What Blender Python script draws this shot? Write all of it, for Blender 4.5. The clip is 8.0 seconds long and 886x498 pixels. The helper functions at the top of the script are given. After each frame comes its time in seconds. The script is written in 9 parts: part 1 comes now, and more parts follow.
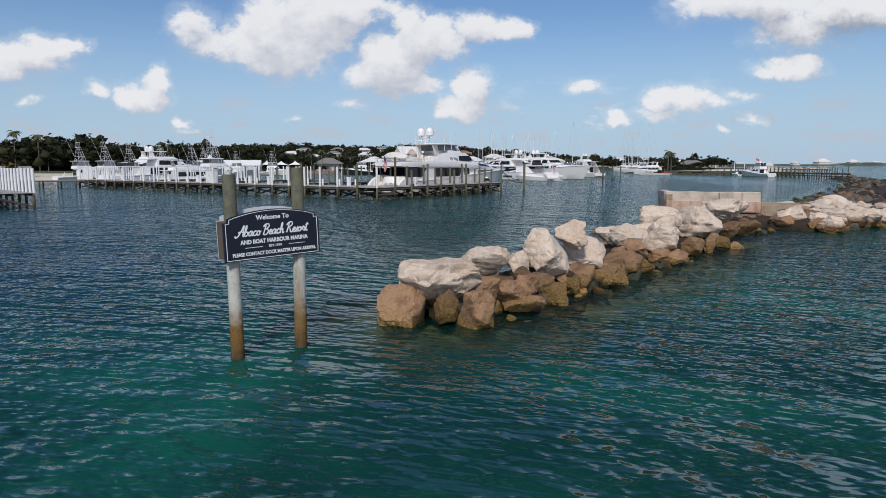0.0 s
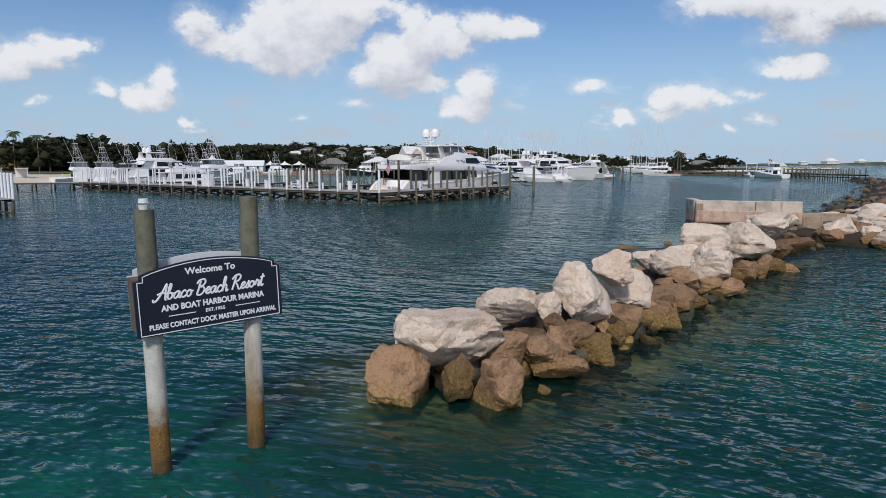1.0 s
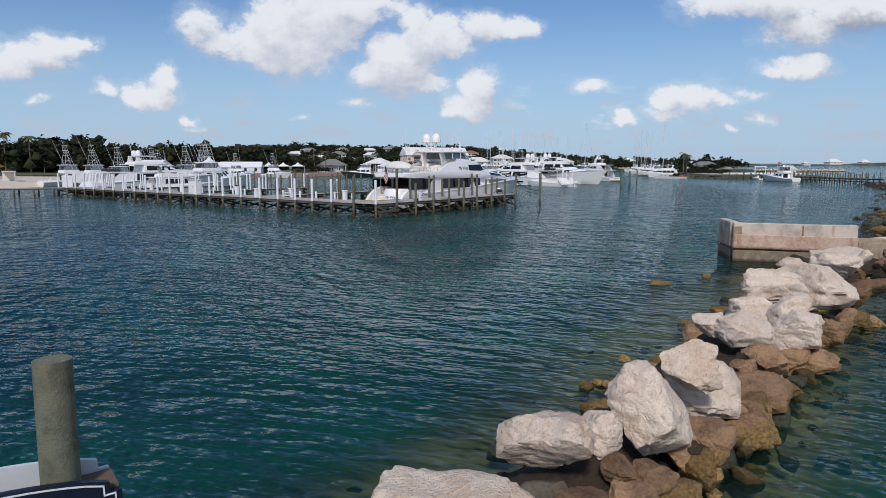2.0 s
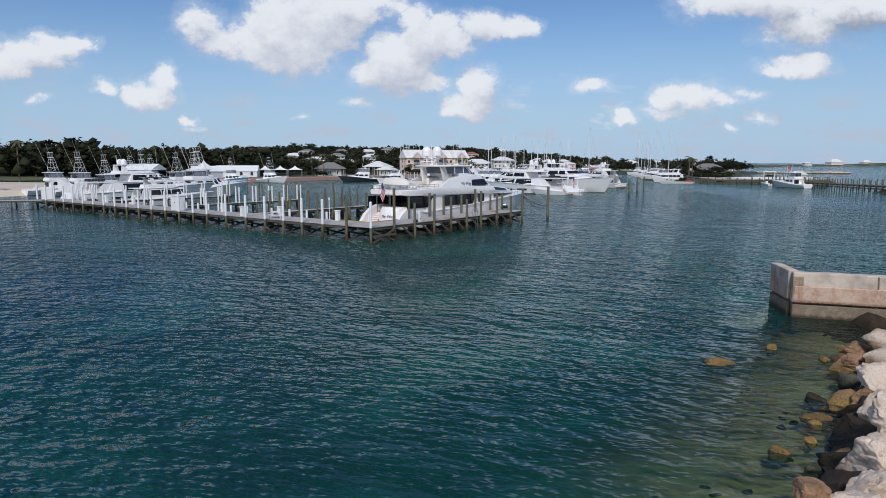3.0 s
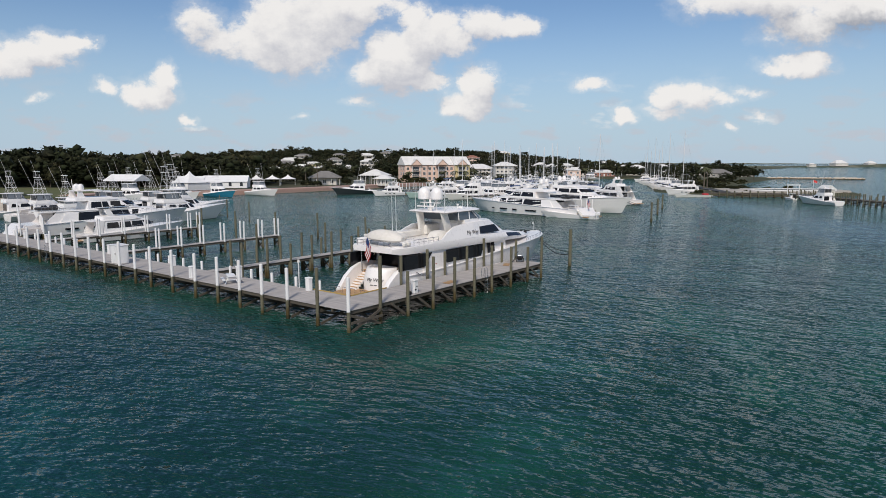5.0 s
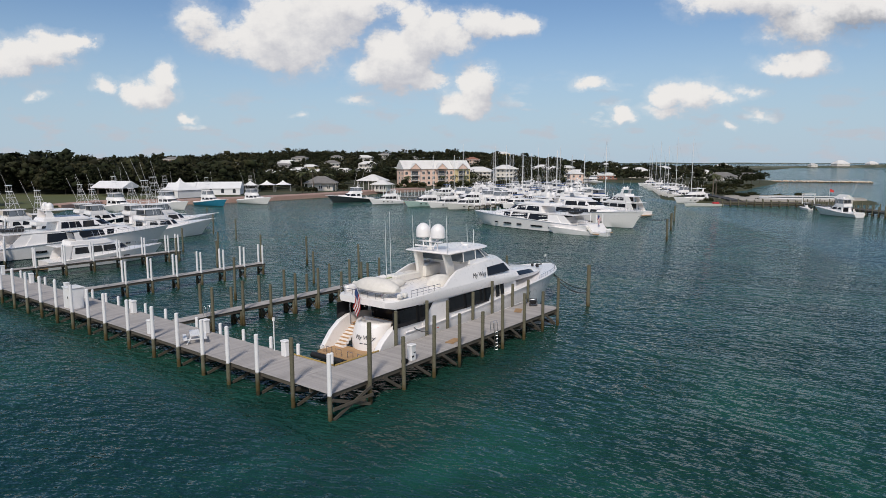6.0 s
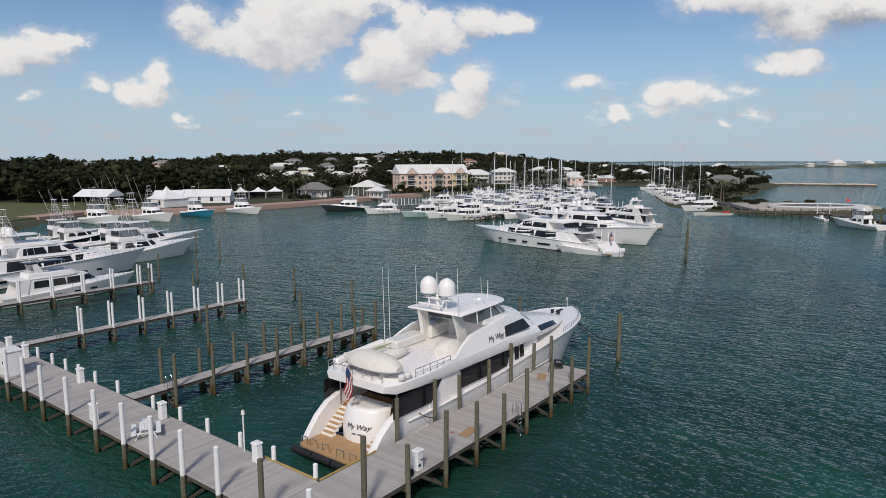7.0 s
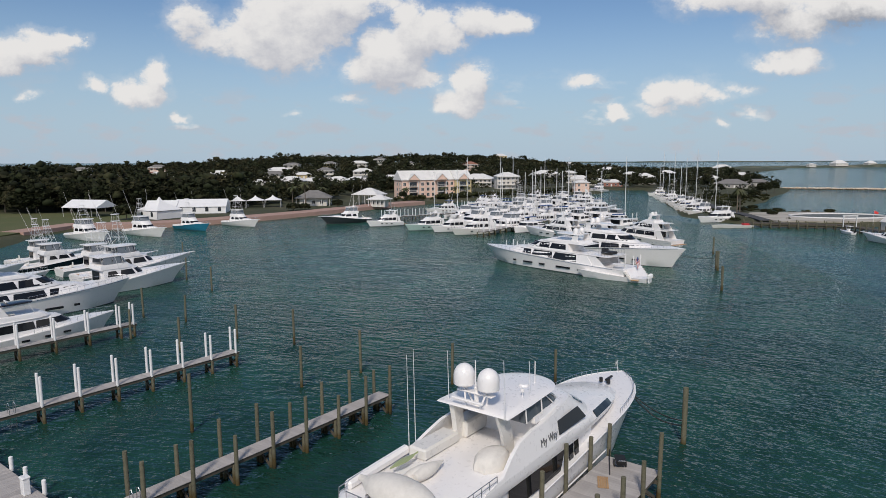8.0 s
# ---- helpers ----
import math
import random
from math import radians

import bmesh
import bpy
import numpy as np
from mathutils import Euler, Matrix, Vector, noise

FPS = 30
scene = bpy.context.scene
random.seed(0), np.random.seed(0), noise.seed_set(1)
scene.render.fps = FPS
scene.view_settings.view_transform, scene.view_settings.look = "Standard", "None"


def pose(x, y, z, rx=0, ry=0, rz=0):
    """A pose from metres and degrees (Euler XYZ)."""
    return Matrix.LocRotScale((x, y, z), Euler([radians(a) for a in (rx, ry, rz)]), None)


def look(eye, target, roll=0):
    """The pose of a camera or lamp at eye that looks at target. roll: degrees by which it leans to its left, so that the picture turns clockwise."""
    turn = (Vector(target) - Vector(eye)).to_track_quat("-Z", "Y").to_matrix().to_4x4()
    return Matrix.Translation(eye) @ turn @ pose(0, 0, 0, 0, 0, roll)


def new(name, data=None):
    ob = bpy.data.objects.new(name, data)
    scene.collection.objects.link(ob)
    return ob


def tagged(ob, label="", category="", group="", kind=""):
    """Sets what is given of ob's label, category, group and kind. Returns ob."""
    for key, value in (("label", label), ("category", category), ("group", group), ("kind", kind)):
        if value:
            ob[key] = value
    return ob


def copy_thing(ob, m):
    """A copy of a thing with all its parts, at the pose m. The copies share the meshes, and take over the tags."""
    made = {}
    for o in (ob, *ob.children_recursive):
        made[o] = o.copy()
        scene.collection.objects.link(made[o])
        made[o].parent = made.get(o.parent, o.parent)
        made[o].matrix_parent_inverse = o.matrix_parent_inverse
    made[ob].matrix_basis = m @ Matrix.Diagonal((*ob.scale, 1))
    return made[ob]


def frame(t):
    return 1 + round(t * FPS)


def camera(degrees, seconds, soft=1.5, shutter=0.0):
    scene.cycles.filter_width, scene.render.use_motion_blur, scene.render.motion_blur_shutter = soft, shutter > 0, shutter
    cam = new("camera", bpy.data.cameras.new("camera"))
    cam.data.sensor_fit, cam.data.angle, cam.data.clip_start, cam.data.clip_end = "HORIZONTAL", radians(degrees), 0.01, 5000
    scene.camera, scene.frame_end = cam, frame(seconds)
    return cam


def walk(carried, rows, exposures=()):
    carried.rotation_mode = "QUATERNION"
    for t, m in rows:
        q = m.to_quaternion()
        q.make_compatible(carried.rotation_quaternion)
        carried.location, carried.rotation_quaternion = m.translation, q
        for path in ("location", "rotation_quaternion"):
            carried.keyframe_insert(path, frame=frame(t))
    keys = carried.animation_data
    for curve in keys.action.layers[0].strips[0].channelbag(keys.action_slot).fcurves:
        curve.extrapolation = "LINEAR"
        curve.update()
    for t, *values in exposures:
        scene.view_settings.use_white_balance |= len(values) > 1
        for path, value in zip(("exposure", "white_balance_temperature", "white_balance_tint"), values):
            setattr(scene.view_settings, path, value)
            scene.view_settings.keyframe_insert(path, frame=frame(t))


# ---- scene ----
cam = camera(69.0, 8.0, soft=0.75)
PATH = [
    (0, (0.846, -87.786, 4.548), (0.868, -85.804, 4.288), -0.1),
    (0.5, (0.802, -85.523, 4.757), (0.813, -83.54, 4.496), -0.0),
    (1, (0.779, -83.026, 5.033), (0.785, -81.043, 4.771), -0.1),
    (1.5, (0.756, -80.284, 5.415), (0.759, -78.301, 5.152), -0.0),
    (3, (0.538, -70.256, 8.121), (0.542, -68.274, 7.856), -0.0),
    (3.5, (0.391, -66.717, 9.194), (0.396, -64.735, 8.927), 0.1),
    (4, (0.445, -62.569, 10.281), (0.45, -60.587, 10.013), 0.1),
    (4.5, (0.485, -57.985, 11.477), (0.488, -56.003, 11.21), 0.0),
    (6, (0.219, -43.487, 15.841), (0.225, -41.505, 15.57), -0.0),
    (6.5, (-0.119, -38.261, 17.332), (-0.105, -36.279, 17.059), -0.1),
    (7, (-0.806, -32.984, 18.957), (-0.786, -31.003, 18.682), -0.1),
    (7.5, (-1.835, -27.461, 20.63), (-1.815, -25.48, 20.354), -0.1),
    (8, (-3.112, -22.096, 22.296), (-3.088, -20.115, 22.02), -0.2),
]
walk(cam, [(t, look(eye, target, roll)) for t, eye, target, roll in PATH], exposures=[(0.0, -0.02, 6150, 10), (3.0, -0.03, 5930, 10), (3.6, -0.02, 6080, 10), (4.5, 0.04, 6480, 10), (6.0, 0.0, 6520, 10), (8.0, -0.08, 6480, 10)])


# ---- world, sun and exposure ----
SUN_EL, SUN_AZ = 43.0, 188.0            # degrees; azimuth clockwise from +y
world = bpy.data.worlds.new("sky")
scene.world = world
world.use_nodes = True


class Nodes:
    """A small hand for wiring node trees."""

    def __init__(self, tree):
        self.tree = tree

    def add(self, kind, **props):
        n = self.tree.nodes.new(kind)
        for k, v in props.items():
            if k == "op":
                n.operation = v
            elif k == "blend":
                n.blend_type = v
            elif k == "clamp":
                n.use_clamp = v
            elif k == "dims":
                n.noise_dimensions = v
            elif k == "sky":
                n.sky_type = v
        return n

    def put(self, sock, value):
        if value is None:
            return
        if isinstance(value, bpy.types.NodeSocket):
            self.tree.links.new(value, sock)
        else:
            sock.default_value = value

    def math(self, op, a, b=None, c=None, clamp=False):
        n = self.add("ShaderNodeMath", op=op, clamp=clamp)
        for i, v in enumerate((a, b, c)):
            self.put(n.inputs[i], v)
        return n.outputs[0]

    def vec(self, op, a, b=None):
        n = self.add("ShaderNodeVectorMath", op=op)
        self.put(n.inputs[0], a)
        self.put(n.inputs[1], b)
        return n.outputs["Value"] if op in ("DOT_PRODUCT", "LENGTH", "DISTANCE") else n.outputs[0]

    def noise(self, vector, scale, detail=4.0, rough=0.55, distort=0.0):
        n = self.add("ShaderNodeTexNoise", dims="3D")
        self.put(n.inputs["Vector"], vector)
        n.inputs["Scale"].default_value = scale
        n.inputs["Detail"].default_value = detail
        n.inputs["Roughness"].default_value = rough
        n.inputs["Distortion"].default_value = distort
        return n.outputs["Fac"]

    def mix(self, fac, a, b, blend="MIX"):
        n = self.tree.nodes.new("ShaderNodeMix")
        n.data_type = "RGBA"
        n.blend_type = blend
        self.put(n.inputs[0], fac)
        self.put(n.inputs[6], a)
        self.put(n.inputs[7], b)
        return n.outputs[2]

    def ramp(self, fac, stops):
        n = self.add("ShaderNodeValToRGB")
        el = n.color_ramp.elements
        while len(el) < len(stops):
            el.new(0.5)
        for e, (p, c) in zip(el, stops):
            e.position = p
            e.color = (*c, 1) if len(c) == 3 else c
        self.put(n.inputs[0], fac)
        return n.outputs[0]

    def step(self, x, lo, hi):
        n = self.add("ShaderNodeMapRange")
        n.interpolation_type = "SMOOTHSTEP"
        self.put(n.inputs["Value"], x)
        n.inputs["From Min"].default_value = lo
        n.inputs["From Max"].default_value = hi
        return n.outputs["Result"]


def c4(c):
    return (c[0], c[1], c[2], 1.0)


def build_sky():
    k = Nodes(world.node_tree)
    world.node_tree.nodes.clear()
    out = k.add("ShaderNodeOutputWorld")
    bg = k.add("ShaderNodeBackground")
    sky = k.add("ShaderNodeTexSky", sky="NISHITA")
    sky.sun_disc = False
    sky.sun_elevation = radians(SUN_EL)
    sky.sun_rotation = radians(SUN_AZ)
    sky.air_density, sky.dust_density, sky.ozone_density = 1.0, 0.3, 3.0
    tc = k.add("ShaderNodeTexCoord")
    d = tc.outputs["Generated"]
    sep = k.add("ShaderNodeSeparateXYZ")
    k.put(sep.inputs[0], d)
    x, y = sep.outputs[0], sep.outputs[1]
    z = k.math("ABSOLUTE", sep.outputs[2])
    # plane of the clouds ahead: u to the east, v up
    yy = k.math("MAXIMUM", y, 0.05)
    u, v = k.math("DIVIDE", x, yy), k.math("DIVIDE", z, yy)
    cmb = k.add("ShaderNodeCombineXYZ")
    k.put(cmb.inputs[0], u)
    k.put(cmb.inputs[1], v)
    p = cmb.outputs[0]
    n1 = k.noise(p, 9.0, 6.0, 0.62)
    n2 = k.noise(k.vec("ADD", p, (7.3, 2.1, 4.0)), 9.0, 6.0, 0.62)
    n3 = k.noise(k.vec("MULTIPLY", p, (1.0, 1.4, 1.0)), 26.0, 6.0, 0.65)
    w = k.add("ShaderNodeCombineXYZ")
    k.put(w.inputs[0], k.math("MULTIPLY", k.math("SUBTRACT", n1, 0.5), 0.10))
    k.put(w.inputs[1], k.math("MULTIPLY", k.math("SUBTRACT", n2, 0.5), 0.06))
    q = k.vec("ADD", p, w.outputs[0])
    # cumulus heaps: centre, half width and half height, weight
    heaps = []
    heaps += [(-0.622, 0.158, 0.083, 0.029, 1), (-0.653, 0.148, 0.049, 0.022, 1), (-0.579, 0.170, 0.054, 0.025, 1), (-0.540, 0.181, 0.027, 0.016, 0.9)]
    heaps += [(-0.365, 0.203, 0.054, 0.041, 0.7), (-0.332, 0.179, 0.049, 0.027, 0.65), (-0.264, 0.179, 0.059, 0.039, 1), (-0.221, 0.191, 0.069, 0.059, 1.2), (-0.187, 0.215, 0.069, 0.049, 1.2),
              (-0.136, 0.232, 0.059, 0.029, 1.1), (-0.231, 0.154, 0.059, 0.022, 1.1), (-0.077, 0.232, 0.039, 0.016, 0.6)]
    heaps += [(-0.104, 0.133, 0.041, 0.029, 1), (-0.070, 0.150, 0.059, 0.047, 1.2), (-0.039, 0.203, 0.031, 0.031, 1.1), (-0.031, 0.179, 0.044, 0.039, 1.2), (-0.010, 0.191, 0.039, 0.029, 1),
              (0.058, 0.203, 0.041, 0.026, 1.05), (0.104, 0.199, 0.041, 0.020, 0.95), (0.016, 0.175, 0.044, 0.025, 0.9), (-0.036, 0.121, 0.054, 0.014, 1)]
    heaps += [(0.041, 0.091, 0.044, 0.022, 1), (0.054, 0.112, 0.031, 0.029, 1.1), (0.011, 0.081, 0.022, 0.012, 0.8)]
    heaps += [(-0.439, 0.100, 0.044, 0.024, 1), (-0.420, 0.121, 0.025, 0.024, 1), (-0.506, 0.115, 0.027, 0.014, 0.8), (-0.385, 0.062, 0.016, 0.009, 0.8)]
    heaps += [(0.350, 0.100, 0.034, 0.024, 0.95), (0.385, 0.096, 0.044, 0.024, 0.9), (0.351, 0.075, 0.059, 0.014, 0.7), (0.274, 0.065, 0.024, 0.016, 0.95), (0.428, 0.091, 0.039, 0.014, 0.6),
              (0.470, 0.104, 0.039, 0.012, 0.5), (0.438, 0.056, 0.018, 0.007, 0.6), (0.485, 0.071, 0.020, 0.009, 0.55)]
    heaps += [(0.531, 0.143, 0.061, 0.018, 1), (0.560, 0.154, 0.039, 0.016, 1), (0.470, 0.236, 0.115, 0.028, 1.0), (0.550, 0.203, 0.080, 0.042, 0.8), (0.630, 0.232, 0.115, 0.032, 1.0)]
    heaps += [(0.225, 0.114, 0.034, 0.012, 0.8), (-0.117, 0.086, 0.034, 0.010, 0.55), (-0.212, 0.065, 0.018, 0.006, 0.5), (-0.610, 0.096, 0.029, 0.008, 0.5)]
    def heap_field(at):
        d_ = None
        for cu, cv, ru, rv, wt in heaps:
            o = k.vec("MULTIPLY", k.vec("SUBTRACT", at, (cu, cv, 0)), (1 / ru, 1 / rv, 0))
            f = k.math("MULTIPLY_ADD", k.vec("DOT_PRODUCT", o, o), -0.8, wt)
            d_ = f if d_ is None else k.math("SMOOTH_MAX", d_, f, 0.12)
        return d_

    dens = heap_field(q)
    above = heap_field(k.vec("ADD", q, (-0.006, 0.026, 0)))
    ahead = k.step(y, 0.25, 0.5)
    dens = k.math("MULTIPLY_ADD", k.math("SUBTRACT", n3, 0.5), 1.7, dens)
    halo = k.math("MULTIPLY", k.step(dens, -0.55, 0.5), 0.28)
    cover = k.math("MULTIPLY", k.math("MAXIMUM", k.step(dens, 0.0, 0.68), halo), ahead)
    # thin low banks towards the horizon
    band = k.noise(k.vec("MULTIPLY", p, (1.0, 2.6, 1.0)), 14.0, 7.0, 0.55)
    low = k.math("MULTIPLY", k.step(band, 0.50, 0.66), k.math("SUBTRACT", 1.0, k.step(v, 0.05, 0.15)))
    cover = k.math("MAXIMUM", cover, k.math("MULTIPLY", k.math("MULTIPLY", low, 0.62), ahead))
    # the same broken cumulus over the rest of the sky
    dome = k.noise(k.vec("MULTIPLY", d, (1, 1, 1.6)), 3.2, 7.0, 0.6)
    rest = k.math("MULTIPLY", k.step(dome, 0.47, 0.62), k.math("SUBTRACT", 1.0, ahead))
    cover = k.math("MAXIMUM", cover, rest)
    # sunlit tops and greyer bases
    lift = k.noise(k.vec("ADD", q, (0.0, -0.012, 0.0)), 15.0, 5.0, 0.6)
    lit = k.math("MULTIPLY_ADD", k.math("SUBTRACT", lift, 0.5), 1.9, k.math("SUBTRACT", dens, above))
    tone = k.step(lit, -0.95, 0.72)
    heavy = k.math("MULTIPLY", k.step(u, 0.42, 0.60), k.step(v, 0.155, 0.20))
    grey = k.mix(heavy, (6.0, 6.1, 6.7, 1), (3.6, 3.8, 4.4, 1))
    cloud = k.mix(tone, grey, (10.0, 9.75, 9.5, 1))
    base = k.mix(k.step(z, 0.0, 0.5), (0.93, 1.0, 1.07, 1), (0.90, 1.0, 1.12, 1))
    blue = k.mix(1.0, sky.outputs[0], base, "MULTIPLY")
    haze = k.mix(k.math("MULTIPLY", k.math("SUBTRACT", 1.0, k.step(z, 0.0, 0.24)), 0.85), blue, (4.8, 6.3, 7.9, 1))
    col = k.mix(k.math("MULTIPLY", cover, 0.97), haze, cloud)
    k.put(bg.inputs["Color"], col)
    bg.inputs["Strength"].default_value = 0.085
    k.put(out.inputs[0], bg.outputs[0])


build_sky()
sun = new("sun", bpy.data.lights.new("sun", "SUN"))
sun.data.energy, sun.data.angle, sun.data.color = 2.8, radians(8), (1.0, 0.92, 0.82)
sa = radians(SUN_AZ)
sun.matrix_world = look((math.sin(sa) * 300, math.cos(sa) * 300, 300 * math.tan(radians(SUN_EL))), (0, 0, 0))
scene.view_settings.exposure = 0.0

# ---- materials ----
def surface(name, color, rough=0.6, metal=0.0, spots=None, amount=0.25, scale=1.2, bump=0.0, bump_scale=20.0,
            coat=0.0, isl=0.0, obj=0.0, stretch=(1, 1, 1), spec=0.5, mottle=0.22):
    """A painted, wooden or stony surface: base colour, a second tone in patches, fine grain and relief."""
    m = bpy.data.materials.new(name)
    m.use_nodes = True
    k = Nodes(m.node_tree)
    b = m.node_tree.nodes["Principled BSDF"]
    tc = k.add("ShaderNodeTexCoord")
    pos = k.vec("MULTIPLY", tc.outputs["Object"], stretch)
    big = k.noise(pos, scale, 5.0, 0.6)
    fine = k.noise(pos, bump_scale, 4.0, 0.6)
    spots = spots or tuple(c * 0.6 for c in color)
    fac = k.math("MULTIPLY", k.step(big, 0.42, 0.72), amount)
    col = k.mix(fac, c4(color), c4(spots))
    grain = k.math("MULTIPLY_ADD", k.math("SUBTRACT", fine, 0.5), mottle, 1.0)
    if isl:
        g = k.add("ShaderNodeNewGeometry")
        grain = k.math("MULTIPLY", grain, k.math("MULTIPLY_ADD", k.math("SUBTRACT", g.outputs["Random Per Island"], 0.5), isl, 1.0))
    if obj:
        o = k.add("ShaderNodeObjectInfo")
        grain = k.math("MULTIPLY", grain, k.math("MULTIPLY_ADD", k.math("SUBTRACT", o.outputs["Random"], 0.5), obj, 1.0))
    col = k.mix(1.0, col, _grey(k, grain), "MULTIPLY")
    k.put(b.inputs["Base Color"], col)
    k.put(b.inputs["Roughness"], k.math("MULTIPLY_ADD", k.math("SUBTRACT", fine, 0.5), 0.25, rough, clamp=True))
    b.inputs["Metallic"].default_value = metal
    b.inputs["Specular IOR Level"].default_value = spec
    if coat:
        b.inputs["Coat Weight"].default_value = coat
        b.inputs["Coat Roughness"].default_value = 0.08
    if bump:
        bp = k.add("ShaderNodeBump")
        bp.inputs["Strength"].default_value = 0.6
        bp.inputs["Distance"].default_value = bump
        k.put(bp.inputs["Height"], k.math("ADD", fine, big))
        k.put(b.inputs["Normal"], bp.outputs[0])
    return m


def _grey(k, value):
    n = k.add("ShaderNodeCombineColor")
    for i in range(3):
        k.put(n.inputs[i], value)
    return n.outputs[0]


def water_material():
    m = bpy.data.materials.new("sea_water")
    m.use_nodes = True
    k = Nodes(m.node_tree)
    b = m.node_tree.nodes["Principled BSDF"]
    g = k.add("ShaderNodeNewGeometry")
    pos = g.outputs["Position"]
    mp = k.add("ShaderNodeMapping")
    mp.inputs["Rotation"].default_value = (0, 0, radians(18))       # crests run slightly askew to the harbour mouth
    k.put(mp.inputs["Vector"], pos)
    p = k.vec("MULTIPLY", mp.outputs[0], (0.45, 1.0, 1.0))
    gust = k.noise(k.vec("MULTIPLY", pos, (0.6, 1.0, 1.0)), 0.022, 3.0, 0.55, 0.8)
    # slopes of the small waves, the same near and far: swell, wind waves, chop, ripples
    at = k.add("ShaderNodeAttribute")
    at.attribute_name = "shallows"
    slope = None
    for sc, amp, det in ((0.22, 0.12, 1.0), (0.95, 0.40, 1.0), (2.2, 0.74, 2.0), (5.2, 0.66, 1.0)):
        e = 0.2 / sc
        here = k.noise(p, sc, det, 0.5, 0.3)
        dx = k.math("SUBTRACT", k.noise(k.vec("ADD", p, (e, 0, 0)), sc, det, 0.5, 0.3), here)
        dy = k.math("SUBTRACT", k.noise(k.vec("ADD", p, (0, e, 0)), sc, det, 0.5, 0.3), here)
        cmb = k.add("ShaderNodeCombineXYZ")
        k.put(cmb.inputs[0], k.math("MULTIPLY_ADD", dx, -amp * 0.7 / 0.2, k.math("MULTIPLY", dy, -amp * 0.1 / 0.2)))
        k.put(cmb.inputs[1], k.math("MULTIPLY", dy, -amp / 0.2))
        o = cmb.outputs[0]
        slope = o if slope is None else k.vec("ADD", slope, o)
    calm = k.add("ShaderNodeVectorMath", op="SCALE")
    k.put(calm.inputs[0], slope)
    ruffle = k.math("MULTIPLY_ADD", k.step(gust, 0.38, 0.62), 0.5, 0.85)
    px = k.add("ShaderNodeSeparateXYZ")
    k.put(px.inputs[0], pos)
    ruffle = k.math("MULTIPLY", ruffle, k.math("MULTIPLY_ADD", k.step(px.outputs[1], -40.0, 30.0), -0.32, 1.0))
    k.put(calm.inputs["Scale"], k.math("MULTIPLY", ruffle, k.math("MULTIPLY_ADD", at.outputs["Alpha"], -0.62, 1.0)))
    # steep faces towards the harbour mouth, gentle backs
    sp = k.add("ShaderNodeSeparateXYZ")
    k.put(sp.inputs[0], calm.outputs[0])
    cm = k.add("ShaderNodeCombineXYZ")
    k.put(cm.inputs[0], sp.outputs[0])
    k.put(cm.inputs[1], k.math("SMOOTH_MAX", k.math("SMOOTH_MIN", k.math("SUBTRACT", sp.outputs[1], 0.11), 0.05, 0.08), -0.55, 0.1))
    wave_normal = k.vec("NORMALIZE", k.vec("ADD", (0, 0, 1), cm.outputs[0]))
    k.put(b.inputs["Normal"], wave_normal)
    sh = k.add("ShaderNodeSeparateColor")
    k.put(sh.inputs[0], at.outputs["Color"])
    sand, clear, basin = sh.outputs[0], sh.outputs[1], sh.outputs[2]
    patch = k.noise(pos, 0.075, 4.0, 0.6, 0.8)
    west = k.math("MULTIPLY", k.step(px.outputs[0], 8.0, -28.0), k.step(px.outputs[1], 10.0, -35.0))
    deep = k.mix(k.step(patch, 0.35, 0.7), (0.0025, 0.016, 0.012, 1), (0.005, 0.030, 0.022, 1))
    # bluer body colour in the west, painted in for the reflected blue sky
    blue = k.mix(k.step(patch, 0.35, 0.7), (0.003, 0.024, 0.040, 1), (0.005, 0.038, 0.060, 1))
    green = k.mix(k.step(patch, 0.45, 0.75), (0.003, 0.038, 0.030, 1), (0.006, 0.105, 0.070, 1))
    inner = k.mix(k.step(patch, 0.35, 0.7), (0.014, 0.056, 0.040, 1), (0.022, 0.088, 0.062, 1))
    open_sea = k.mix(west, k.mix(basin, deep, inner), blue)
    col = k.mix(k.math("MULTIPLY", sand, k.math("MULTIPLY_ADD", west, -0.6, 1.0)), open_sea, green)
    k.put(b.inputs["Base Color"], col)
    b.inputs["Roughness"].default_value = 0.06
    b.inputs["IOR"].default_value = 1.37
    # close to the stones the bottom shows through
    clr = k.add("ShaderNodeBsdfTransparent")
    k.put(clr.inputs[0], (0.64, 0.74, 0.58, 1))
    gl = k.add("ShaderNodeBsdfGlossy")
    gl.inputs["Roughness"].default_value = 0.15
    k.put(gl.inputs["Normal"], wave_normal)
    fr = k.add("ShaderNodeFresnel")
    fr.inputs["IOR"].default_value = 1.333
    k.put(fr.inputs["Normal"], wave_normal)
    m1 = k.add("ShaderNodeMixShader")
    k.put(m1.inputs[0], fr.outputs[0])
    k.put(m1.inputs[1], clr.outputs[0])
    k.put(m1.inputs[2], gl.outputs[0])
    m2 = k.add("ShaderNodeMixShader")
    k.put(m2.inputs[0], k.math("MULTIPLY", clear, 0.9))
    k.put(m2.inputs[1], b.outputs[0])
    k.put(m2.inputs[2], m1.outputs[0])
    k.put(m.node_tree.nodes["Material Output"].inputs[0], m2.outputs[0])
    return m


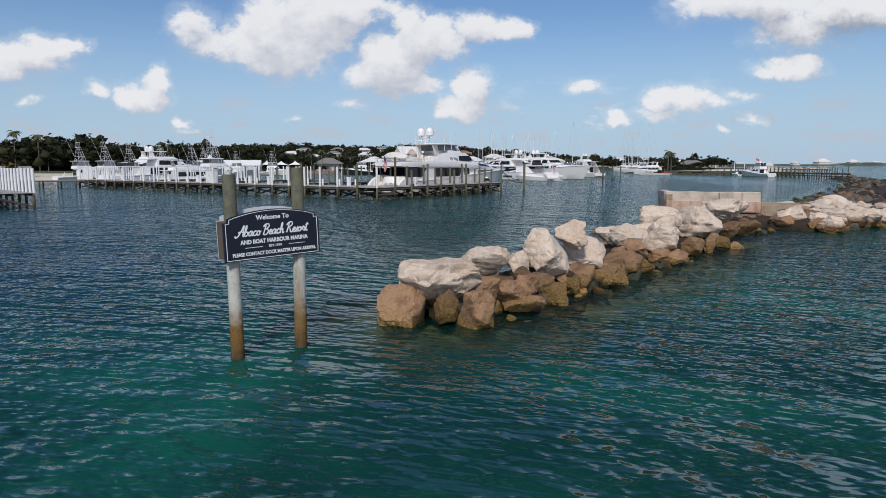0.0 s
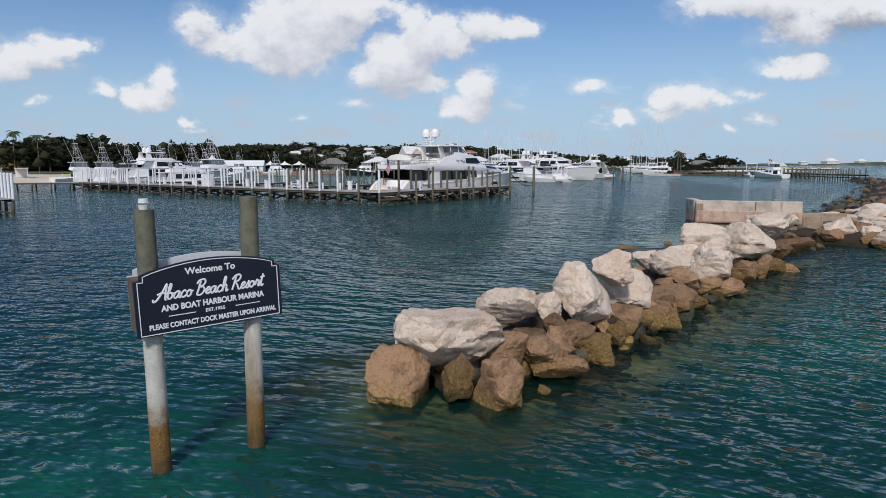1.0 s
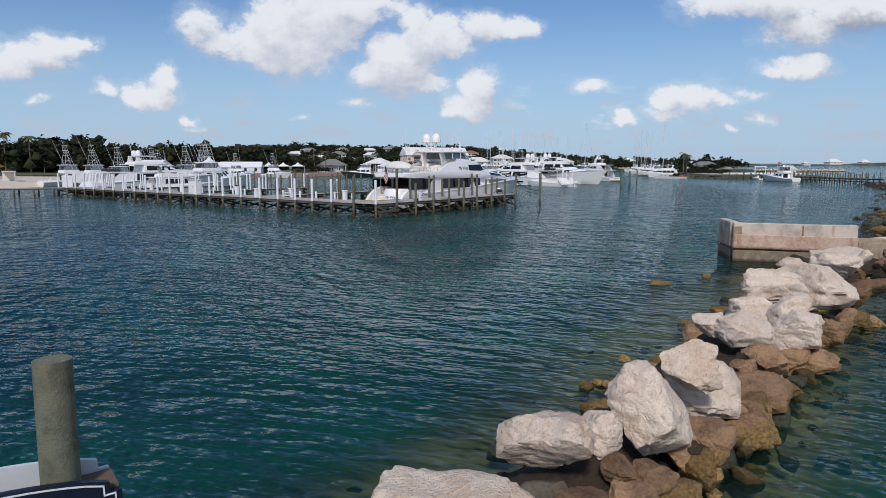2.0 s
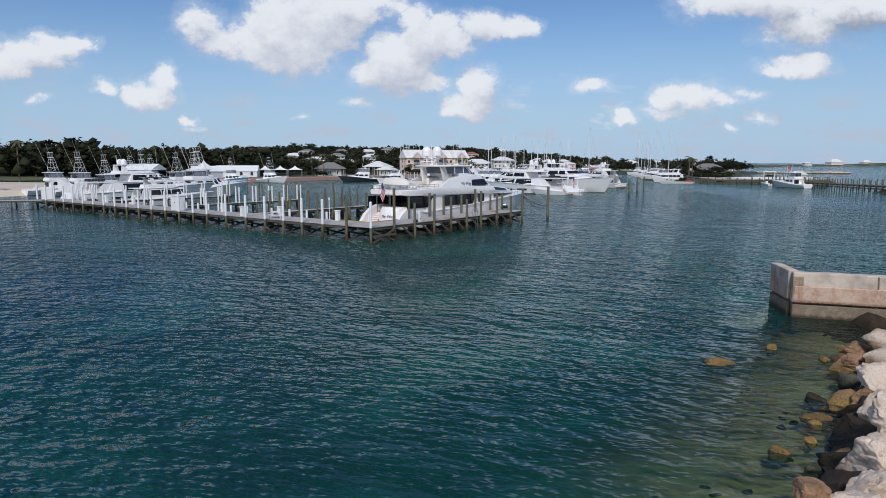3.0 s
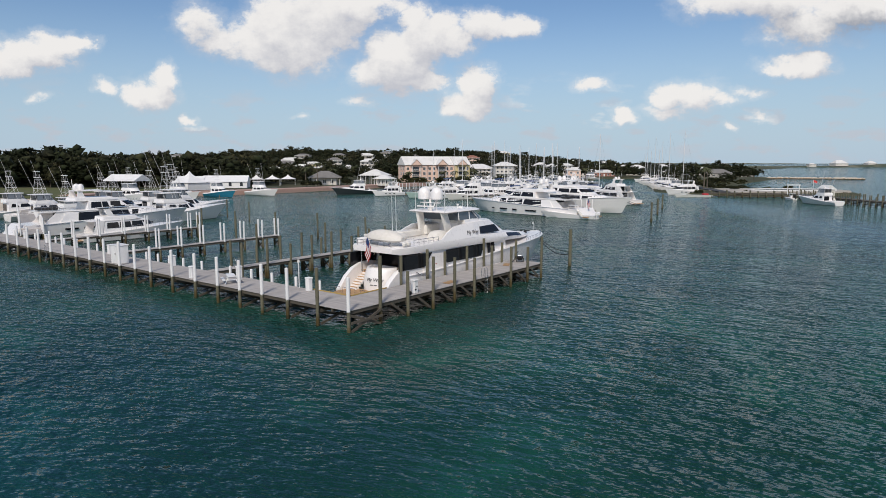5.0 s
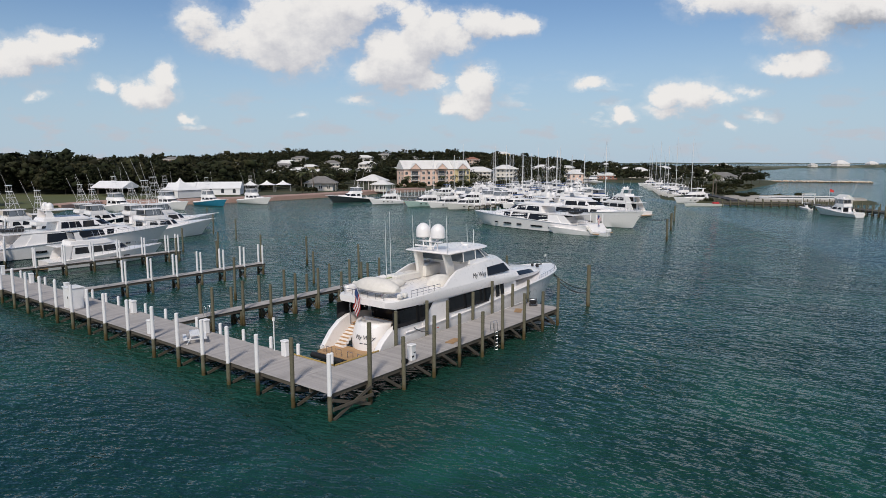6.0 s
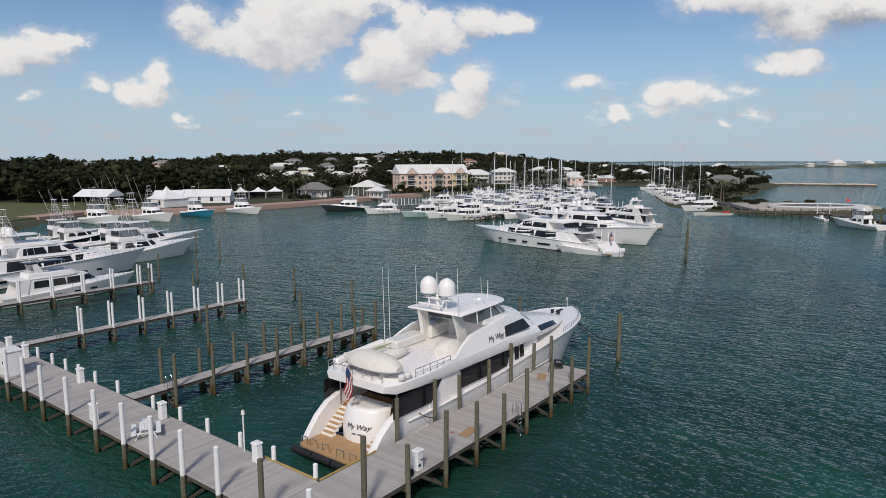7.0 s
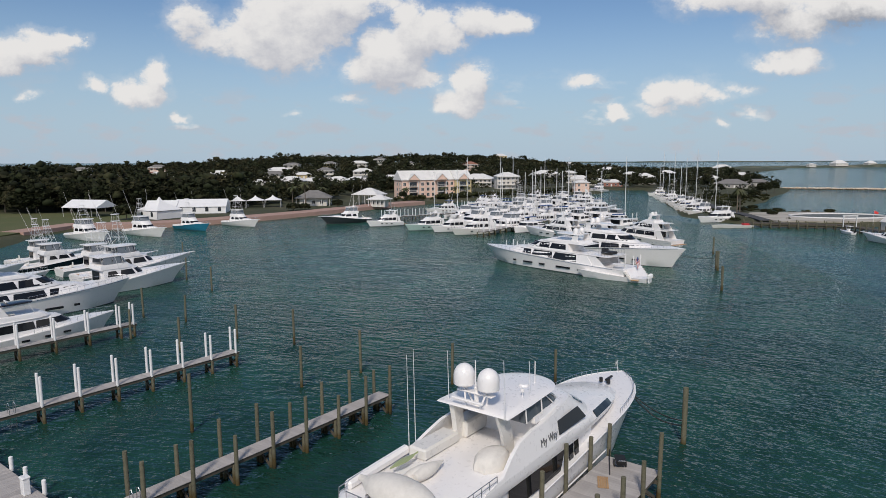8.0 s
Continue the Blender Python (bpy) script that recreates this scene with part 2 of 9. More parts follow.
def tide_material(name, dry, dry2, wet, weed, lo, hi, bump=0.06, scale=1.4, cap=None, rust=None, pit=0.22, vary=0.15):
    """Stone or timber that stands in the sea: pale above, stained by the tide below."""
    m = bpy.data.materials.new(name)
    m.use_nodes = True
    k = Nodes(m.node_tree)
    b = m.node_tree.nodes["Principled BSDF"]
    g = k.add("ShaderNodeNewGeometry")
    o = k.add("ShaderNodeObjectInfo")
    pos = g.outputs["Position"]
    sep = k.add("ShaderNodeSeparateXYZ")
    k.put(sep.inputs[0], pos)
    big = k.noise(pos, scale, 5.0, 0.62)
    fine = k.noise(pos, scale * 9, 5.0, 0.65)
    pits = k.noise(pos, scale * 22, 3.0, 0.6)
    zz = k.math("MULTIPLY_ADD", k.math("SUBTRACT", big, 0.5), (hi - lo) * 1.5, sep.outputs[2])
    zz = k.math("MULTIPLY_ADD", k.math("SUBTRACT", o.outputs["Random"], 0.5), (hi - lo) * 1.3, zz)
    t = k.step(zz, lo, hi)
    top = k.mix(k.math("MULTIPLY_ADD", k.step(fine, 0.42, 0.70), 0.45, k.math("MULTIPLY", k.step(big, 0.46, 0.66), 0.55)), c4(dry), c4(dry2))
    low = k.mix(k.step(fine, 0.35, 0.65), c4(wet), c4(tuple(c * 0.45 for c in wet)))
    low = k.mix(k.step(zz, lo - (hi - lo) * 0.25, lo - (hi - lo) * 1.1), low, c4(weed))
    col = k.mix(t, low, top)
    if cap:
        col = k.mix(k.step(sep.outputs[2], cap[0] - 0.03, cap[0] + 0.03), col, k.mix(k.step(big, 0.42, 0.68), c4(cap[1]), c4(tuple(c * 0.62 for c in cap[1]))))
    if rust:
        streak = k.noise(k.vec("MULTIPLY", pos, (1.0, 1.0, 0.12)), 2.2, 5.0, 0.65)
        col = k.mix(k.math("MULTIPLY", k.step(streak, 0.54, 0.70), 0.65), col, c4(rust))
    crack = k.math("MULTIPLY", k.step(pits, 0.54, 0.70), pit)
    col = k.mix(crack, col, c4(tuple(c * 0.3 for c in wet)))
    shade = k.math("MULTIPLY_ADD", k.math("SUBTRACT", o.outputs["Random"], 0.5), vary, 1.0)
    col = k.mix(1.0, col, _grey(k, shade), "MULTIPLY")
    k.put(b.inputs["Base Color"], col)
    b.inputs["Roughness"].default_value = 0.85
    b.inputs["Specular IOR Level"].default_value = 0.3
    bp = k.add("ShaderNodeBump")
    bp.inputs["Strength"].default_value = 0.8
    bp.inputs["Distance"].default_value = bump
    k.put(bp.inputs["Height"], k.math("MULTIPLY_ADD", pits, 0.45, fine))
    k.put(b.inputs["Normal"], bp.outputs[0])
    return m


M_WATER = water_material()
M_ROCK = tide_material("limestone", (0.74, 0.615, 0.50), (0.55, 0.39, 0.275), (0.26, 0.14, 0.06), (0.10, 0.08, 0.025), 0.45, 0.85, 0.08, pit=0.4)
M_ROCKB = tide_material("brown_limestone", (0.32, 0.195, 0.11), (0.12, 0.066, 0.038), (0.32, 0.20, 0.07), (0.05, 0.045, 0.016), 0.22, 0.75, 0.07, 1.7, pit=0.5, vary=0.8)
# near-black: the shade between the boulders is put into this stone's colour
M_CORE = tide_material("gap_shade_stone", (0.055, 0.036, 0.024), (0.028, 0.02, 0.014), (0.04, 0.03, 0.015), (0.014, 0.013, 0.007), 0.2, 0.5, 0.06, 2.0, pit=0.5)
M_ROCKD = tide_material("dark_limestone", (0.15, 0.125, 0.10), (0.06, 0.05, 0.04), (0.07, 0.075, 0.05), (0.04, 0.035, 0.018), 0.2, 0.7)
M_PILE = tide_material("weathered_pile", (0.15, 0.14, 0.095), (0.085, 0.08, 0.055), (0.11, 0.08, 0.03), (0.022, 0.022, 0.012), 0.35, 1.0, 0.012, 5.0)
M_SIGNPILE = tide_material("painted_pile", (0.60, 0.58, 0.52), (0.42, 0.41, 0.35), (0.27, 0.15, 0.045), (0.07, 0.045, 0.02), 0.75, 1.45, 0.015, 4.0, cap=(3.1, (0.17, 0.17, 0.12)), rust=(0.24, 0.16, 0.08), vary=0.0)
M_CONC = tide_material("old_concrete", (0.36, 0.29, 0.21), (0.25, 0.17, 0.11), (0.10, 0.075, 0.055), (0.05, 0.04, 0.025), 0.35, 0.7, 0.03, 1.6, rust=(0.22, 0.10, 0.04), pit=0.08)
M_CONC2 = tide_material("peeling_concrete", (0.58, 0.43, 0.33), (0.38, 0.20, 0.13), (0.36, 0.22, 0.15), (0.2, 0.13, 0.09), 0.78, 0.95, 0.02, 0.8, cap=(1.72, (0.60, 0.50, 0.41)), rust=(0.33, 0.15, 0.08), pit=0.05)
M_CONC3 = tide_material("barnacled_concrete", (0.20, 0.15, 0.10), (0.34, 0.28, 0.20), (0.12, 0.08, 0.05), (0.07, 0.05, 0.03), 0.15, 0.35, 0.05, 3.0)
M_DECK = surface("grey_deck_board", (0.40, 0.37, 0.35), 0.8, spots=(0.28, 0.255, 0.24), amount=0.6, scale=0.7, bump=0.004, bump_scale=14, obj=0.22, stretch=(1, 1, 1))
M_BEAM = surface("old_timber", (0.085, 0.072, 0.055), 0.85, amount=0.6, scale=1.5, bump=0.01, isl=0.3)
M_WPOST = surface("white_vinyl_post", (0.80, 0.79, 0.78), 0.45, spots=(0.62, 0.61, 0.57), amount=0.3, scale=2.0, obj=0.06)
M_WHITE = surface("white_gelcoat", (0.86, 0.83, 0.81), 0.3, spots=(0.82, 0.79, 0.77), amount=0.2, scale=0.4, coat=0.3, bump_scale=3, mottle=0.03)
M_WHITE2 = surface("cream_gelcoat", (0.74, 0.71, 0.66), 0.3, spots=(0.62, 0.60, 0.56), amount=0.4, scale=0.5, coat=0.3, bump_scale=3, mottle=0.04)
M_GLASSD = surface("dark_tinted_glass", (0.012, 0.013, 0.016), 0.05, amount=0.1, spec=0.35, bump_scale=2)
M_GLASSB = surface("blue_tinted_glass", (0.10, 0.16, 0.22), 0.05, amount=0.1, coat=0.5, spec=0.8, bump_scale=2)
M_TEAK = surface("teak_deck", (0.42, 0.26, 0.13), 0.7, spots=(0.33, 0.20, 0.10), amount=0.5, scale=2.0, bump=0.002)
M_STEEL = surface("polished_steel", (0.62, 0.62, 0.63), 0.25, metal=1.0, amount=0.2)
M_ALU = surface("white_tube", (0.78, 0.77, 0.76), 0.35, amount=0.1)
M_BLACK = surface("black_rubber", (0.015, 0.015, 0.016), 0.6, amount=0.3)
M_NAVY = surface("navy_sign_face", (0.006, 0.009, 0.022), 0.45, spots=(0.012, 0.015, 0.03), amount=0.5, scale=1.0)
M_LETTER = surface("white_letter", (0.80, 0.80, 0.82), 0.5, amount=0.1)
M_COVER = surface("canvas_cover", (0.72, 0.68, 0.62), 0.8, spots=(0.58, 0.54, 0.48), amount=0.5, scale=1.2, bump=0.03, bump_scale=4)
M_HULLD = surface("charcoal_hull", (0.035, 0.04, 0.045), 0.2, coat=0.5, amount=0.2)
M_HULLB = surface("sea_blue_hull", (0.03, 0.22, 0.34), 0.25, coat=0.5, amount=0.2)
M_HULLN = surface("navy_hull", (0.012, 0.018, 0.04), 0.2, coat=0.5, amount=0.2)
M_HULLG = surface("pale_green_hull", (0.42, 0.55, 0.50), 0.3, coat=0.4, amount=0.2)
M_BOOT = surface("boot_stripe", (0.02, 0.02, 0.025), 0.4)
M_RED = surface("red_cloth", (0.42, 0.03, 0.035), 0.7, amount=0.3)
M_FLAGR = surface("bright_red_flag", (0.75, 0.05, 0.04), 0.7, amount=0.2)
M_BLUE = surface("blue_canvas", (0.03, 0.07, 0.2), 0.7, amount=0.3)
M_LIME = surface("lime_plastic", (0.45, 0.62, 0.05), 0.4, amount=0.2)

# ---- mesh hands ----
def mesh_of(bm, material, name, smooth=False):
    me = bpy.data.meshes.new(name)
    bmesh.ops.recalc_face_normals(bm, faces=bm.faces)
    bm.to_mesh(me)
    bm.free()
    me.materials.append(material)
    if smooth:
        me.polygons.foreach_set("use_smooth", [True] * len(me.polygons))
        me.set_sharp_from_angle(angle=radians(38))
    return me


def part(name, bm, material, parent, label="", smooth=False):
    me = bm if isinstance(bm, bpy.types.Mesh) else mesh_of(bm, material, name, smooth)
    ob = new(name, me)
    ob.parent = parent
    return tagged(ob, label)


def thing(name, label, category, m, group="", kind=""):
    ob = new(name)
    ob.empty_display_size = 0.3
    ob.matrix_world = m
    return tagged(ob, label, category, group, kind)


def solid(name, bm, material, label, category, m=Matrix(), group="", kind="", smooth=False):
    me = bm if isinstance(bm, bpy.types.Mesh) else mesh_of(bm, material, name, smooth)
    ob = new(name, me)
    ob.matrix_world = m
    return tagged(ob, label, category, group, kind)


def box(bm, x, y, z, sx, sy, sz, bevel=0.0, turn=None):
    """A box by its centre and sizes."""
    m = Matrix.Translation((x, y, z)) @ (turn or Matrix()) @ Matrix.Diagonal((sx, sy, sz, 1))
    r = bmesh.ops.create_cube(bm, size=1, matrix=m)
    if bevel:
        es = list({e for v in r["verts"] for e in v.link_edges})
        bmesh.ops.bevel(bm, geom=es, offset=bevel, segments=1, affect="EDGES", profile=0.5)
    return bm


def rod(bm, a, b, r, r2=None, n=8):
    a, b = Vector(a), Vector(b)
    d = b - a
    m = Matrix.Translation((a + b) / 2) @ d.to_track_quat("Z", "Y").to_matrix().to_4x4()
    bmesh.ops.create_cone(bm, cap_ends=True, segments=n, radius1=r, radius2=r if r2 is None else r2, depth=d.length, matrix=m)
    return bm


def pipe(bm, pts, r, n=6):
    """One bent tube through the points."""
    pts = [Vector(p) for p in pts]
    shut = (pts[0] - pts[-1]).length < 1e-4
    rings, side = [], None
    for i, p in enumerate(pts):
        a = pts[i - 1] if i else (pts[-2] if shut else p)
        b = pts[i + 1] if i < len(pts) - 1 else (pts[1] if shut else p)
        d = (b - a).normalized()
        if side is None:
            side = d.orthogonal()
        side = (side - d * side.dot(d)).normalized()
        up = d.cross(side)
        rings.append([p + (side * math.cos(j * math.tau / n) + up * math.sin(j * math.tau / n)) * r for j in range(n)])
    return loft(bm, rings)


def loft(bm, rings, close=True, caps=True):
    """Skin rings of equally many points."""
    vs = [[bm.verts.new(p) for p in ring] for ring in rings]
    n = len(vs[0])
    for a, b in zip(vs, vs[1:]):
        for i in range(n if close else n - 1):
            j = (i + 1) % n
            try:
                bm.faces.new((a[i], a[j], b[j], b[i]))
            except ValueError:
                pass
    if caps and close:
        for ring in (vs[0], vs[-1]):
            try:
                bm.faces.new(ring)
            except ValueError:
                pass
    return bm


def prism(bm, outline, z0, z1):
    return loft(bm, [[(x, y, z0) for x, y in outline], [(x, y, z1) for x, y in outline]])


def plan(x0, x1, w0, w1, nose=0.0, n=6, stern=0.0):
    """A boat-like outline: aft half-width w0, forward half-width w1, nose length."""
    pts = []
    if stern:
        for i in range(n + 1):
            a = math.pi / 2 * i / n
            pts.append((x0 - stern * math.cos(a), -w0 * math.sin(a)))
    else:
        pts.append((x0, -w0))
    pts.append((x0 + (x1 - x0) * 0.5, -(w0 + w1) / 2 * 1.02))
    for i in range(2 * n + 1):
        a = -math.pi / 2 + math.pi * i / (2 * n)
        pts.append((x1 + nose * math.cos(a), w1 * math.sin(a)))
    pts.append((x0 + (x1 - x0) * 0.5, (w0 + w1) / 2 * 1.02))
    if stern:
        for i in range(n):
            a = math.pi / 2 * (1 - i / n)
            pts.append((x0 - stern * math.cos(a), w0 * math.sin(a)))
    else:
        pts.append((x0, w0))
    return pts


def house_block(bm, low, high, z0, z1, f0=0.0, f1=1.0, grow=0.0):
    """A raked block between two outlines, or a band of it from f0 to f1 that stands proud by grow."""
    rings = []
    cx = sum(p[0] for p in low) / len(low)
    for f in (f0, f1):
        ring = []
        for (xa, ya), (xb, yb) in zip(low, high):
            x, y = xa + (xb - xa) * f, ya + (yb - ya) * f
            ln = math.hypot(x - cx, y) or 1
            ring.append((x + grow * (x - cx) / ln, y + (grow if y > 0 else -grow if y < 0 else 0), z0 + (z1 - z0) * f))
        rings.append(ring)
    return loft(bm, rings)


def words(text, size, material, parent, m, name="lettering", depth=0.01, shear=0.0, bold=0.0):
    cu = bpy.data.curves.new(name, "FONT")
    cu.body, cu.size, cu.extrude, cu.align_x, cu.align_y, cu.shear = text, size, depth, "CENTER", "CENTER", shear
    cu.offset, cu.resolution_u = bold, 4
    ob = new(name, cu)
    me = bpy.data.meshes.new_from_object(ob.evaluated_get(bpy.context.evaluated_depsgraph_get()))
    bpy.data.objects.remove(ob)
    bpy.data.curves.remove(cu)
    me.materials.clear()
    me.materials.append(material)
    t = new(name, me)
    t.parent = parent
    t.matrix_local = m
    return t


DOCK = Matrix.Translation((-6.6, -5.6, 0)) @ Matrix.Rotation(radians(52.0), 4, "Z")   # x along the leg, y along the main pier


def dk(s, w, z=0.0, turn=0.0):
    return DOCK @ pose(s, w, z, 0, 0, turn)

# ---- sea ----
def seg_dist(x, y, a, b):
    ax, ay, bx, by = *a, *b
    t = max(0, min(1, ((x - ax) * (bx - ax) + (y - ay) * (by - ay)) / ((bx - ax) ** 2 + (by - ay) ** 2)))
    return math.hypot(x - ax - t * (bx - ax), y - ay - t * (by - ay))


BREAK = [(0.6, -69.0), (6.0, -62.5), (12.0, -54.5), (17.5, -47.0), (24.0, -41.0), (34.0, -34.5), (60.0, 2.0), (100.0, 58.0), (128.0, 112.0)]


def smooth(x, lo, hi):
    t = max(0.0, min(1.0, (x - lo) / (hi - lo)))
    return t * t * (3 - 2 * t)


def build_sea():
    xs = [-6000, -2500, -1000, -500, -250] + list(np.arange(-150, 160.1, 2.5)) + [250, 500, 1000, 2500, 6000]
    ys = [-6000, -2500, -900, -300, -160] + list(np.arange(-110, 230.1, 2.5)) + [320, 600, 1200, 2500, 6000]
    verts = [(x, y, 0) for y in ys for x in xs]
    n = len(xs)
    faces = [(j * n + i, j * n + i + 1, (j + 1) * n + i + 1, (j + 1) * n + i) for j in range(len(ys) - 1) for i in range(n - 1)]
    me = bpy.data.meshes.new("water")
    me.from_pydata(verts, [], faces)
    at = me.color_attributes.new("shallows", "FLOAT_COLOR", "POINT")
    for i, (x, y, z) in enumerate(verts):
        d = min(seg_dist(x, y, a, b) for a, b in zip(BREAK, BREAK[1:])) if abs(x) < 400 and abs(y) < 400 else 999
        east = smooth(x - (y + 100) * 0.45, 0, 22) * smooth(-y, 20, 60)
        sand = max(smooth(30 - d, 6, 24) * 0.75 * smooth(-y, 0, 30), east * 0.9, smooth(-y, 76, 92) * 0.4 * smooth(x, -16, 4), 0.55 * smooth(-y, -8, 25) * smooth(y, -70, -45))
        sand = max(sand, 0.45 * smooth(x, 118, 150) * smooth(y, 60, 200) * smooth(900 - y, 0, 500), 0.85 * smooth(y, 1800, 2600))
        inshore = smooth(np.interp(y, [q[1] for q in BREAK], [q[0] for q in BREAK]) - x, -1, 2) * smooth(y, -62, -52)
        clear = smooth(6.5 + 3.0 * inshore - d, 0.0, 5.0 + 2.5 * inshore) * smooth(-y, -100, -30) * smooth(y, -75, -67)
        slick = 0.0                                             # smooth streaks left by the tide in the channel and the basin
        if 20 < y < 230 and abs(x) < 150:
            mid = np.interp(y, (30, 70, 100, 128, 157, 190), (66, 76, 81, 85, 88, 94))
            slick = smooth(x - mid, -11, -7) * (1 - smooth(x - mid, 5, 22)) * smooth(y, 30, 60)
            west = np.interp(y, (85, 120, 165, 190), (-22, -38, -40, -18))
            slick = max(slick, 0.5 * smooth(x - west, -3, 3) * (1 - smooth(x - west, 30, 60)) * smooth(y, 80, 100) * (1 - smooth(y, 170, 200)))
        at.data[i].color = (sand, clear, 0.5 * smooth(y, -52, -12) + 0.5 * smooth(y, 45, 140), slick)
    me.materials.append(M_WATER)
    tagged(new("water", me), "rippled blue-green sea water of the harbour", "water", kind="structure")


build_sea()

# ---- piers ----
DECK_Z = 1.62


def pile_mesh(name, z0, z1, r, material, lean=0.0, n=12):
    bm = bmesh.new()
    rings = []
    for f in (0, .3, .6, .85, 1):
        z = z0 + (z1 - z0) * f
        rr = r * (1.06 - 0.1 * f) * (1 + 0.03 * math.sin(f * 9))
        rings.append([(rr * math.cos(i * math.tau / n) + lean * f, rr * math.sin(i * math.tau / n), z) for i in range(n)])
    loft(bm, rings)
    return mesh_of(bm, material, name, True)


PILE_TALL = [pile_mesh("piling", -2.5, 4.3 + d, 0.145, M_PILE, l) for d, l in ((0, .02), (.35, -.05), (-.3, .06))]
PILE_HIGH = pile_mesh("piling", -2.5, 5.6, 0.15, M_PILE, -0.04)
PILE_SHORT = pile_mesh("piling", -2.5, DECK_Z + 0.02, 0.15, M_PILE)
PILE_LOW = pile_mesh("piling", -2.5, DECK_Z - 0.2, 0.15, M_PILE)


def wpost_mesh(h, r):
    bm = bmesh.new()
    rod(bm, (0, 0, 0), (0, 0, h), r, n=14)
    rod(bm, (0, 0, h), (0, 0, h + 0.05), r, r * 0.5, n=14)
    return mesh_of(bm, M_WPOST, "white_post", True)


WPOST_TALL, WPOST_SHORT, WPOST_MID = wpost_mesh(2.65, 0.145), wpost_mesh(0.98, 0.135), wpost_mesh(2.65, 0.125)


def add_mesh(name, me, parent, m, label=""):
    ob = new(name, me)
    ob.parent = parent
    ob.matrix_local = m
    return tagged(ob, label)


BOARDS = {}


def board(length, width):
    key = (round(length, 2), round(width, 3))
    if key not in BOARDS:
        bm = bmesh.new()
        box(bm, 0, 0, 0, length, width - 0.012, 0.045, 0.004)
        BOARDS[key] = mesh_of(bm, M_DECK, "board")
    return BOARDS[key]


def brace(bm, a, b):
    a, b = Vector(a), Vector(b)
    d = b - a
    m = Matrix.Translation((a + b) / 2) @ d.to_track_quat("X", "Z").to_matrix().to_4x4() @ Matrix.Diagonal((d.length, 0.07, 0.2, 1))
    bmesh.ops.create_cube(bm, size=1, matrix=m)


def pier(name, label, s0, s1, w0, w1, along, bents, board_w=0.28, m=DOCK, x_brace=True, singles=True):
    """A timber pier in dock axes, decked crosswise; bents are the stations of its piles along it."""
    t = thing(name, label, "pier", m)
    a0, a1 = (s0, s1) if along == "s" else (w0, w1)
    c0, c1 = (w0, w1) if along == "s" else (s0, s1)

    def at(a, c, z):
        return (a, c, z) if along == "s" else (c, a, z)
    n = int((a1 - a0) / board_w)
    step = (a1 - a0) / n
    rot = 90 if along == "s" else 0
    if singles:
        me = board(c1 - c0, step)
        for i in range(n):
            x, y, z = at(a0 + (i + .5) * step, (c0 + c1) / 2, DECK_Z - 0.022 + 0.004 * random.random())
            add_mesh("board", me, t, pose(x, y, z, 0, 0, rot))
    else:
        bm = bmesh.new()
        for i in range(n):
            x, y, z = at(a0 + (i + .5) * step, (c0 + c1) / 2, DECK_Z - 0.022 + 0.004 * random.random())
            sx, sy = (step - .012, c1 - c0) if along == "s" else (c1 - c0, step - .012)
            box(bm, x, y, z, sx, sy, 0.045)
        tagged(part("decking", bm, M_DECK, t), kind="stuff")
    for c in (c0 + 0.12, (c0 + c1) / 2, c1 - 0.12):
        bm = bmesh.new()
        x, y, z = at((a0 + a1) / 2, c, DECK_Z - 0.19)
        sx, sy = (a1 - a0 - .02, 0.09) if along == "s" else (0.09, a1 - a0 - .02)
        box(bm, x, y, z, sx, sy, 0.28)
        part("stringer", bm, M_BEAM, t)
    for a in bents:
        bm = bmesh.new()
        x, y, z = at(a, (c0 + c1) / 2, DECK_Z - 0.45)
        sx, sy = (0.14, c1 - c0 + .3) if along == "s" else (c1 - c0 + .3, 0.14)
        box(bm, x, y, z, sx, sy, 0.24)
        part("cross_beam", bm, M_BEAM, t)
        if x_brace:
            bm = bmesh.new()
            brace(bm, at(a + .12, c0 + .1, 1.05), at(a + .12, c1 - .1, 0.12))
            brace(bm, at(a - .12, c0 + .1, 0.12), at(a - .12, c1 - .1, 1.05))
            part("brace", bm, M_BEAM, t)
    return t


LEG_S = [0.0, 3.5, 6.9, 10.2, 13.4, 16.5, 19.6, 23.1, 26.5, 29.4]
MAIN_W = [0.0, 3.5, 7.2, 10.6, 13.8, 17.2, 20.9, 25.0, 29.2, 32.4, 35.8, 39.3, 43.0, 46.6, 50.2, 53.8, 57.4, 61.0, 64.6, 68.2, 71.8, 75.4, 79.0, 82.6]

leg = pier("timber_pier", "grey timber pier with weathered piles beside the moored yacht", 0.15, 30.2, 0.15, 3.95, "s", LEG_S[1:])
main = pier("timber_pier", "long grey timber pier with white posts on dark piles", 0.15, 4.05, 3.98, 84.0, "w", MAIN_W[1:])
for i, s in enumerate(LEG_S):
    if i:
        add_mesh("piling", PILE_HIGH if i == 1 else PILE_TALL[(i * 2 + 1) % 3], leg, pose(s, 0, -0.1 * (i % 3), 0, 0, i * 50))
    if i > 1:
        add_mesh("piling", PILE_LOW, leg, pose(s, 3.6, 0))
for i, s in enumerate((10.6, 14.4, 17.3, 21.0, 24.2, 27.7)):
    add_mesh("piling", PILE_TALL[i % 3], leg, pose(s, 4.1, -0.15 * (i % 2), 0, 0, i * 70))
add_mesh("piling", PILE_TALL[0], leg, pose(30.4, 3.9, -.4))
def long_brace(a, b, parent):
    bm = bmesh.new()
    brace(bm, a, b)
    part("long_brace", bm, M_BEAM, parent)


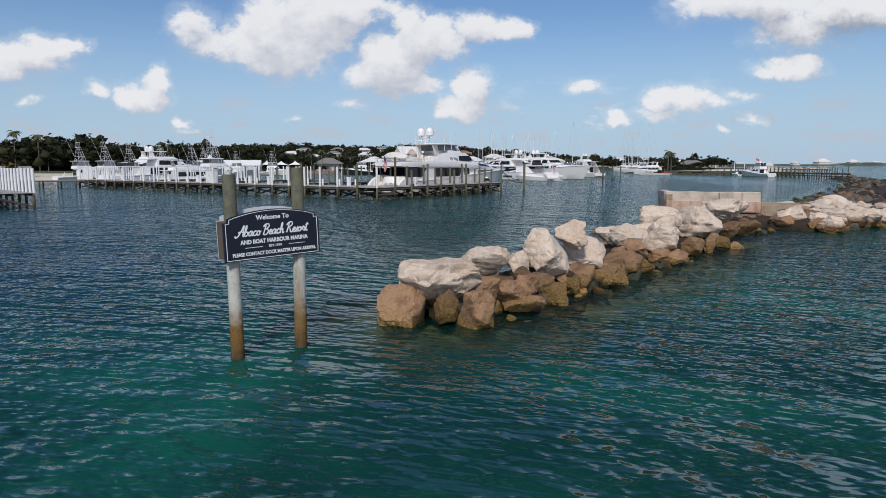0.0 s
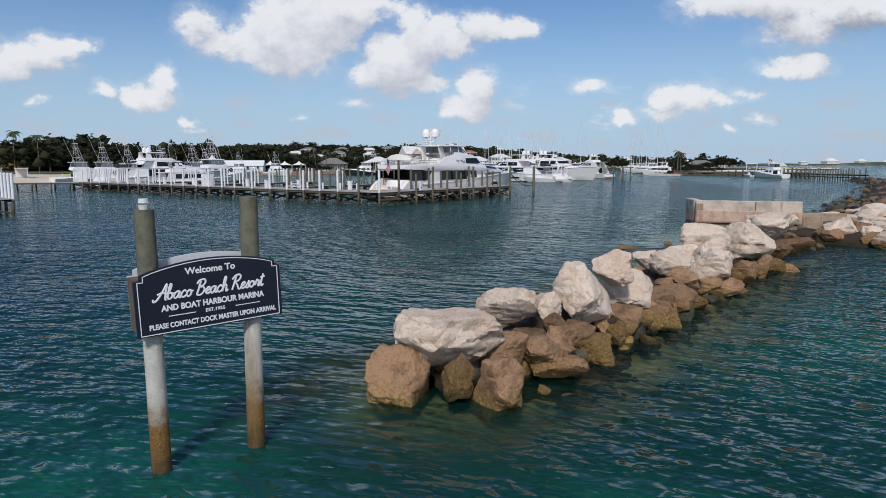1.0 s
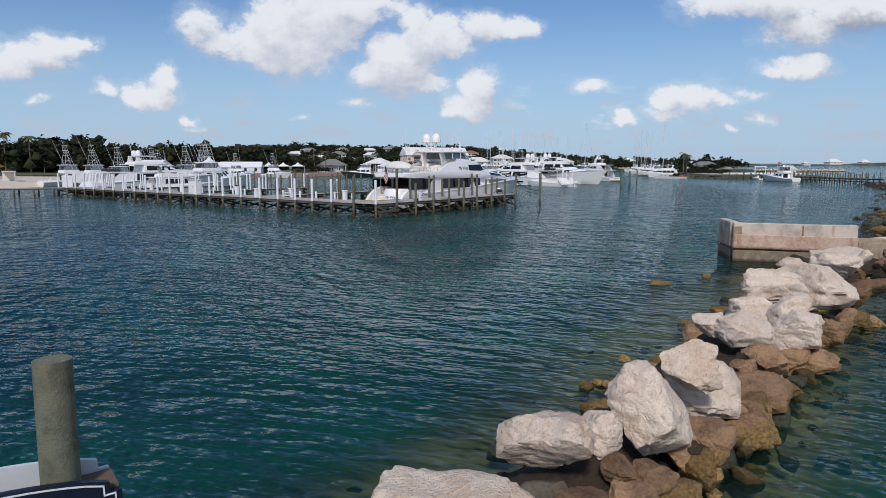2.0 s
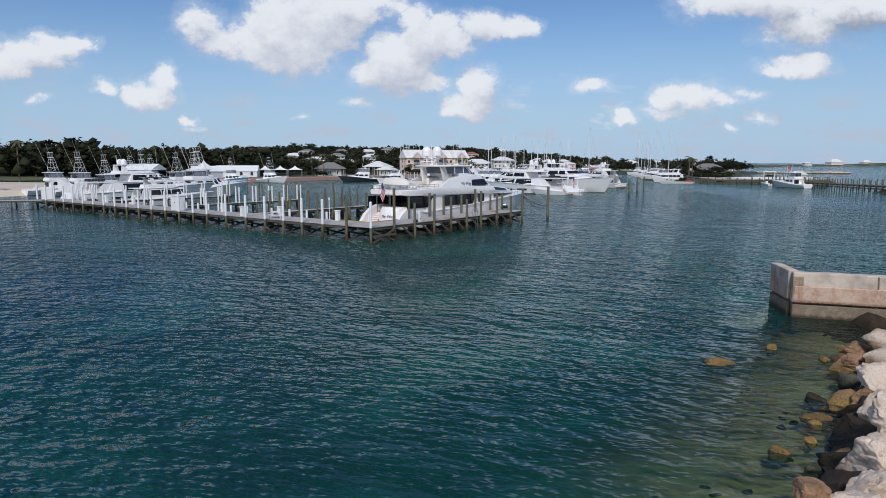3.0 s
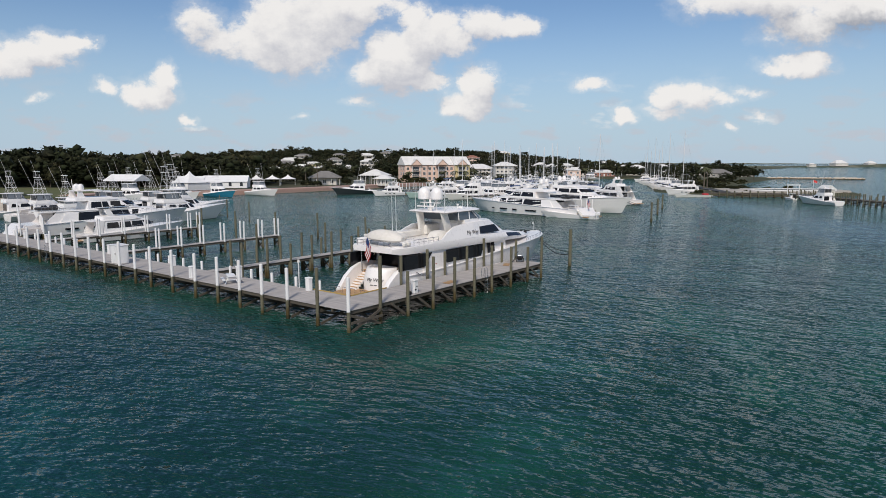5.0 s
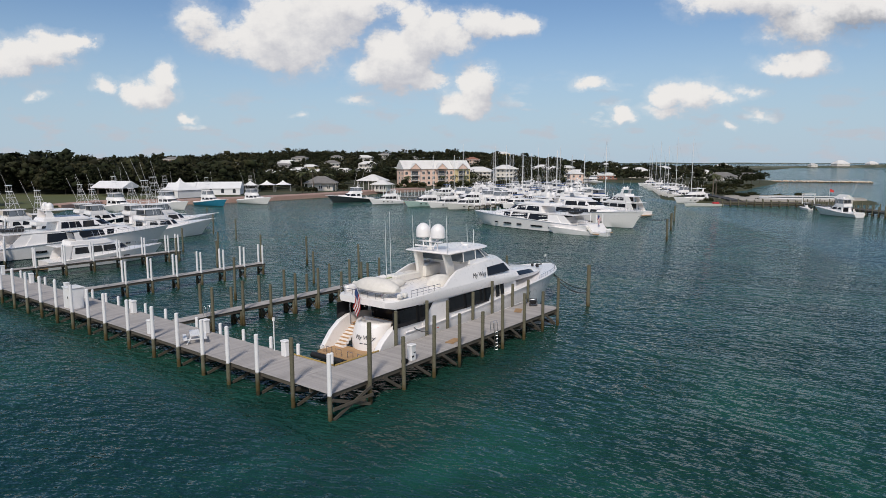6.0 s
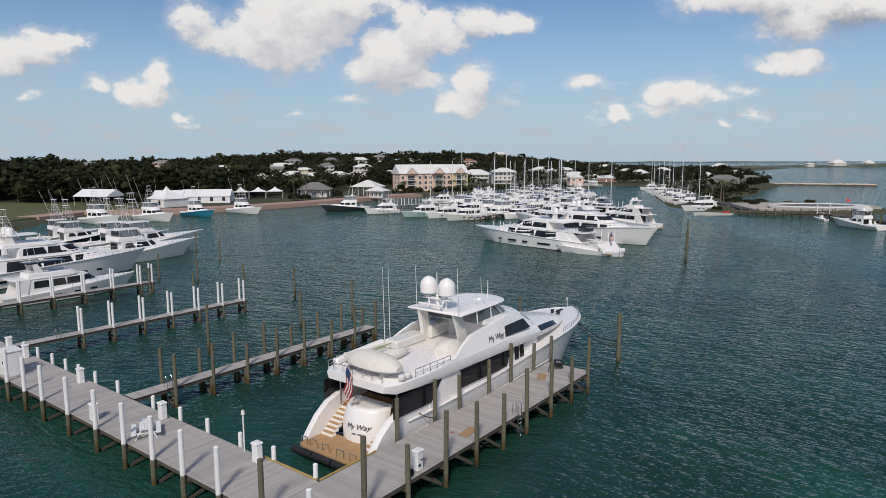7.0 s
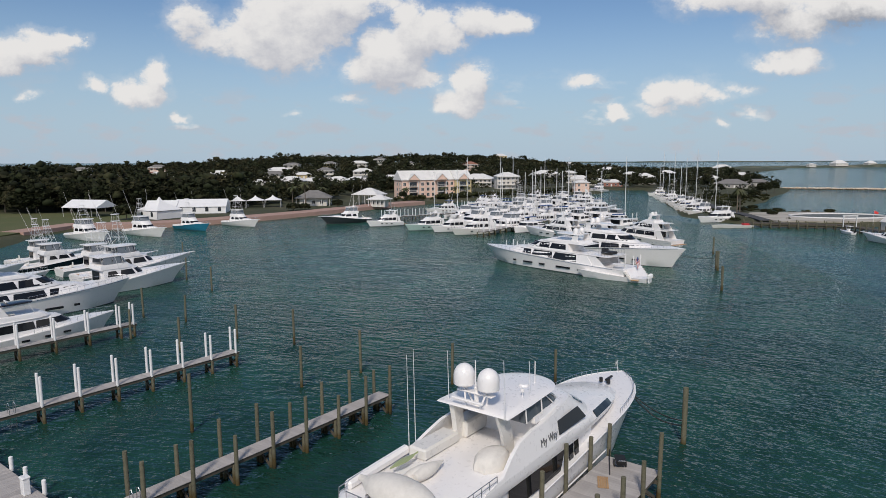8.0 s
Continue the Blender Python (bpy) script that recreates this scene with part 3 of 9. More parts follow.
for i in range(1, len(LEG_S) - 1):                      # knee braces from each pile up to the edge beam
    long_brace((LEG_S[i + 1] - 0.12, 0.2, 0.15), (LEG_S[i + 1] - 1.9, 0.2, 1.35), leg)
for za, zb in ((1.3, 0.05), (0.05, 1.3)):               # pale crossed braces in the end bay
    long_brace((0.1, -0.1 if za > 1 else -0.2, za), (3.45, -0.1 if za > 1 else -0.2, zb), leg)
long_brace((0, -0.28, 0.75), (3.5, -0.28, 0.75), leg)
for i, w in enumerate(MAIN_W):
    white = i not in (1,)
    add_mesh("piling", PILE_SHORT if white else PILE_TALL[1], main, pose(0, w, 0, 0, 0, i * 40))
    if i:
        add_mesh("piling", PILE_LOW, main, pose(3.8, w, 0, 0, 0, i * 40))
    if white:
        add_mesh("white_post", WPOST_TALL, main, pose(0, w, DECK_Z - 0.05))
for w in (4.4, 8.0, 11.2, 14.7, 17.9, 21.4, 26.5, 30.1, 33.0, 35.4, 38.0, 41.0, 44.0, 47.2, 50.4, 53.0, 56.5, 60.2, 63.0, 66.4, 70.1, 74.0, 78.0, 81.5):
    add_mesh("white_post", WPOST_SHORT, main, pose(4.2, w, DECK_Z - 0.15))


def finger(w, stations, posts, label):
    s1 = stations[-1] + 0.35
    t = pier("finger_pier", label, 4.2, s1, w - 0.7, w + 0.7, "s", stations, 0.3)
    for i, s in enumerate(stations):
        for e, c in enumerate((w - 0.58, w + 0.58)):
            add_mesh("piling", PILE_LOW, t, pose(s, c, 0))
            if posts == "white":
                add_mesh("white_post", WPOST_MID, t, pose(s + (0.12 if e else -.1), w + (0.62 if e else -.62), DECK_Z - 0.1))
            else:
                add_mesh("piling", PILE_TALL[(i + e) % 3], t, pose(s, w + (0.95 if e else -.95), -0.2 * ((i + e) % 3), 0, 0, i * 60))
    return t


finger(24.8, (7.3, 10.6, 13.9, 17.0, 20.1, 23.4, 26.6, 29.6), "timber", "narrow timber finger pier with weathered mooring piles")
finger(46.7, (10.3, 13.4, 16.7, 20.0, 23.3, 26.5, 29.5), "white", "narrow timber finger pier with paired white posts")
finger(67.8, (8.5, 12.2, 16.0, 19.8, 23.6, 27.4, 29.1), "white", "narrow timber finger pier with paired white posts")

# free standing mooring piles
LONE = [(-20.3, 54.3, 4.4), (-16.4, 39.4, 4.2), (-11.0, 43.6, 4.6), (-1.5, 39.9, 4.2), (-41.6, 87.3, 4.2), (-37.9, 65.8, 3.8), (-28.1, 57.0, 4.4),
        (-23.3, 28.9, 5.0), (16.4, 26.0, 4.6), (45.5, 84.7, 4.3), (53.2, 104.0, 4.0), (54.2, 107.0, 3.6), (62.1, 126.9, 4.0), (8.8, 39.7, 3.6), (-50.0, 98.0, 4.2), (-60.0, 122.5, 4.0),
        (-33.4, 52.3, 4.0), (-45.2, 69.2, 4.2), (-41.5, 57.3, 3.8)]
for i, (x, y, h) in enumerate(LONE):
    me = pile_mesh("mooring_post", -3.0, h, 0.21 if x > 10 else 0.145, M_PILE, 0.08 * ((i % 3) - 1))
    solid("mooring_post", me, M_PILE, "weathered timber mooring pile standing in the water", "mooring post", pose(x, y, 0, 0, 0, i * 77), "mooring piles")

# ---- breakwater ----
def rock_mesh(seed, sub=4, rough=0.22, flat=0.25):
    rnd = random.Random(seed)
    bm = bmesh.new()
    bmesh.ops.create_icosphere(bm, subdivisions=sub, radius=1)
    off = Vector((rnd.uniform(-50, 50), rnd.uniform(-50, 50), rnd.uniform(-50, 50)))
    planes = [(Vector((rnd.gauss(0, 1), rnd.gauss(0, 1), rnd.gauss(0, 0.9))).normalized(), rnd.uniform(0.56, 0.9)) for _ in range(18)]
    for v in bm.verts:
        p = v.co.copy()
        q4 = (p.x ** 4 + p.y ** 4 + p.z ** 4) ** 0.25
        p = p.lerp(p / q4, 0.6) * 1.02          # blocky rather than round
        for nrm, d in planes:                       # broken faces
            e = p.dot(nrm) - d
            if e > 0:
                p -= nrm * e * 0.93
        n1 = noise.noise(p * 1.3 + off)
        n2 = noise.noise(p * 3.2 + off)
        n3 = noise.ridged_multi_fractal(p * 3.0 + off, 0.9, 2.1, 4, 1.0, 2.0) - 1.0
        n4 = noise.noise(p * 9.0 + off)
        lay = noise.noise(Vector((p.x * 1.1, p.y * 1.1, p.z * 6.5)) + off)
        ledge = 0.055 * max(-0.6, min(0.6, lay * 2.2)) * (0.4 + abs(n2))
        dd = noise.voronoi(p * 1.9 + off * 0.3)[0]
        crack = -0.05 * math.exp(-((dd[1] - dd[0]) / 0.07) ** 2)
        pit = -0.035 * max(0.0, noise.noise(p * 14.0 + off) - 0.25)
        v.co = p * (1.04 + rough * n1 * 1.0 + rough * 0.45 * n2 + 0.045 * n3 + ledge + crack + pit + 0.028 * n4)
    if seed == 0:                                   # a long slab with a saddle
        for v in bm.verts:
            if v.co.z > 0:
                v.co.z -= 0.13 * math.exp(-((v.co.x + 0.05) / 0.22) ** 2)
    return mesh_of(bm, M_ROCK, "rock", True)


FINE_ROCKS = [rock_mesh(i, 5, 0.17) for i in range(11)]
ROCKS = [rock_mesh(30 + i, 3) for i in range(12)]
SMALL = [rock_mesh(100 + i, 2, 0.4) for i in range(8)]

CREST = [(0.7, -68.7, 1.12, 1.38, 0.70), (2.5, -66.4, 1.35, 0.86, 0.63), (3.7, -65.8, 1.20, 0.45, 0.45), (4.7, -65.4, 1.40, 0.80, 0.84), (5.8, -64.2, 1.95, 0.72, 0.52),
         (6.7, -63.3, 1.20, 1.0, 0.6), (9.3, -59.1, 1.35, 0.95, 0.6), (11.2, -58.5, 1.10, 0.85, 0.65), (11.5, -57.6, 1.40, 0.9, 0.68), (12.6, -54.8, 1.80, 1.2, 0.75),
         (14.8, -53.1, 1.60, 1.3, 0.92), (17.8, -49.4, 1.80, 1.45, 0.7), (19.0, -48.7, 1.80, 0.65, 0.55), (8.7, -58.5, 1.40, 0.5, 0.4)]
FOOT = [(0.0, -69.4, 0.45, 0.80, 0.66), (1.1, -69.7, 0.45, 0.42, 0.56), (2.0, -69.9, 0.30, 0.6, 0.66), (2.1, -68.4, 0.60, 0.7, 0.5), (3.0, -67.8, 0.80, 0.5, 0.36),
        (3.7, -66.7, 1.00, 0.32, 0.24), (3.7, -67.5, 0.70, 0.42, 0.4), (3.5, -68.3, 0.30, 0.66, 0.34), (6.2, -64.8, 0.60, 0.52, 0.46), (5.5, -65.2, 0.50, 0.5, 0.4)]
SEAWARD = [(7.2, -63.8, 0.40, 0.68, 0.38), (8.6, -62.1, 0.60, 0.9, 0.5), (11.7, -58.9, 0.35, 0.65, 0.38), (13.4, -56.4, 0.50, 0.7, 0.48), (15.1, -54.7, 0.50, 0.4, 0.48),
           (16.1, -54.0, 0.40, 0.48, 0.42), (17.1, -53.2, 0.15, 0.42, 0.28), (17.3, -51.5, 0.80, 0.75, 0.5), (19.0, -49.9, 0.80, 0.86, 0.5), (8.5, -61.2, 0.90, 0.34, 0.3), (9.3, -60.8, 1.00, 0.66, 0.38)]


def rock(x, y, z, rx, rz, i, label, ry=None, rot=None, mat=None, bank=None):
    bank = bank or ROCKS
    o = new("boulder", bank[i % len(bank)])
    if mat:
        o.material_slots[0].link = "OBJECT"
        o.material_slots[0].material = mat
    turn = random.uniform(-25, 25) if rot is None else rot
    o.matrix_world = pose(x, y, z, random.uniform(-10, 10), random.uniform(-8, 8), turn) @ Matrix.Diagonal((rx, ry or (rx + rz) / 2, rz * 1.04, 1))
    return tagged(o, label, "rock", "breakwater boulders")


for i, (x, y, z, rx, rz) in enumerate(CREST):
    rock(x, y, z, rx, rz, i, "large pale limestone boulder on top of the breakwater", rot=(-3 if i == 0 else None), bank=FINE_ROCKS)
for i, (x, y, z, rx, rz) in enumerate(FOOT + SEAWARD):
    rock(x, y, z, rx, rz, i + 5, "brown tide-stained limestone boulder at the water's edge", mat=M_ROCKB, bank=FINE_ROCKS)


HARBOUR = [(18.7, -44.8, 0.95, 0.9, 0.55), (17.4, -46.9, 1.05, 1.1, 0.62), (15.7, -49.4, 1.0, 1.0, 0.68), (13.7, -52.2, 1.0, 0.9, 0.65), (11.4, -55.2, 0.95, 0.95, 0.7), (10.1, -56.8, 0.9, 0.8, 0.6)]
for i, (x, y, z, rx, rz) in enumerate(HARBOUR):
    rock(x, y, z - 0.2, rx, rz, i + 3, "pale limestone boulder on the harbour side of the breakwater", bank=FINE_ROCKS)
for i, (x, y, z, rx, rz) in enumerate([(18.0, -44.0, 0.3, 0.6, 0.4), (16.5, -45.9, 0.3, 0.65, 0.4), (14.6, -49.6, 0.25, 0.55, 0.4), (9.3, -56.0, 0.35, 0.5, 0.5), (17.0, -44.6, 0.1, 0.4, 0.3)]):
    rock(x, y, z, rx, rz, i + 6, "brown tide-stained limestone boulder at the water's edge", mat=M_ROCKB, bank=FINE_ROCKS)


def along_break(f0, f1):
    """A random place on the breakwater's line between two stations, and a sideways step."""
    f = random.uniform(f0, f1)
    i = int(f)
    a, b = Vector(BREAK[i]), Vector(BREAK[i + 1])
    p = a.lerp(b, f - i)
    d = (b - a).normalized()
    return p, Vector((-d.y, d.x))


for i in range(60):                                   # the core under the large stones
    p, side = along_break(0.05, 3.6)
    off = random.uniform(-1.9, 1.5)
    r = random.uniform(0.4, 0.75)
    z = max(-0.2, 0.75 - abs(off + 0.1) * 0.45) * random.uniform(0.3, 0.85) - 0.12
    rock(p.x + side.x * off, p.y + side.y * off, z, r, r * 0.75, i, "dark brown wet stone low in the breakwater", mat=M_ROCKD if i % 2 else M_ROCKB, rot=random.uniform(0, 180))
bm = bmesh.new()                                      # packed core of the breakwater, coloured dark for the shade in its gaps
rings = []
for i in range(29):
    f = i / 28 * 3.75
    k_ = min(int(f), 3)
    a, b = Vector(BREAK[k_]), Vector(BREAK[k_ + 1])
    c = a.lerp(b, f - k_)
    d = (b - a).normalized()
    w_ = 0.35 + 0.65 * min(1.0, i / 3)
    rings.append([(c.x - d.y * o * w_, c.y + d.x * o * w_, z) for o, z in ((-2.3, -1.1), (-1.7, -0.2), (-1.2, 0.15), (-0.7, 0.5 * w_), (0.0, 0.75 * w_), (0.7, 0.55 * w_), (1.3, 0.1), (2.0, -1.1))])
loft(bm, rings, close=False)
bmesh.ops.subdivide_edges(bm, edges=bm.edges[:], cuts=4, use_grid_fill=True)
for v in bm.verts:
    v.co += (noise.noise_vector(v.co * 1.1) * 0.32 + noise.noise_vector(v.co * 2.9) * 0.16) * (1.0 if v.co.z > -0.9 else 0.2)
solid("rock_core", bm, M_CORE, "packed stones between the large boulders, coloured dark like shaded gaps", "rocks", kind="structure")
for i in range(46):                                   # brown stones packed against the seaward face
    p, side = along_break(0.25, 3.7)
    off = -random.uniform(0.9, 1.9)
    r = random.uniform(0.3, 0.62)
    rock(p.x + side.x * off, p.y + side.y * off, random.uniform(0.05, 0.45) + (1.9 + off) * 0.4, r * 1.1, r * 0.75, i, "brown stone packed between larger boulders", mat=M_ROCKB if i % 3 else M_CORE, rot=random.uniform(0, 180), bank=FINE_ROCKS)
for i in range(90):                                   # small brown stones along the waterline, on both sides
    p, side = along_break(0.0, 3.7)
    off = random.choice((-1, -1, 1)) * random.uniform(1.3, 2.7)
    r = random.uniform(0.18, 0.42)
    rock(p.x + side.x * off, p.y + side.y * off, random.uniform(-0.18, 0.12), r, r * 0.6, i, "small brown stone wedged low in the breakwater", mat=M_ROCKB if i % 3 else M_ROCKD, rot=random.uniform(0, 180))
rock(11.9, -44.6, -0.06, 0.85, 0.28, 3, "low brown stone awash in the channel", mat=M_ROCKB, rot=10)
rock(15.1, -42.7, -0.08, 0.35, 0.25, 5, "low brown stone awash in the channel", mat=M_ROCKB)
rock(12.6, -50.4, -0.1, 0.6, 0.25, 6, "low brown stone awash in the channel", mat=M_ROCKB)
for i in range(70):                                   # pale stones of the bank beyond the wall
    p, side = along_break(4.45, 5.25)
    off = random.uniform(-4.0, 3.5)
    r = random.uniform(0.6, 1.35)
    rock(p.x + side.x * off, p.y + side.y * off, 0.75 - abs(off) * 0.2 + random.uniform(-.2, .35), r, r * 0.6, i, "pale limestone boulder of the rough stone bank", rot=random.uniform(0, 180), bank=FINE_ROCKS if i < 14 else None)
for i in range(44):                                   # boulders along the bank's seaward foot, beside the low wall
    p, side = along_break(4.02, 4.75)
    off = random.uniform(-6.2, -1.6)
    r = random.uniform(0.45, 1.15)
    pale = i % 5 < 3
    rock(p.x + side.x * off, p.y + side.y * off, (0.55 if pale else 0.2) + (off + 6.2) * 0.08, r, r * 0.65, i,
         "pale limestone boulder at the foot of the stone bank" if pale else "brown tide-stained boulder at the foot of the stone bank", mat=None if pale else M_ROCKB, rot=random.uniform(0, 180), bank=FINE_ROCKS)


def joined(name, places, material, label):
    """Many small stones as one mesh."""
    vs, fs, k = [], [], 0
    base = [(np.array([v.co[:] for v in m.vertices]), np.array([p.vertices[:] for p in m.polygons])) for m in SMALL]
    for i, m in enumerate(places):
        v, f = base[i % len(base)]
        r = np.array(m.to_3x3())
        vs.append(v @ r.T + np.array(m.translation))
        fs.append(f + k)
        k += len(v)
    me = bpy.data.meshes.new(name)
    me.from_pydata(np.concatenate(vs).tolist(), [], np.concatenate(fs).tolist())
    me.materials.append(material)
    me.polygons.foreach_set("use_smooth", [True] * len(me.polygons))
    me.set_sharp_from_angle(angle=radians(18))
    return tagged(new(name, me), label, "rocks", kind="stuff")


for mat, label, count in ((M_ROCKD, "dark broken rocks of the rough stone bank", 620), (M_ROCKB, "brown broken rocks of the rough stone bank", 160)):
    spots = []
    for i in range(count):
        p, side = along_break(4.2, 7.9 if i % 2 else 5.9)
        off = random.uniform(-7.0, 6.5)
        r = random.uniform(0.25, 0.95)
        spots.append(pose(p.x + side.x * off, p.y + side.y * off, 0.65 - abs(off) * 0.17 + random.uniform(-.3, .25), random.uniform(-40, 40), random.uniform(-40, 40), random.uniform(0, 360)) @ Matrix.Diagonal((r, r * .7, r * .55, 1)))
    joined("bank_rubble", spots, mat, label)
spots = []
for i in range(420):                                  # small stones under water beside the breakwater
    p, side = along_break(0.0, 3.9)
    off = random.choice((-1, -1, 1)) * random.uniform(1.8, 5.5)
    r = random.uniform(0.1, 0.34)
    spots.append(pose(p.x + side.x * off, p.y + side.y * off, -0.5 - 0.09 * abs(off), 0, 0, random.uniform(0, 360)) @ Matrix.Diagonal((r, r * .8, r * .6, 1)))
joined("sunken_rubble", spots, M_ROCKB, "small sunken stones beside the breakwater")

# sea bed under the stones
bm = bmesh.new()
rings = []
for i, (x, y) in enumerate(BREAK[:5]):
    a = Vector(BREAK[min(i + 1, 4)]) - Vector(BREAK[max(i - 1, 0)])
    n = Vector((-a.y, a.x)).normalized()
    rings.append([(x + n.x * o, y + n.y * o, z) for o, z in ((-13, -2.6), (-6, -1.2), (-2.5, -0.7), (0, -0.3), (2.5, -0.55), (6, -0.8), (13, -1.7))])
a = Vector(BREAK[1]) - Vector(BREAK[0])
a.normalize()
rings.insert(0, [(p[0] - a.x * 9, p[1] - a.y * 9, -2.6) for p in rings[0]])
loft(bm, rings, close=False)
bmesh.ops.subdivide_edges(bm, edges=bm.edges[:], cuts=5, use_grid_fill=True)
for v in bm.verts:
    v.co.z += 0.25 * noise.noise(v.co * 0.6)
M_BED = surface("sandy_bed", (0.46, 0.39, 0.27), 0.95, spots=(0.17, 0.14, 0.09), amount=0.7, scale=0.5, bump=0.05, bump_scale=3)
solid("sea_bed", bm, M_BED, "sandy stony bed under the breakwater", "sea bed", kind="structure", smooth=True)

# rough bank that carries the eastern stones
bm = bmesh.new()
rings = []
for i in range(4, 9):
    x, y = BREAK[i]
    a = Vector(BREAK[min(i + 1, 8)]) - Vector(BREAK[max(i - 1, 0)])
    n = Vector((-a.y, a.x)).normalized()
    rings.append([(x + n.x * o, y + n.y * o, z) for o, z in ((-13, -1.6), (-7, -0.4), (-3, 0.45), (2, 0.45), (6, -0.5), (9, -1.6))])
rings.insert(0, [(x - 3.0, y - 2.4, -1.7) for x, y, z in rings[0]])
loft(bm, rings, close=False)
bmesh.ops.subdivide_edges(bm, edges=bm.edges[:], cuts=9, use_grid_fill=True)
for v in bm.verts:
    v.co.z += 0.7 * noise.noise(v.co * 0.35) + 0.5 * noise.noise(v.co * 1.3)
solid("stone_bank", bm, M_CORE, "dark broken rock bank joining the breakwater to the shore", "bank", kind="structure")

# ---- concrete wall ----
def wall_run(a, b, top, thick, z0=-1.6):
    a, b = Vector(a), Vector(b)
    d = (b - a).normalized()
    n = Vector((-d.y, d.x)) * thick
    bm = bmesh.new()
    prism(bm, [a[:], b[:], (b + n)[:], (a + n)[:]], z0, top)
    bmesh.ops.bevel(bm, geom=bm.edges[:], offset=0.04, segments=1, affect="EDGES")
    bmesh.ops.subdivide_edges(bm, edges=bm.edges[:], cuts=6, use_grid_fill=True)
    for v in bm.verts:
        v.co += Vector((noise.noise(v.co * 0.9), noise.noise(v.co * 0.9 + Vector((9, 0, 0))), noise.noise(v.co * 1.4))) * 0.03
    return bm


cw = thing("concrete_wall", "weathered rust-streaked concrete retaining wall in the water", "wall", Matrix())
part("long_wall", wall_run((19.1, -36.8), (25.6, -38.9), 2.4, 0.55, 0.80), M_CONC2, cw)
part("end_wall", wall_run((19.62, -33.4), (19.15, -36.2), 2.42, 0.5, 0.80), M_CONC2, cw)
part("base_course", wall_run((19.12, -36.82), (25.6, -38.92), 0.70, 0.5), M_CONC3, cw, "dark barnacled base below a deep joint")
part("base_course", wall_run((19.64, -33.4), (19.17, -36.2), 0.70, 0.45), M_CONC3, cw, "dark barnacled base below a deep joint")
part("joint", wall_run((19.25, -36.62), (25.6, -38.68), 0.84, 0.3, 0.6), M_CONC3, cw, "deep dark joint")
part("joint", wall_run((19.80, -33.4), (19.33, -36.2), 0.84, 0.3, 0.6), M_CONC3, cw, "deep dark joint")
part("corner_strip", wall_run((19.06, -36.84), (19.55, -37.0), 2.2, 0.2, 0.82), M_CONC, cw, "rust-stained corner strip")
part("vertical_joint", wall_run((22.75, -38.03), (22.83, -38.055), 2.38, 0.2, -0.2), M_CONC3, cw)
part("lower_course", wall_run((19.10, -36.90), (25.6, -39.0), 1.70, 0.2, 0.80), M_CONC2, cw, "proud peeling lower course")
part("low_wall", wall_run((25.62, -39.0), (28.7, -40.0), 1.42, 0.6), M_CONC, cw)
part("capping", wall_run((25.6, -38.5), (28.5, -39.2), 1.62, 0.25, 1.0), M_CONC, cw)

# ---- welcome sign on two posts ----
S0, S1 = Vector((-3.95, -73.24, 0)), Vector((-2.06, -71.80, 0))          # lower corners of the board, in plan
SDIR = (S1 - S0).normalized()
SANG = math.degrees(math.atan2(SDIR.y, SDIR.x))
SW, SH = (S1 - S0).length, 0.98
sign = thing("welcome_sign", "navy marina welcome board with white lettering on two old piles", "sign", Matrix.Translation((S0 + S1) / 2) @ pose(0, 0, 2.37, 0, 0, SANG) @ pose(0, 0, 0, 0, -1.6, 0))


def sign_outline(w, h, rise, notch):
    pts = [(-w / 2, 0), (w / 2, 0), (w / 2, h - notch), (w / 2 - notch, h - notch), (w / 2 - notch, h)]
    for i in range(1, 16):
        f = i / 16
        pts.append(((w / 2 - notch) * (1 - 2 * f), h + rise * math.sin(math.pi * f) ** 0.8))
    return pts + [(-w / 2 + notch, h), (-w / 2 + notch, h - notch), (-w / 2, h - notch)]


def plate(bm, outline, y0, y1):
    return loft(bm, [[(x, y0, z) for x, z in outline], [(x, y1, z) for x, z in outline]])


face = sign_outline(SW, SH, 0.17, 0.09)
bm = bmesh.new()
plate(bm, face, -0.03, 0.03)
part("board", bm, M_NAVY, sign)
bm = bmesh.new()
plate(bm, [(x * 0.985, z * 0.99 + 0.045) for x, z in face], 0.42, 0.47)
part("back_board", bm, surface("pale_back_board", (0.62, 0.64, 0.66), 0.6, amount=0.3), sign, "pale back board facing the harbour")
bm = bmesh.new()
for z in (0.1, 0.5, 0.87):
    box(bm, 0, 0.225, z, SW - 0.02, 0.36, 0.09)
box(bm, -SW / 2 + 0.05, 0.225, SH / 2, 0.09, 0.34, SH - 0.14)
box(bm, SW / 2 - 0.05, 0.225, SH / 2, 0.09, 0.34, SH - 0.14)
part("frame", bm, surface("brown_sign_frame", (0.14, 0.10, 0.07), 0.8, amount=0.5, scale=3), sign, "brown timber frame between the boards")
bm = bmesh.new()                                                        # white line round the face
inn = [(x * 0.955, 0.025 + z * 0.955) for x, z in sign_outline(SW, SH, 0.17, 0.09)]
for a, b in zip(inn, inn[1:] + inn[:1]):
    d = Vector((b[0] - a[0], 0, b[1] - a[1]))
    m = Matrix.Translation(((a[0] + b[0]) / 2, -0.034, (a[1] + b[1]) / 2)) @ d.to_track_quat("X", "Y").to_matrix().to_4x4() @ Matrix.Diagonal((d.length + 0.012, 0.012, 0.014, 1))
    bmesh.ops.create_cube(bm, size=1, matrix=m)
part("border", bm, M_LETTER, sign, "thin white border line")


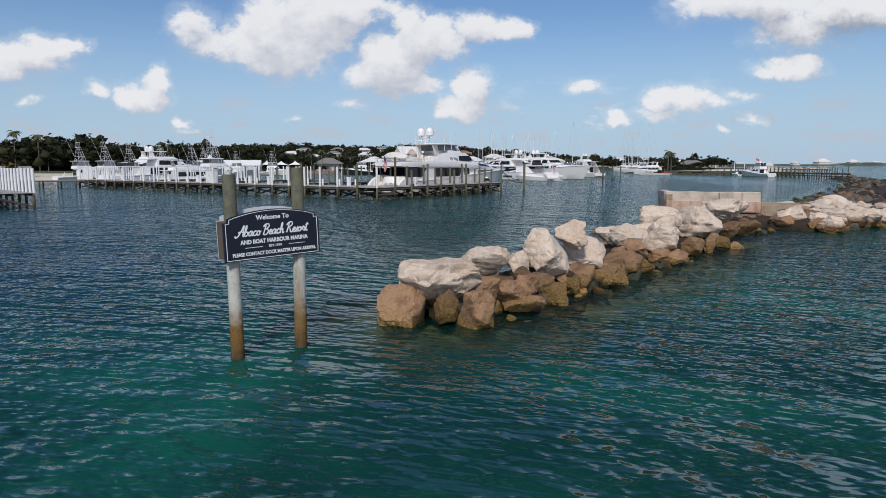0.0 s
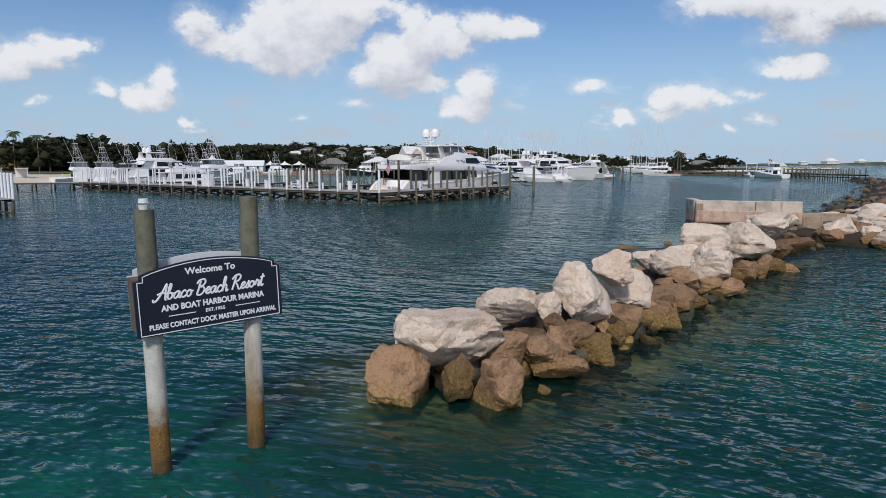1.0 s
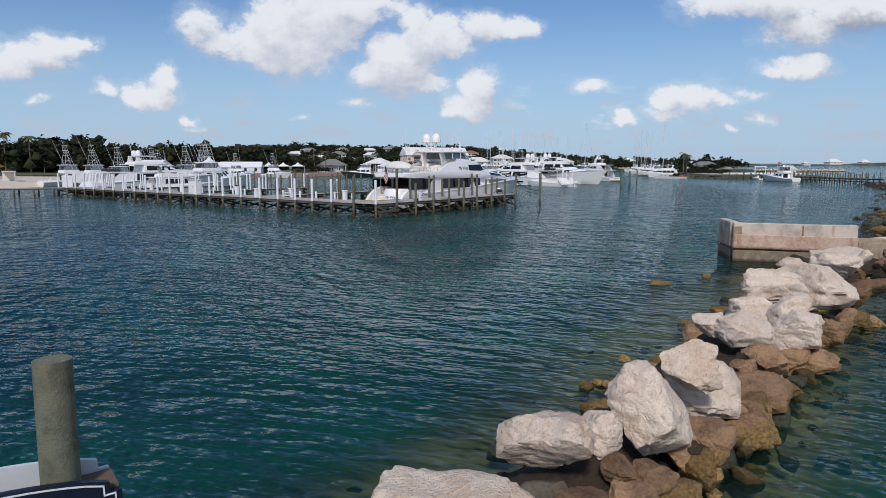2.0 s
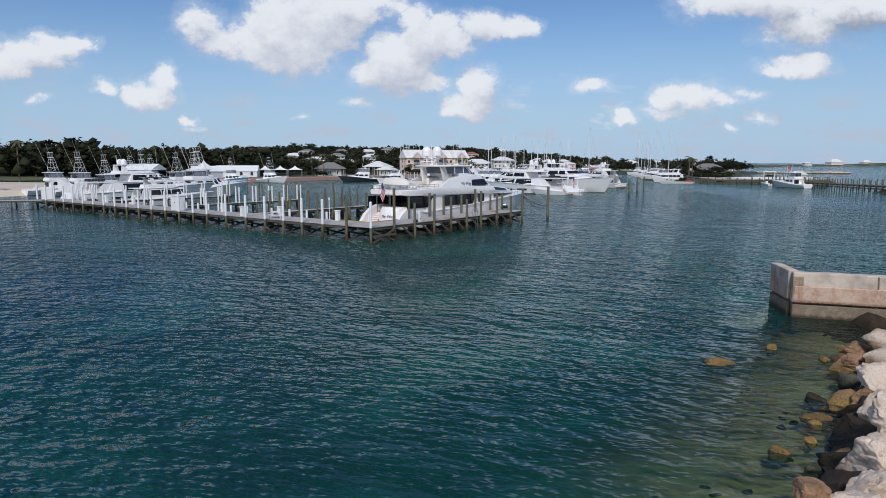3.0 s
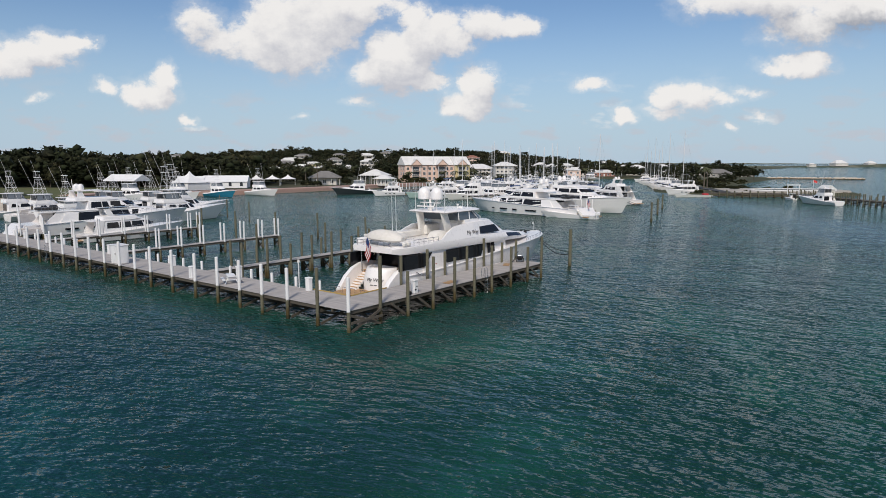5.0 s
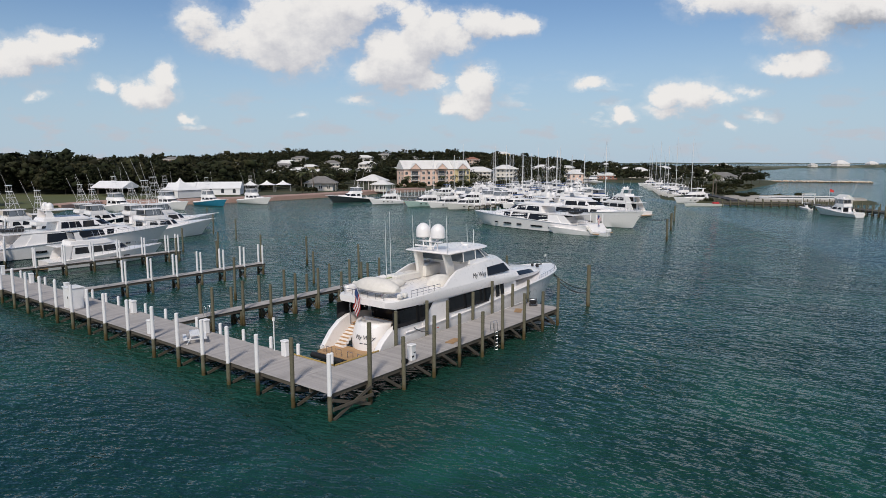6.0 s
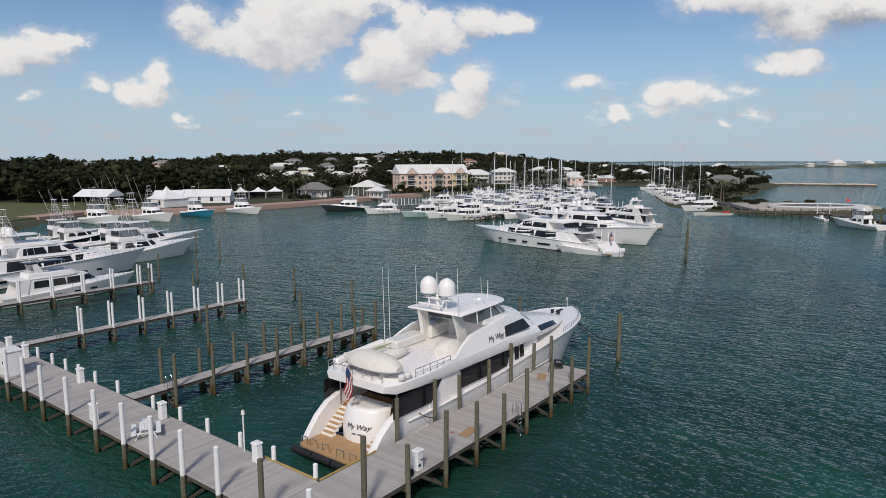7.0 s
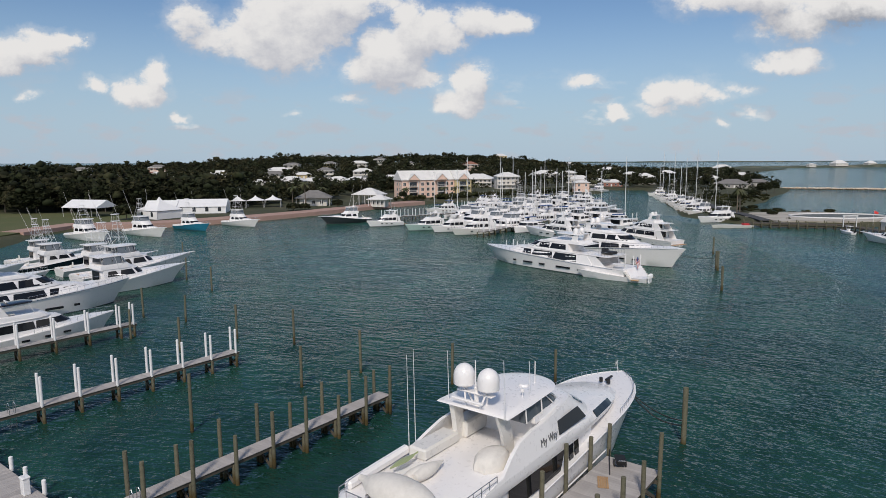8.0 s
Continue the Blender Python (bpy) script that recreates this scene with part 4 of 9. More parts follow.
def sign_text(text, size, x, z, shear=0.0, bold=0.0, wide=1.0, tilt=0.0):
    words(text, size, M_LETTER, sign, pose(x, -0.034, z, 90, 0, 0) @ pose(0, 0, 0, 0, 0, tilt) @ Matrix.Diagonal((wide, 1, 1, 1)), shear=shear, bold=bold, depth=0.004)


sign_text("Welcome To", 0.15, 0.0, 0.965, bold=0.004)
sign_text("AND BOAT HARBOUR MARINA", 0.135, 0.03, 0.415, bold=0.005, wide=0.88)
sign_text("EST.1955", 0.075, 0.03, 0.285, bold=0.002, wide=1.15)
sign_text("PLEASE CONTACT DOCK MASTER UPON ARRIVAL", 0.115, 0.03, 0.135, bold=0.004, wide=0.80)

# brush script line: strokes of each letter on an x-height of one
SCRIPT = {
    "a": (1.0, [(.75, .85), (.45, 1), (.1, .7), (.05, .25), (.3, 0), (.6, .3), (.78, .95), (.72, .3), (.85, 0), (1.05, .2)]),
    "b": (.95, [(-.05, .2), (.25, 1.2), (.4, 2), (.25, 2.2), (.12, 1.6), (.1, .3), (.35, 0), (.7, .3), (.65, .8), (.4, .9), (.75, .75), (1, .8)]),
    "c": (.8, [(.7, .8), (.45, 1), (.1, .65), (.1, .2), (.4, 0), (.7, .15), (.85, .35)]),
    "o": (.9, [(.55, .95), (.2, .85), (.05, .4), (.3, 0), (.65, .25), (.65, .75), (.4, .95), (.6, .75), (.95, .8)]),
    "e": (.75, [(.05, .35), (.4, .5), (.6, .8), (.4, 1), (.1, .65), (.1, .2), (.4, 0), (.75, .25)]),
    "h": (.95, [(0, .2), (.3, 1.3), (.38, 2.1), (.2, 2.1), (.1, 1.2), (.05, 0), (.15, .6), (.45, 1), (.62, .75), (.6, .1), (.75, 0), (.95, .25)]),
    "s": (.6, [(0, .1), (.35, .85), (.42, 1.05), (.5, .6), (.45, .1), (.2, 0), (.05, .15)]),
    "r": (.75, [(0, .2), (.2, .85), (.25, 1.1), (.35, .9), (.6, .9), (.55, .4), (.6, .05), (.85, .2)]),
    "t": (.7, [(0, .2), (.25, 1), (.38, 1.9), (.25, .5), (.4, 0), (.7, .25)], [(0, 1.35), (.7, 1.5)]),
    "A": (1.45, [(-.5, .25), (-.4, -.15), (.1, .1), (.7, 1.2), (1.15, 2.3), (1.15, 1.2), (1.2, .1), (1.4, 0)], [(0, .8), (.6, 1.05), (1.5, .75)]),
    "B": (1.35, [(.45, 2.1), (.3, 1.1), (.1, 0)], [(-.1, 1.7), (.3, 2.2), (.95, 2.25), (1.15, 1.8), (.85, 1.35), (.45, 1.2), (.95, 1.1), (1.15, .6), (.85, .1), (.4, -.05), (0, .15)]),
    "R": (1.45, [(.45, 2.1), (.3, 1.1), (.1, 0)], [(-.1, 1.6), (.3, 2.15), (.95, 2.25), (1.2, 1.85), (.9, 1.35), (.45, 1.15), (.8, .7), (1.05, .1), (1.3, 0), (1.5, .25)]),
}


def flowing(pts, n=5):
    """A smooth line through the points."""
    q = [Vector(p) for p in [pts[0]] + pts + [pts[-1]]]
    out = []
    for a, b, c, d in zip(q, q[1:], q[2:], q[3:]):
        for i in range(n):
            t = i / n
            out.append(0.5 * ((2 * b) + (c - a) * t + (2 * a - 5 * b + 4 * c - d) * t * t + (3 * b - a - 3 * c + d) * t ** 3))
    return out + [q[-1]]


def script_line(text, unit, x, z, rise=0.0, slant=0.22, pen=0.016):
    total = sum(0.55 if c == " " else SCRIPT[c][0] for c in text)
    at_x = -total / 2
    bm = bmesh.new()
    for c in text:
        if c == " ":
            at_x += 0.55
            continue
        for stroke in SCRIPT[c][1:]:
            line = flowing(stroke)
            pts = [(x + (at_x + p.x + slant * p.y) * unit, -0.036, z + (p.y + rise * (at_x + p.x)) * unit) for p in line]
            pipe(bm, pts, pen, 6)
        at_x += SCRIPT[c][0]
    for v in bm.verts:                                  # flat painted strokes
        v.co.y = -0.034 + (v.co.y + 0.036) * 0.3
    part("script_lettering", bm, M_LETTER, sign, "white flowing script lettering")


script_line("Abaco Beach Resort", 0.108, 0.0, 0.56)
bm = bmesh.new()
for x in (-0.5, 0.58):
    box(bm, x, -0.036, 0.285, 0.42, 0.008, 0.012)
part("rule_line", bm, M_LETTER, sign)
PA, PB = S0 + SDIR * 0.31, S0 + SDIR * 1.89
inv = sign.matrix_world.inverted()
for i, (p, h) in enumerate(((PA, 4.33), (PB, 4.48))):
    nrm = Vector((-SDIR.y, SDIR.x, 0))
    base = S0 + SDIR * ((p - S0).dot(SDIR)) + nrm * 0.225
    o = add_mesh("post", pile_mesh("post", -2.5, h, 0.155, M_SIGNPILE, 0.05 if i else -0.06, 16), sign, inv @ Matrix.Translation(base), "round timber post, white and rust stained near the water")
    if not i:
        bm = bmesh.new()
        rod(bm, (0, 0, h), (0, 0, h + 0.07), 0.07, 0.085, 12)
        rod(bm, (0, 0, h + 0.1), (0, 0, h + 0.17), 0.08, 0.07, 12)
        lamp = part("beacon", bm, M_WHITE2, sign, "small white marker light with a red ring")
        lamp.matrix_local = inv @ Matrix.Translation(base + Vector((-0.06, 0, 0)))
        bm = bmesh.new()
        rod(bm, (0, 0, h + 0.07), (0, 0, h + 0.1), 0.088, 0.088, 12)
        ring = part("red_ring", bm, surface("faded_red", (0.40, 0.10, 0.07), 0.6), sign)
        ring.matrix_local = lamp.matrix_local.copy()

# ---- boats ----
def sheer_z(f, za, zb):
    return za + (zb - za) * (0.2 * f + 0.8 * f * f * (3 - 2 * f))


def hull(bm, L, B, free_aft, free_bow, flare=0.75, draft=0.6, fine=2.2, overhang=0.08, z_lo=None, n=14):
    """A hull along +x from the transom at 0: sheer rising to the bow, flared topsides, closed by a deck."""
    rings = []
    for i in range(n + 1):
        f = i / n
        x = L * f
        bd = B / 2 * (0.90 + 0.10 * min(1, f * 3)) * (1 - max(0, (f - 0.42) / 0.58) ** fine) + 0.02
        bw = bd * (flare * (1 - 0.35 * f ** 3))
        zs = sheer_z(f, free_aft, free_bow)
        xw = x - overhang * L * max(0, (f - 0.55) / 0.45) ** 1.5
        rings.append([(x, -bd, zs), (x * 0.35 + xw * 0.65, -(bd * 0.38 + bw * 0.62), zs * 0.42), (xw, -bw, 0.02), (xw - 0.02 * L * f, -bw * 0.55, -draft * 0.7), (xw - 0.03 * L * f, 0, -draft),
                      (xw - 0.02 * L * f, bw * 0.55, -draft * 0.7), (xw, bw, 0.02), (x * 0.35 + xw * 0.65, (bd * 0.38 + bw * 0.62), zs * 0.42), (x, bd, zs)])
    return loft(bm, rings)


def sheer_at(f, L, B, free_aft, free_bow, fine=2.2):
    bd = B / 2 * (0.90 + 0.10 * min(1, f * 3)) * (1 - max(0, (f - 0.42) / 0.58) ** fine) + 0.02
    return L * f, bd, sheer_z(f, free_aft, free_bow)


def rail(bm, L, B, fa, fb, f0, f1, h=0.65, fine=2.2, n=9, inset=0.12, r=0.018):
    for sgn in (-1, 1):
        pts = []
        for i in range(n + 1):
            x, b, z = sheer_at(f0 + (f1 - f0) * i / n, L, B, fa, fb, fine)
            p = (x - 0.1, sgn * max(0.02, b - inset), z)
            pts.append((p[0], p[1], p[2] + h))
            rod(bm, p, pts[-1], r, n=5)
        pipe(bm, pts, r, 5)
    return bm


def stripe(bm, L, B, fa, fb, z, flare, overhang, fine=2.2, h=0.1, n=14):
    """The dark line just above the water."""
    for sgn in (-1, 1):
        a = []
        for i in range(n + 1):
            f = i / n
            bd = B / 2 * (0.90 + 0.10 * min(1, f * 3)) * (1 - max(0, (f - 0.42) / 0.58) ** fine) + 0.02
            bw = bd * (flare * (1 - 0.35 * f ** 3))
            xw = L * f - overhang * L * max(0, (f - 0.55) / 0.45) ** 1.5
            a.append((xw + 0.01, sgn * (bw + 0.02)))
        vs = [[bm.verts.new((x, y, zz)) for x, y in a] for zz in (0.0, z + h)]
        ws = [[bm.verts.new((x, y - sgn * 0.05, zz)) for x, y in a] for zz in (0.0, z + h)]
        for i in range(n):
            bm.faces.new((vs[0][i], vs[0][i + 1], vs[1][i + 1], vs[1][i]))
            bm.faces.new((vs[1][i], vs[1][i + 1], ws[1][i + 1], ws[1][i]))
    return bm


def ring_at(low, high, f):
    return [(xa + (xb - xa) * f, ya + (yb - ya) * f) for (xa, ya), (xb, yb) in zip(low, high)]


def shell(bm, low, high, z0, z1, round_off=0.16, crown=0.10):
    """A deckhouse with raked sides, a rounded roof edge and a cambered roof."""
    h = z1 - z0
    top = ring_at(low, high, 1.0)
    cx = sum(p[0] for p in top) / len(top)
    rings = [[(x, y, z0 + h * f) for x, y in ring_at(low, high, f)] for f in (0, 0.5, 1 - round_off / h)]
    for k, z in ((1 - 0.02, z1 - round_off * 0.35), (1 - 0.06, z1), (0.55, z1 + crown * 0.8), (0.15, z1 + crown)):
        rings.append([(cx + (x - cx) * k, y * k, z) for x, y in top])
    return loft(bm, rings)


def side_panes(bm, low, high, z0, z1, f0, f1, spans, slant=0.25, grow=0.02, sides=(-1, 1)):
    """Panes that follow the side of a deckhouse; each span is (aft end, fore end)."""
    def half(f, x):
        pts = sorted((px, abs(py)) for px, py in ring_at(low, high, f) if py > 0)
        for (xa, ya), (xb, yb) in zip(pts, pts[1:]):
            if xa <= x <= xb:
                return ya + (yb - ya) * (x - xa) / max(1e-6, xb - xa)
        return pts[0][1] if x < pts[0][0] else pts[-1][1]

    for sgn in sides:
        for xa, xb in spans:
            rows = []
            n = max(2, int((xb - xa) / 0.9))
            for i in range(n + 1):
                g = i / n
                ring = []
                for f, d in ((f0, grow), (f1, grow), (f1, -0.06), (f0, -0.06)):
                    k = 0 if f == f0 else 1
                    x = xa + (xb - xa) * g + slant * k * (0.4 if g < 0.5 else -1.0) * abs(2 * g - 1)
                    ring.append((x, sgn * (half(f, x) + d), z0 + (z1 - z0) * f))
                rows.append(ring)
            loft(bm, rows)
    return bm


def nose_panes(bm, low, high, z0, z1, f0, f1, groups=((3, 6), (6, 10), (10, 13)), grow=0.025):
    """Windscreen panes round the front of a deckhouse."""
    lo, hi = ring_at(low, high, f0), ring_at(low, high, f1)
    za, zb = z0 + (z1 - z0) * f0, z0 + (z1 - z0) * f1
    for a, b in groups:
        rows = []
        for i in range(a, b + 1):
            d = 0.012 if i == a else -0.012 if i == b else 0
            ring = []
            for (x, y), z, g in ((lo[i], za, grow), (hi[i], zb, grow), (hi[i], zb, -0.06), (lo[i], za, -0.06)):
                ring.append((x + g, y + d + (g if y > 0 else -g) * 0.5, z + g * 0.5))
            rows.append(ring)
        loft(bm, rows)
    return bm


def pane_set(t, name, label, material, low, high, z0, z1, f0, f1, spans, slant=0.25, grow=0.02):
    """Each side pane as a part of its own."""
    for span in spans:
        for sgn in (-1, 1):
            bm = bmesh.new()
            side_panes(bm, low, high, z0, z1, f0, f1, (span,), slant, grow, (sgn,))
            part(name, bm, material, t, label)


def screen_set(t, name, label, material, low, high, z0, z1, f0, f1, grow=0.025):
    for g in ((3, 6), (6, 10), (10, 13)):
        bm = bmesh.new()
        nose_panes(bm, low, high, z0, z1, f0, f1, (g,), grow)
        part(name, bm, material, t, label)


def tower(bm, x, w, z0, z1, r=0.025):
    """Tuna tower of bent tubes, with a belly ring and a small control platform."""
    top = 0.36

    def corner(sx, sy, f):
        k = 1 - f * (1 - top)
        return (x + sx * 1.0 * k - 0.25 * f, sy * w * k, z0 + (z1 - z0) * f)

    for sx in (-1, 1):
        for sy in (-1, 1):
            pipe(bm, [corner(sx, sy, f) for f in (0, 0.5, 1.0)], r, 5)
    for f in (0.34, 0.67, 0.86, 1.0):
        sq = [corner(sx, sy, f) for sx, sy in ((-1, -1), (1, -1), (1, 1), (-1, 1))]
        pipe(bm, sq + sq[:1], r * 0.85, 4)
    for sy in (-1, 1):
        rod(bm, corner(-1, sy, 0), corner(1, sy, 0.34), r * 0.7, n=4)
        rod(bm, corner(1, sy, 0.34), corner(-1, sy, 0.67), r * 0.7, n=4)
    return bm


def dome(bm, x, y, z, r, h):
    rings = []
    for f, k in ((0, .86), (.06, 1), (.45, 1), (.65, .93), (.82, .72), (.94, .4), (1, .05)):
        rings.append([(x + r * k * math.cos(i * math.tau / 14), y + r * k * math.sin(i * math.tau / 14), z + h * f) for i in range(14)])
    return loft(bm, rings)


def vinyl():
    if "clear_vinyl" in bpy.data.materials:
        return bpy.data.materials["clear_vinyl"]
    return surface("clear_vinyl", (0.20, 0.22, 0.24), 0.12, amount=0.2)


def sportfisher(L=17.0, label="white sportfishing boat with a tall tuna tower", tower_on=True, hullmat=None, m=Matrix(), group="marina boats", riggers=True, mask=False):
    B, fa, fb = L * 0.295, L * 0.062, L * 0.148
    t = thing("sportfishing_boat", label, "boat", m, group)
    bm = bmesh.new()
    hull(bm, L, B, fa, fb, 0.72, 0.7, 2.1, 0.13, n=18)
    part("hull", bm, hullmat or M_WHITE, t, smooth=True)
    bm = bmesh.new()
    stripe(bm, L, B, fa, fb, 0.02, 0.72, 0.13, 2.1, 0.10)
    part("boot_stripe", bm, M_BOOT, t)
    zd = sheer_z(0.5, fa, fb)
    bm = bmesh.new()                                                   # white deck, so that a coloured hull stops at the sheer
    rings = []
    for i in range(15):
        x, b_, z = sheer_at(i / 14 * 0.985, L, B, fa, fb, 2.1)
        b_ = max(0.04, b_ - 0.05)
        rings.append([(x, -b_, z - 0.06), (x, -b_, z + 0.05), (x, 0, z + 0.11 + 0.02 * L * (0.02 if i else 0)), (x, b_, z + 0.05), (x, b_, z - 0.06)])
    loft(bm, rings)
    part("deck", bm, M_WHITE, t, smooth=True)
    bm = bmesh.new()                                                   # low cabin trunk on the foredeck
    ztr = sheer_z(0.7, fa, fb)
    shell(bm, plan(L * .50, L * .70, B * .30, B * .20, L * .12), plan(L * .50, L * .68, B * .24, B * .14, L * .08), ztr - .5, ztr + .38, 0.15, 0.06)
    part("cabin_trunk", bm, M_WHITE, t, smooth=True)
    z0, z1 = fa + 0.1, zd + L * 0.083
    low, high = plan(L * .28, L * .56, B * .41, B * .34, L * .15), plan(L * .285, L * .49, B * .36, B * .28, L * .07)
    bm = bmesh.new()
    shell(bm, low, high, z0, z1, 0.2, 0.05)
    part("deckhouse", bm, M_WHITE, t, smooth=True)
    fw = 0.52
    pane_set(t, "side_window", "dark wedge-shaped side windows", M_GLASSD, low, high, z0, z1, fw, 0.86, ((L * .31, L * .40), (L * .41, L * .53)), 0.5)
    if not mask:
        screen_set(t, "windscreen", "dark raked windscreen", M_GLASSD, low, high, z0, z1, 0.56, 0.88)
    bm = bmesh.new()
    box(bm, L * .278, B * .1, z0 + (z1 - z0) * .48, 0.06, B * .42, (z1 - z0) * .72, .02)
    part("cockpit_door", bm, M_GLASSD, t)
    bm = bmesh.new()
    box(bm, L * .15, 0, fa + 0.10, L * .25, B * .70, 0.04)
    part("cockpit_deck", bm, M_TEAK, t)
    bm = bmesh.new()
    for sgn in (-1, 1):
        box(bm, L * .15, sgn * B * .395, fa + 0.2, L * .27, 0.28, 0.36, 0.06)
    box(bm, 0.16, 0, fa + 0.2, 0.3, B * .8, 0.36, 0.06)
    part("coaming", bm, M_WHITE, t)
    bm = bmesh.new()
    box(bm, L * .12, 0, fa + .55, .6, .6, .5, .1)
    box(bm, L * .135, 0, fa + 1.0, .12, .55, .7, .05)
    part("fighting_chair", bm, M_WHITE2, t)
    fl, fh = plan(L * .26, L * .47, B * .37, B * .31, L * .075), plan(L * .27, L * .45, B * .35, B * .28, L * .04)
    bm = bmesh.new()                                                   # flying bridge: a coaming open at the back
    shell(bm, fl, fh, z1 - .05, z1 + .80, 0.1, -0.25)
    part("flybridge", bm, M_WHITE, t, smooth=True)
    eh = plan(L * .275, L * .425, B * .31, B * .25, L * .03)
    bm = bmesh.new()
    side_panes(bm, fh, eh, z1 + .78, z1 + 2.0, 0.04, 0.97, ((L * .29, L * .36), (L * .363, L * .43)), 0.1, 0.0)
    nose_panes(bm, fh, eh, z1 + .78, z1 + 2.0, 0.04, 0.97, grow=0.0)
    part("enclosure", bm, vinyl(), t, "clear vinyl bridge enclosure")
    for sx in (L * .285, L * .44):
        for sy in (-1, 1):
            bm = bmesh.new()
            rod(bm, (sx, sy * B * .30, z1 + .75), (sx - .15, sy * B * .27, z1 + 2.02), 0.035, n=6)
            part("hardtop_post", bm, M_ALU, t)
    bm = bmesh.new()
    hp = plan(L * .25, L * .44, B * .33, B * .27, L * .045)
    shell(bm, hp, hp, z1 + 2.0, z1 + 2.14, 0.05, 0.06)
    part("hardtop", bm, M_WHITE, t, smooth=True)
    if tower_on:
        bm = bmesh.new()
        zt = z1 + 2.1 + L * .20
        tower(bm, L * .36, B * .27, z1 + 2.05, zt, 0.028)
        part("tower", bm, M_ALU, t, "white tube tuna tower")
        bm = bmesh.new()
        pl = plan(L * .31, L * .36, .62, .5, .25)
        shell(bm, pl, pl, zt - .05, zt + .05, .03, 0)
        shell(bm, pl, pl, zt + 1.25, zt + 1.33, .03, 0.03)
        for sy in (-1, 1):
            rod(bm, (L * .36, sy * .45, zt), (L * .355, sy * .42, zt + 1.3), .02, n=4)
            rod(bm, (L * .315, sy * .5, zt), (L * .32, sy * .45, zt + 1.3), .02, n=4)
        part("tower_top", bm, M_WHITE, t, smooth=True)
    else:
        bm = bmesh.new()
        dome(bm, L * .34, .5, z1 + 2.16, 0.32, 0.55)
        rod(bm, (L * .30, -.4, z1 + 2.1), (L * .29, -.4, z1 + 4.4), .02, .01, 4)
        part("radar", bm, M_WHITE, t, smooth=True)
    if riggers:
        for sgn in (-1, 1):
            bm = bmesh.new()
            a, e = Vector((L * .40, sgn * B * .38, z1 - .3)), Vector((L * .22, sgn * B * .62, z1 + L * .52))
            rod(bm, a, e, 0.035, 0.015, 5)
            for f in (.3, .6):
                c = a.lerp(e, f)
                rod(bm, c + Vector((-.25, 0, 0)), c + Vector((.25, 0, 0)), .012, n=4)
            part("outrigger", bm, M_ALU, t)
    bm = bmesh.new()
    rail(bm, L, B, fa, fb, 0.60, 0.985, 0.6, 2.1, r=0.016)
    part("bow_rail", bm, M_STEEL, t)
    bm = bmesh.new()
    box(bm, L * 1.0, 0, fb + .08, 1.3, .45, .09, .03)
    part("bow_pulpit", bm, M_WHITE, t)
    return t


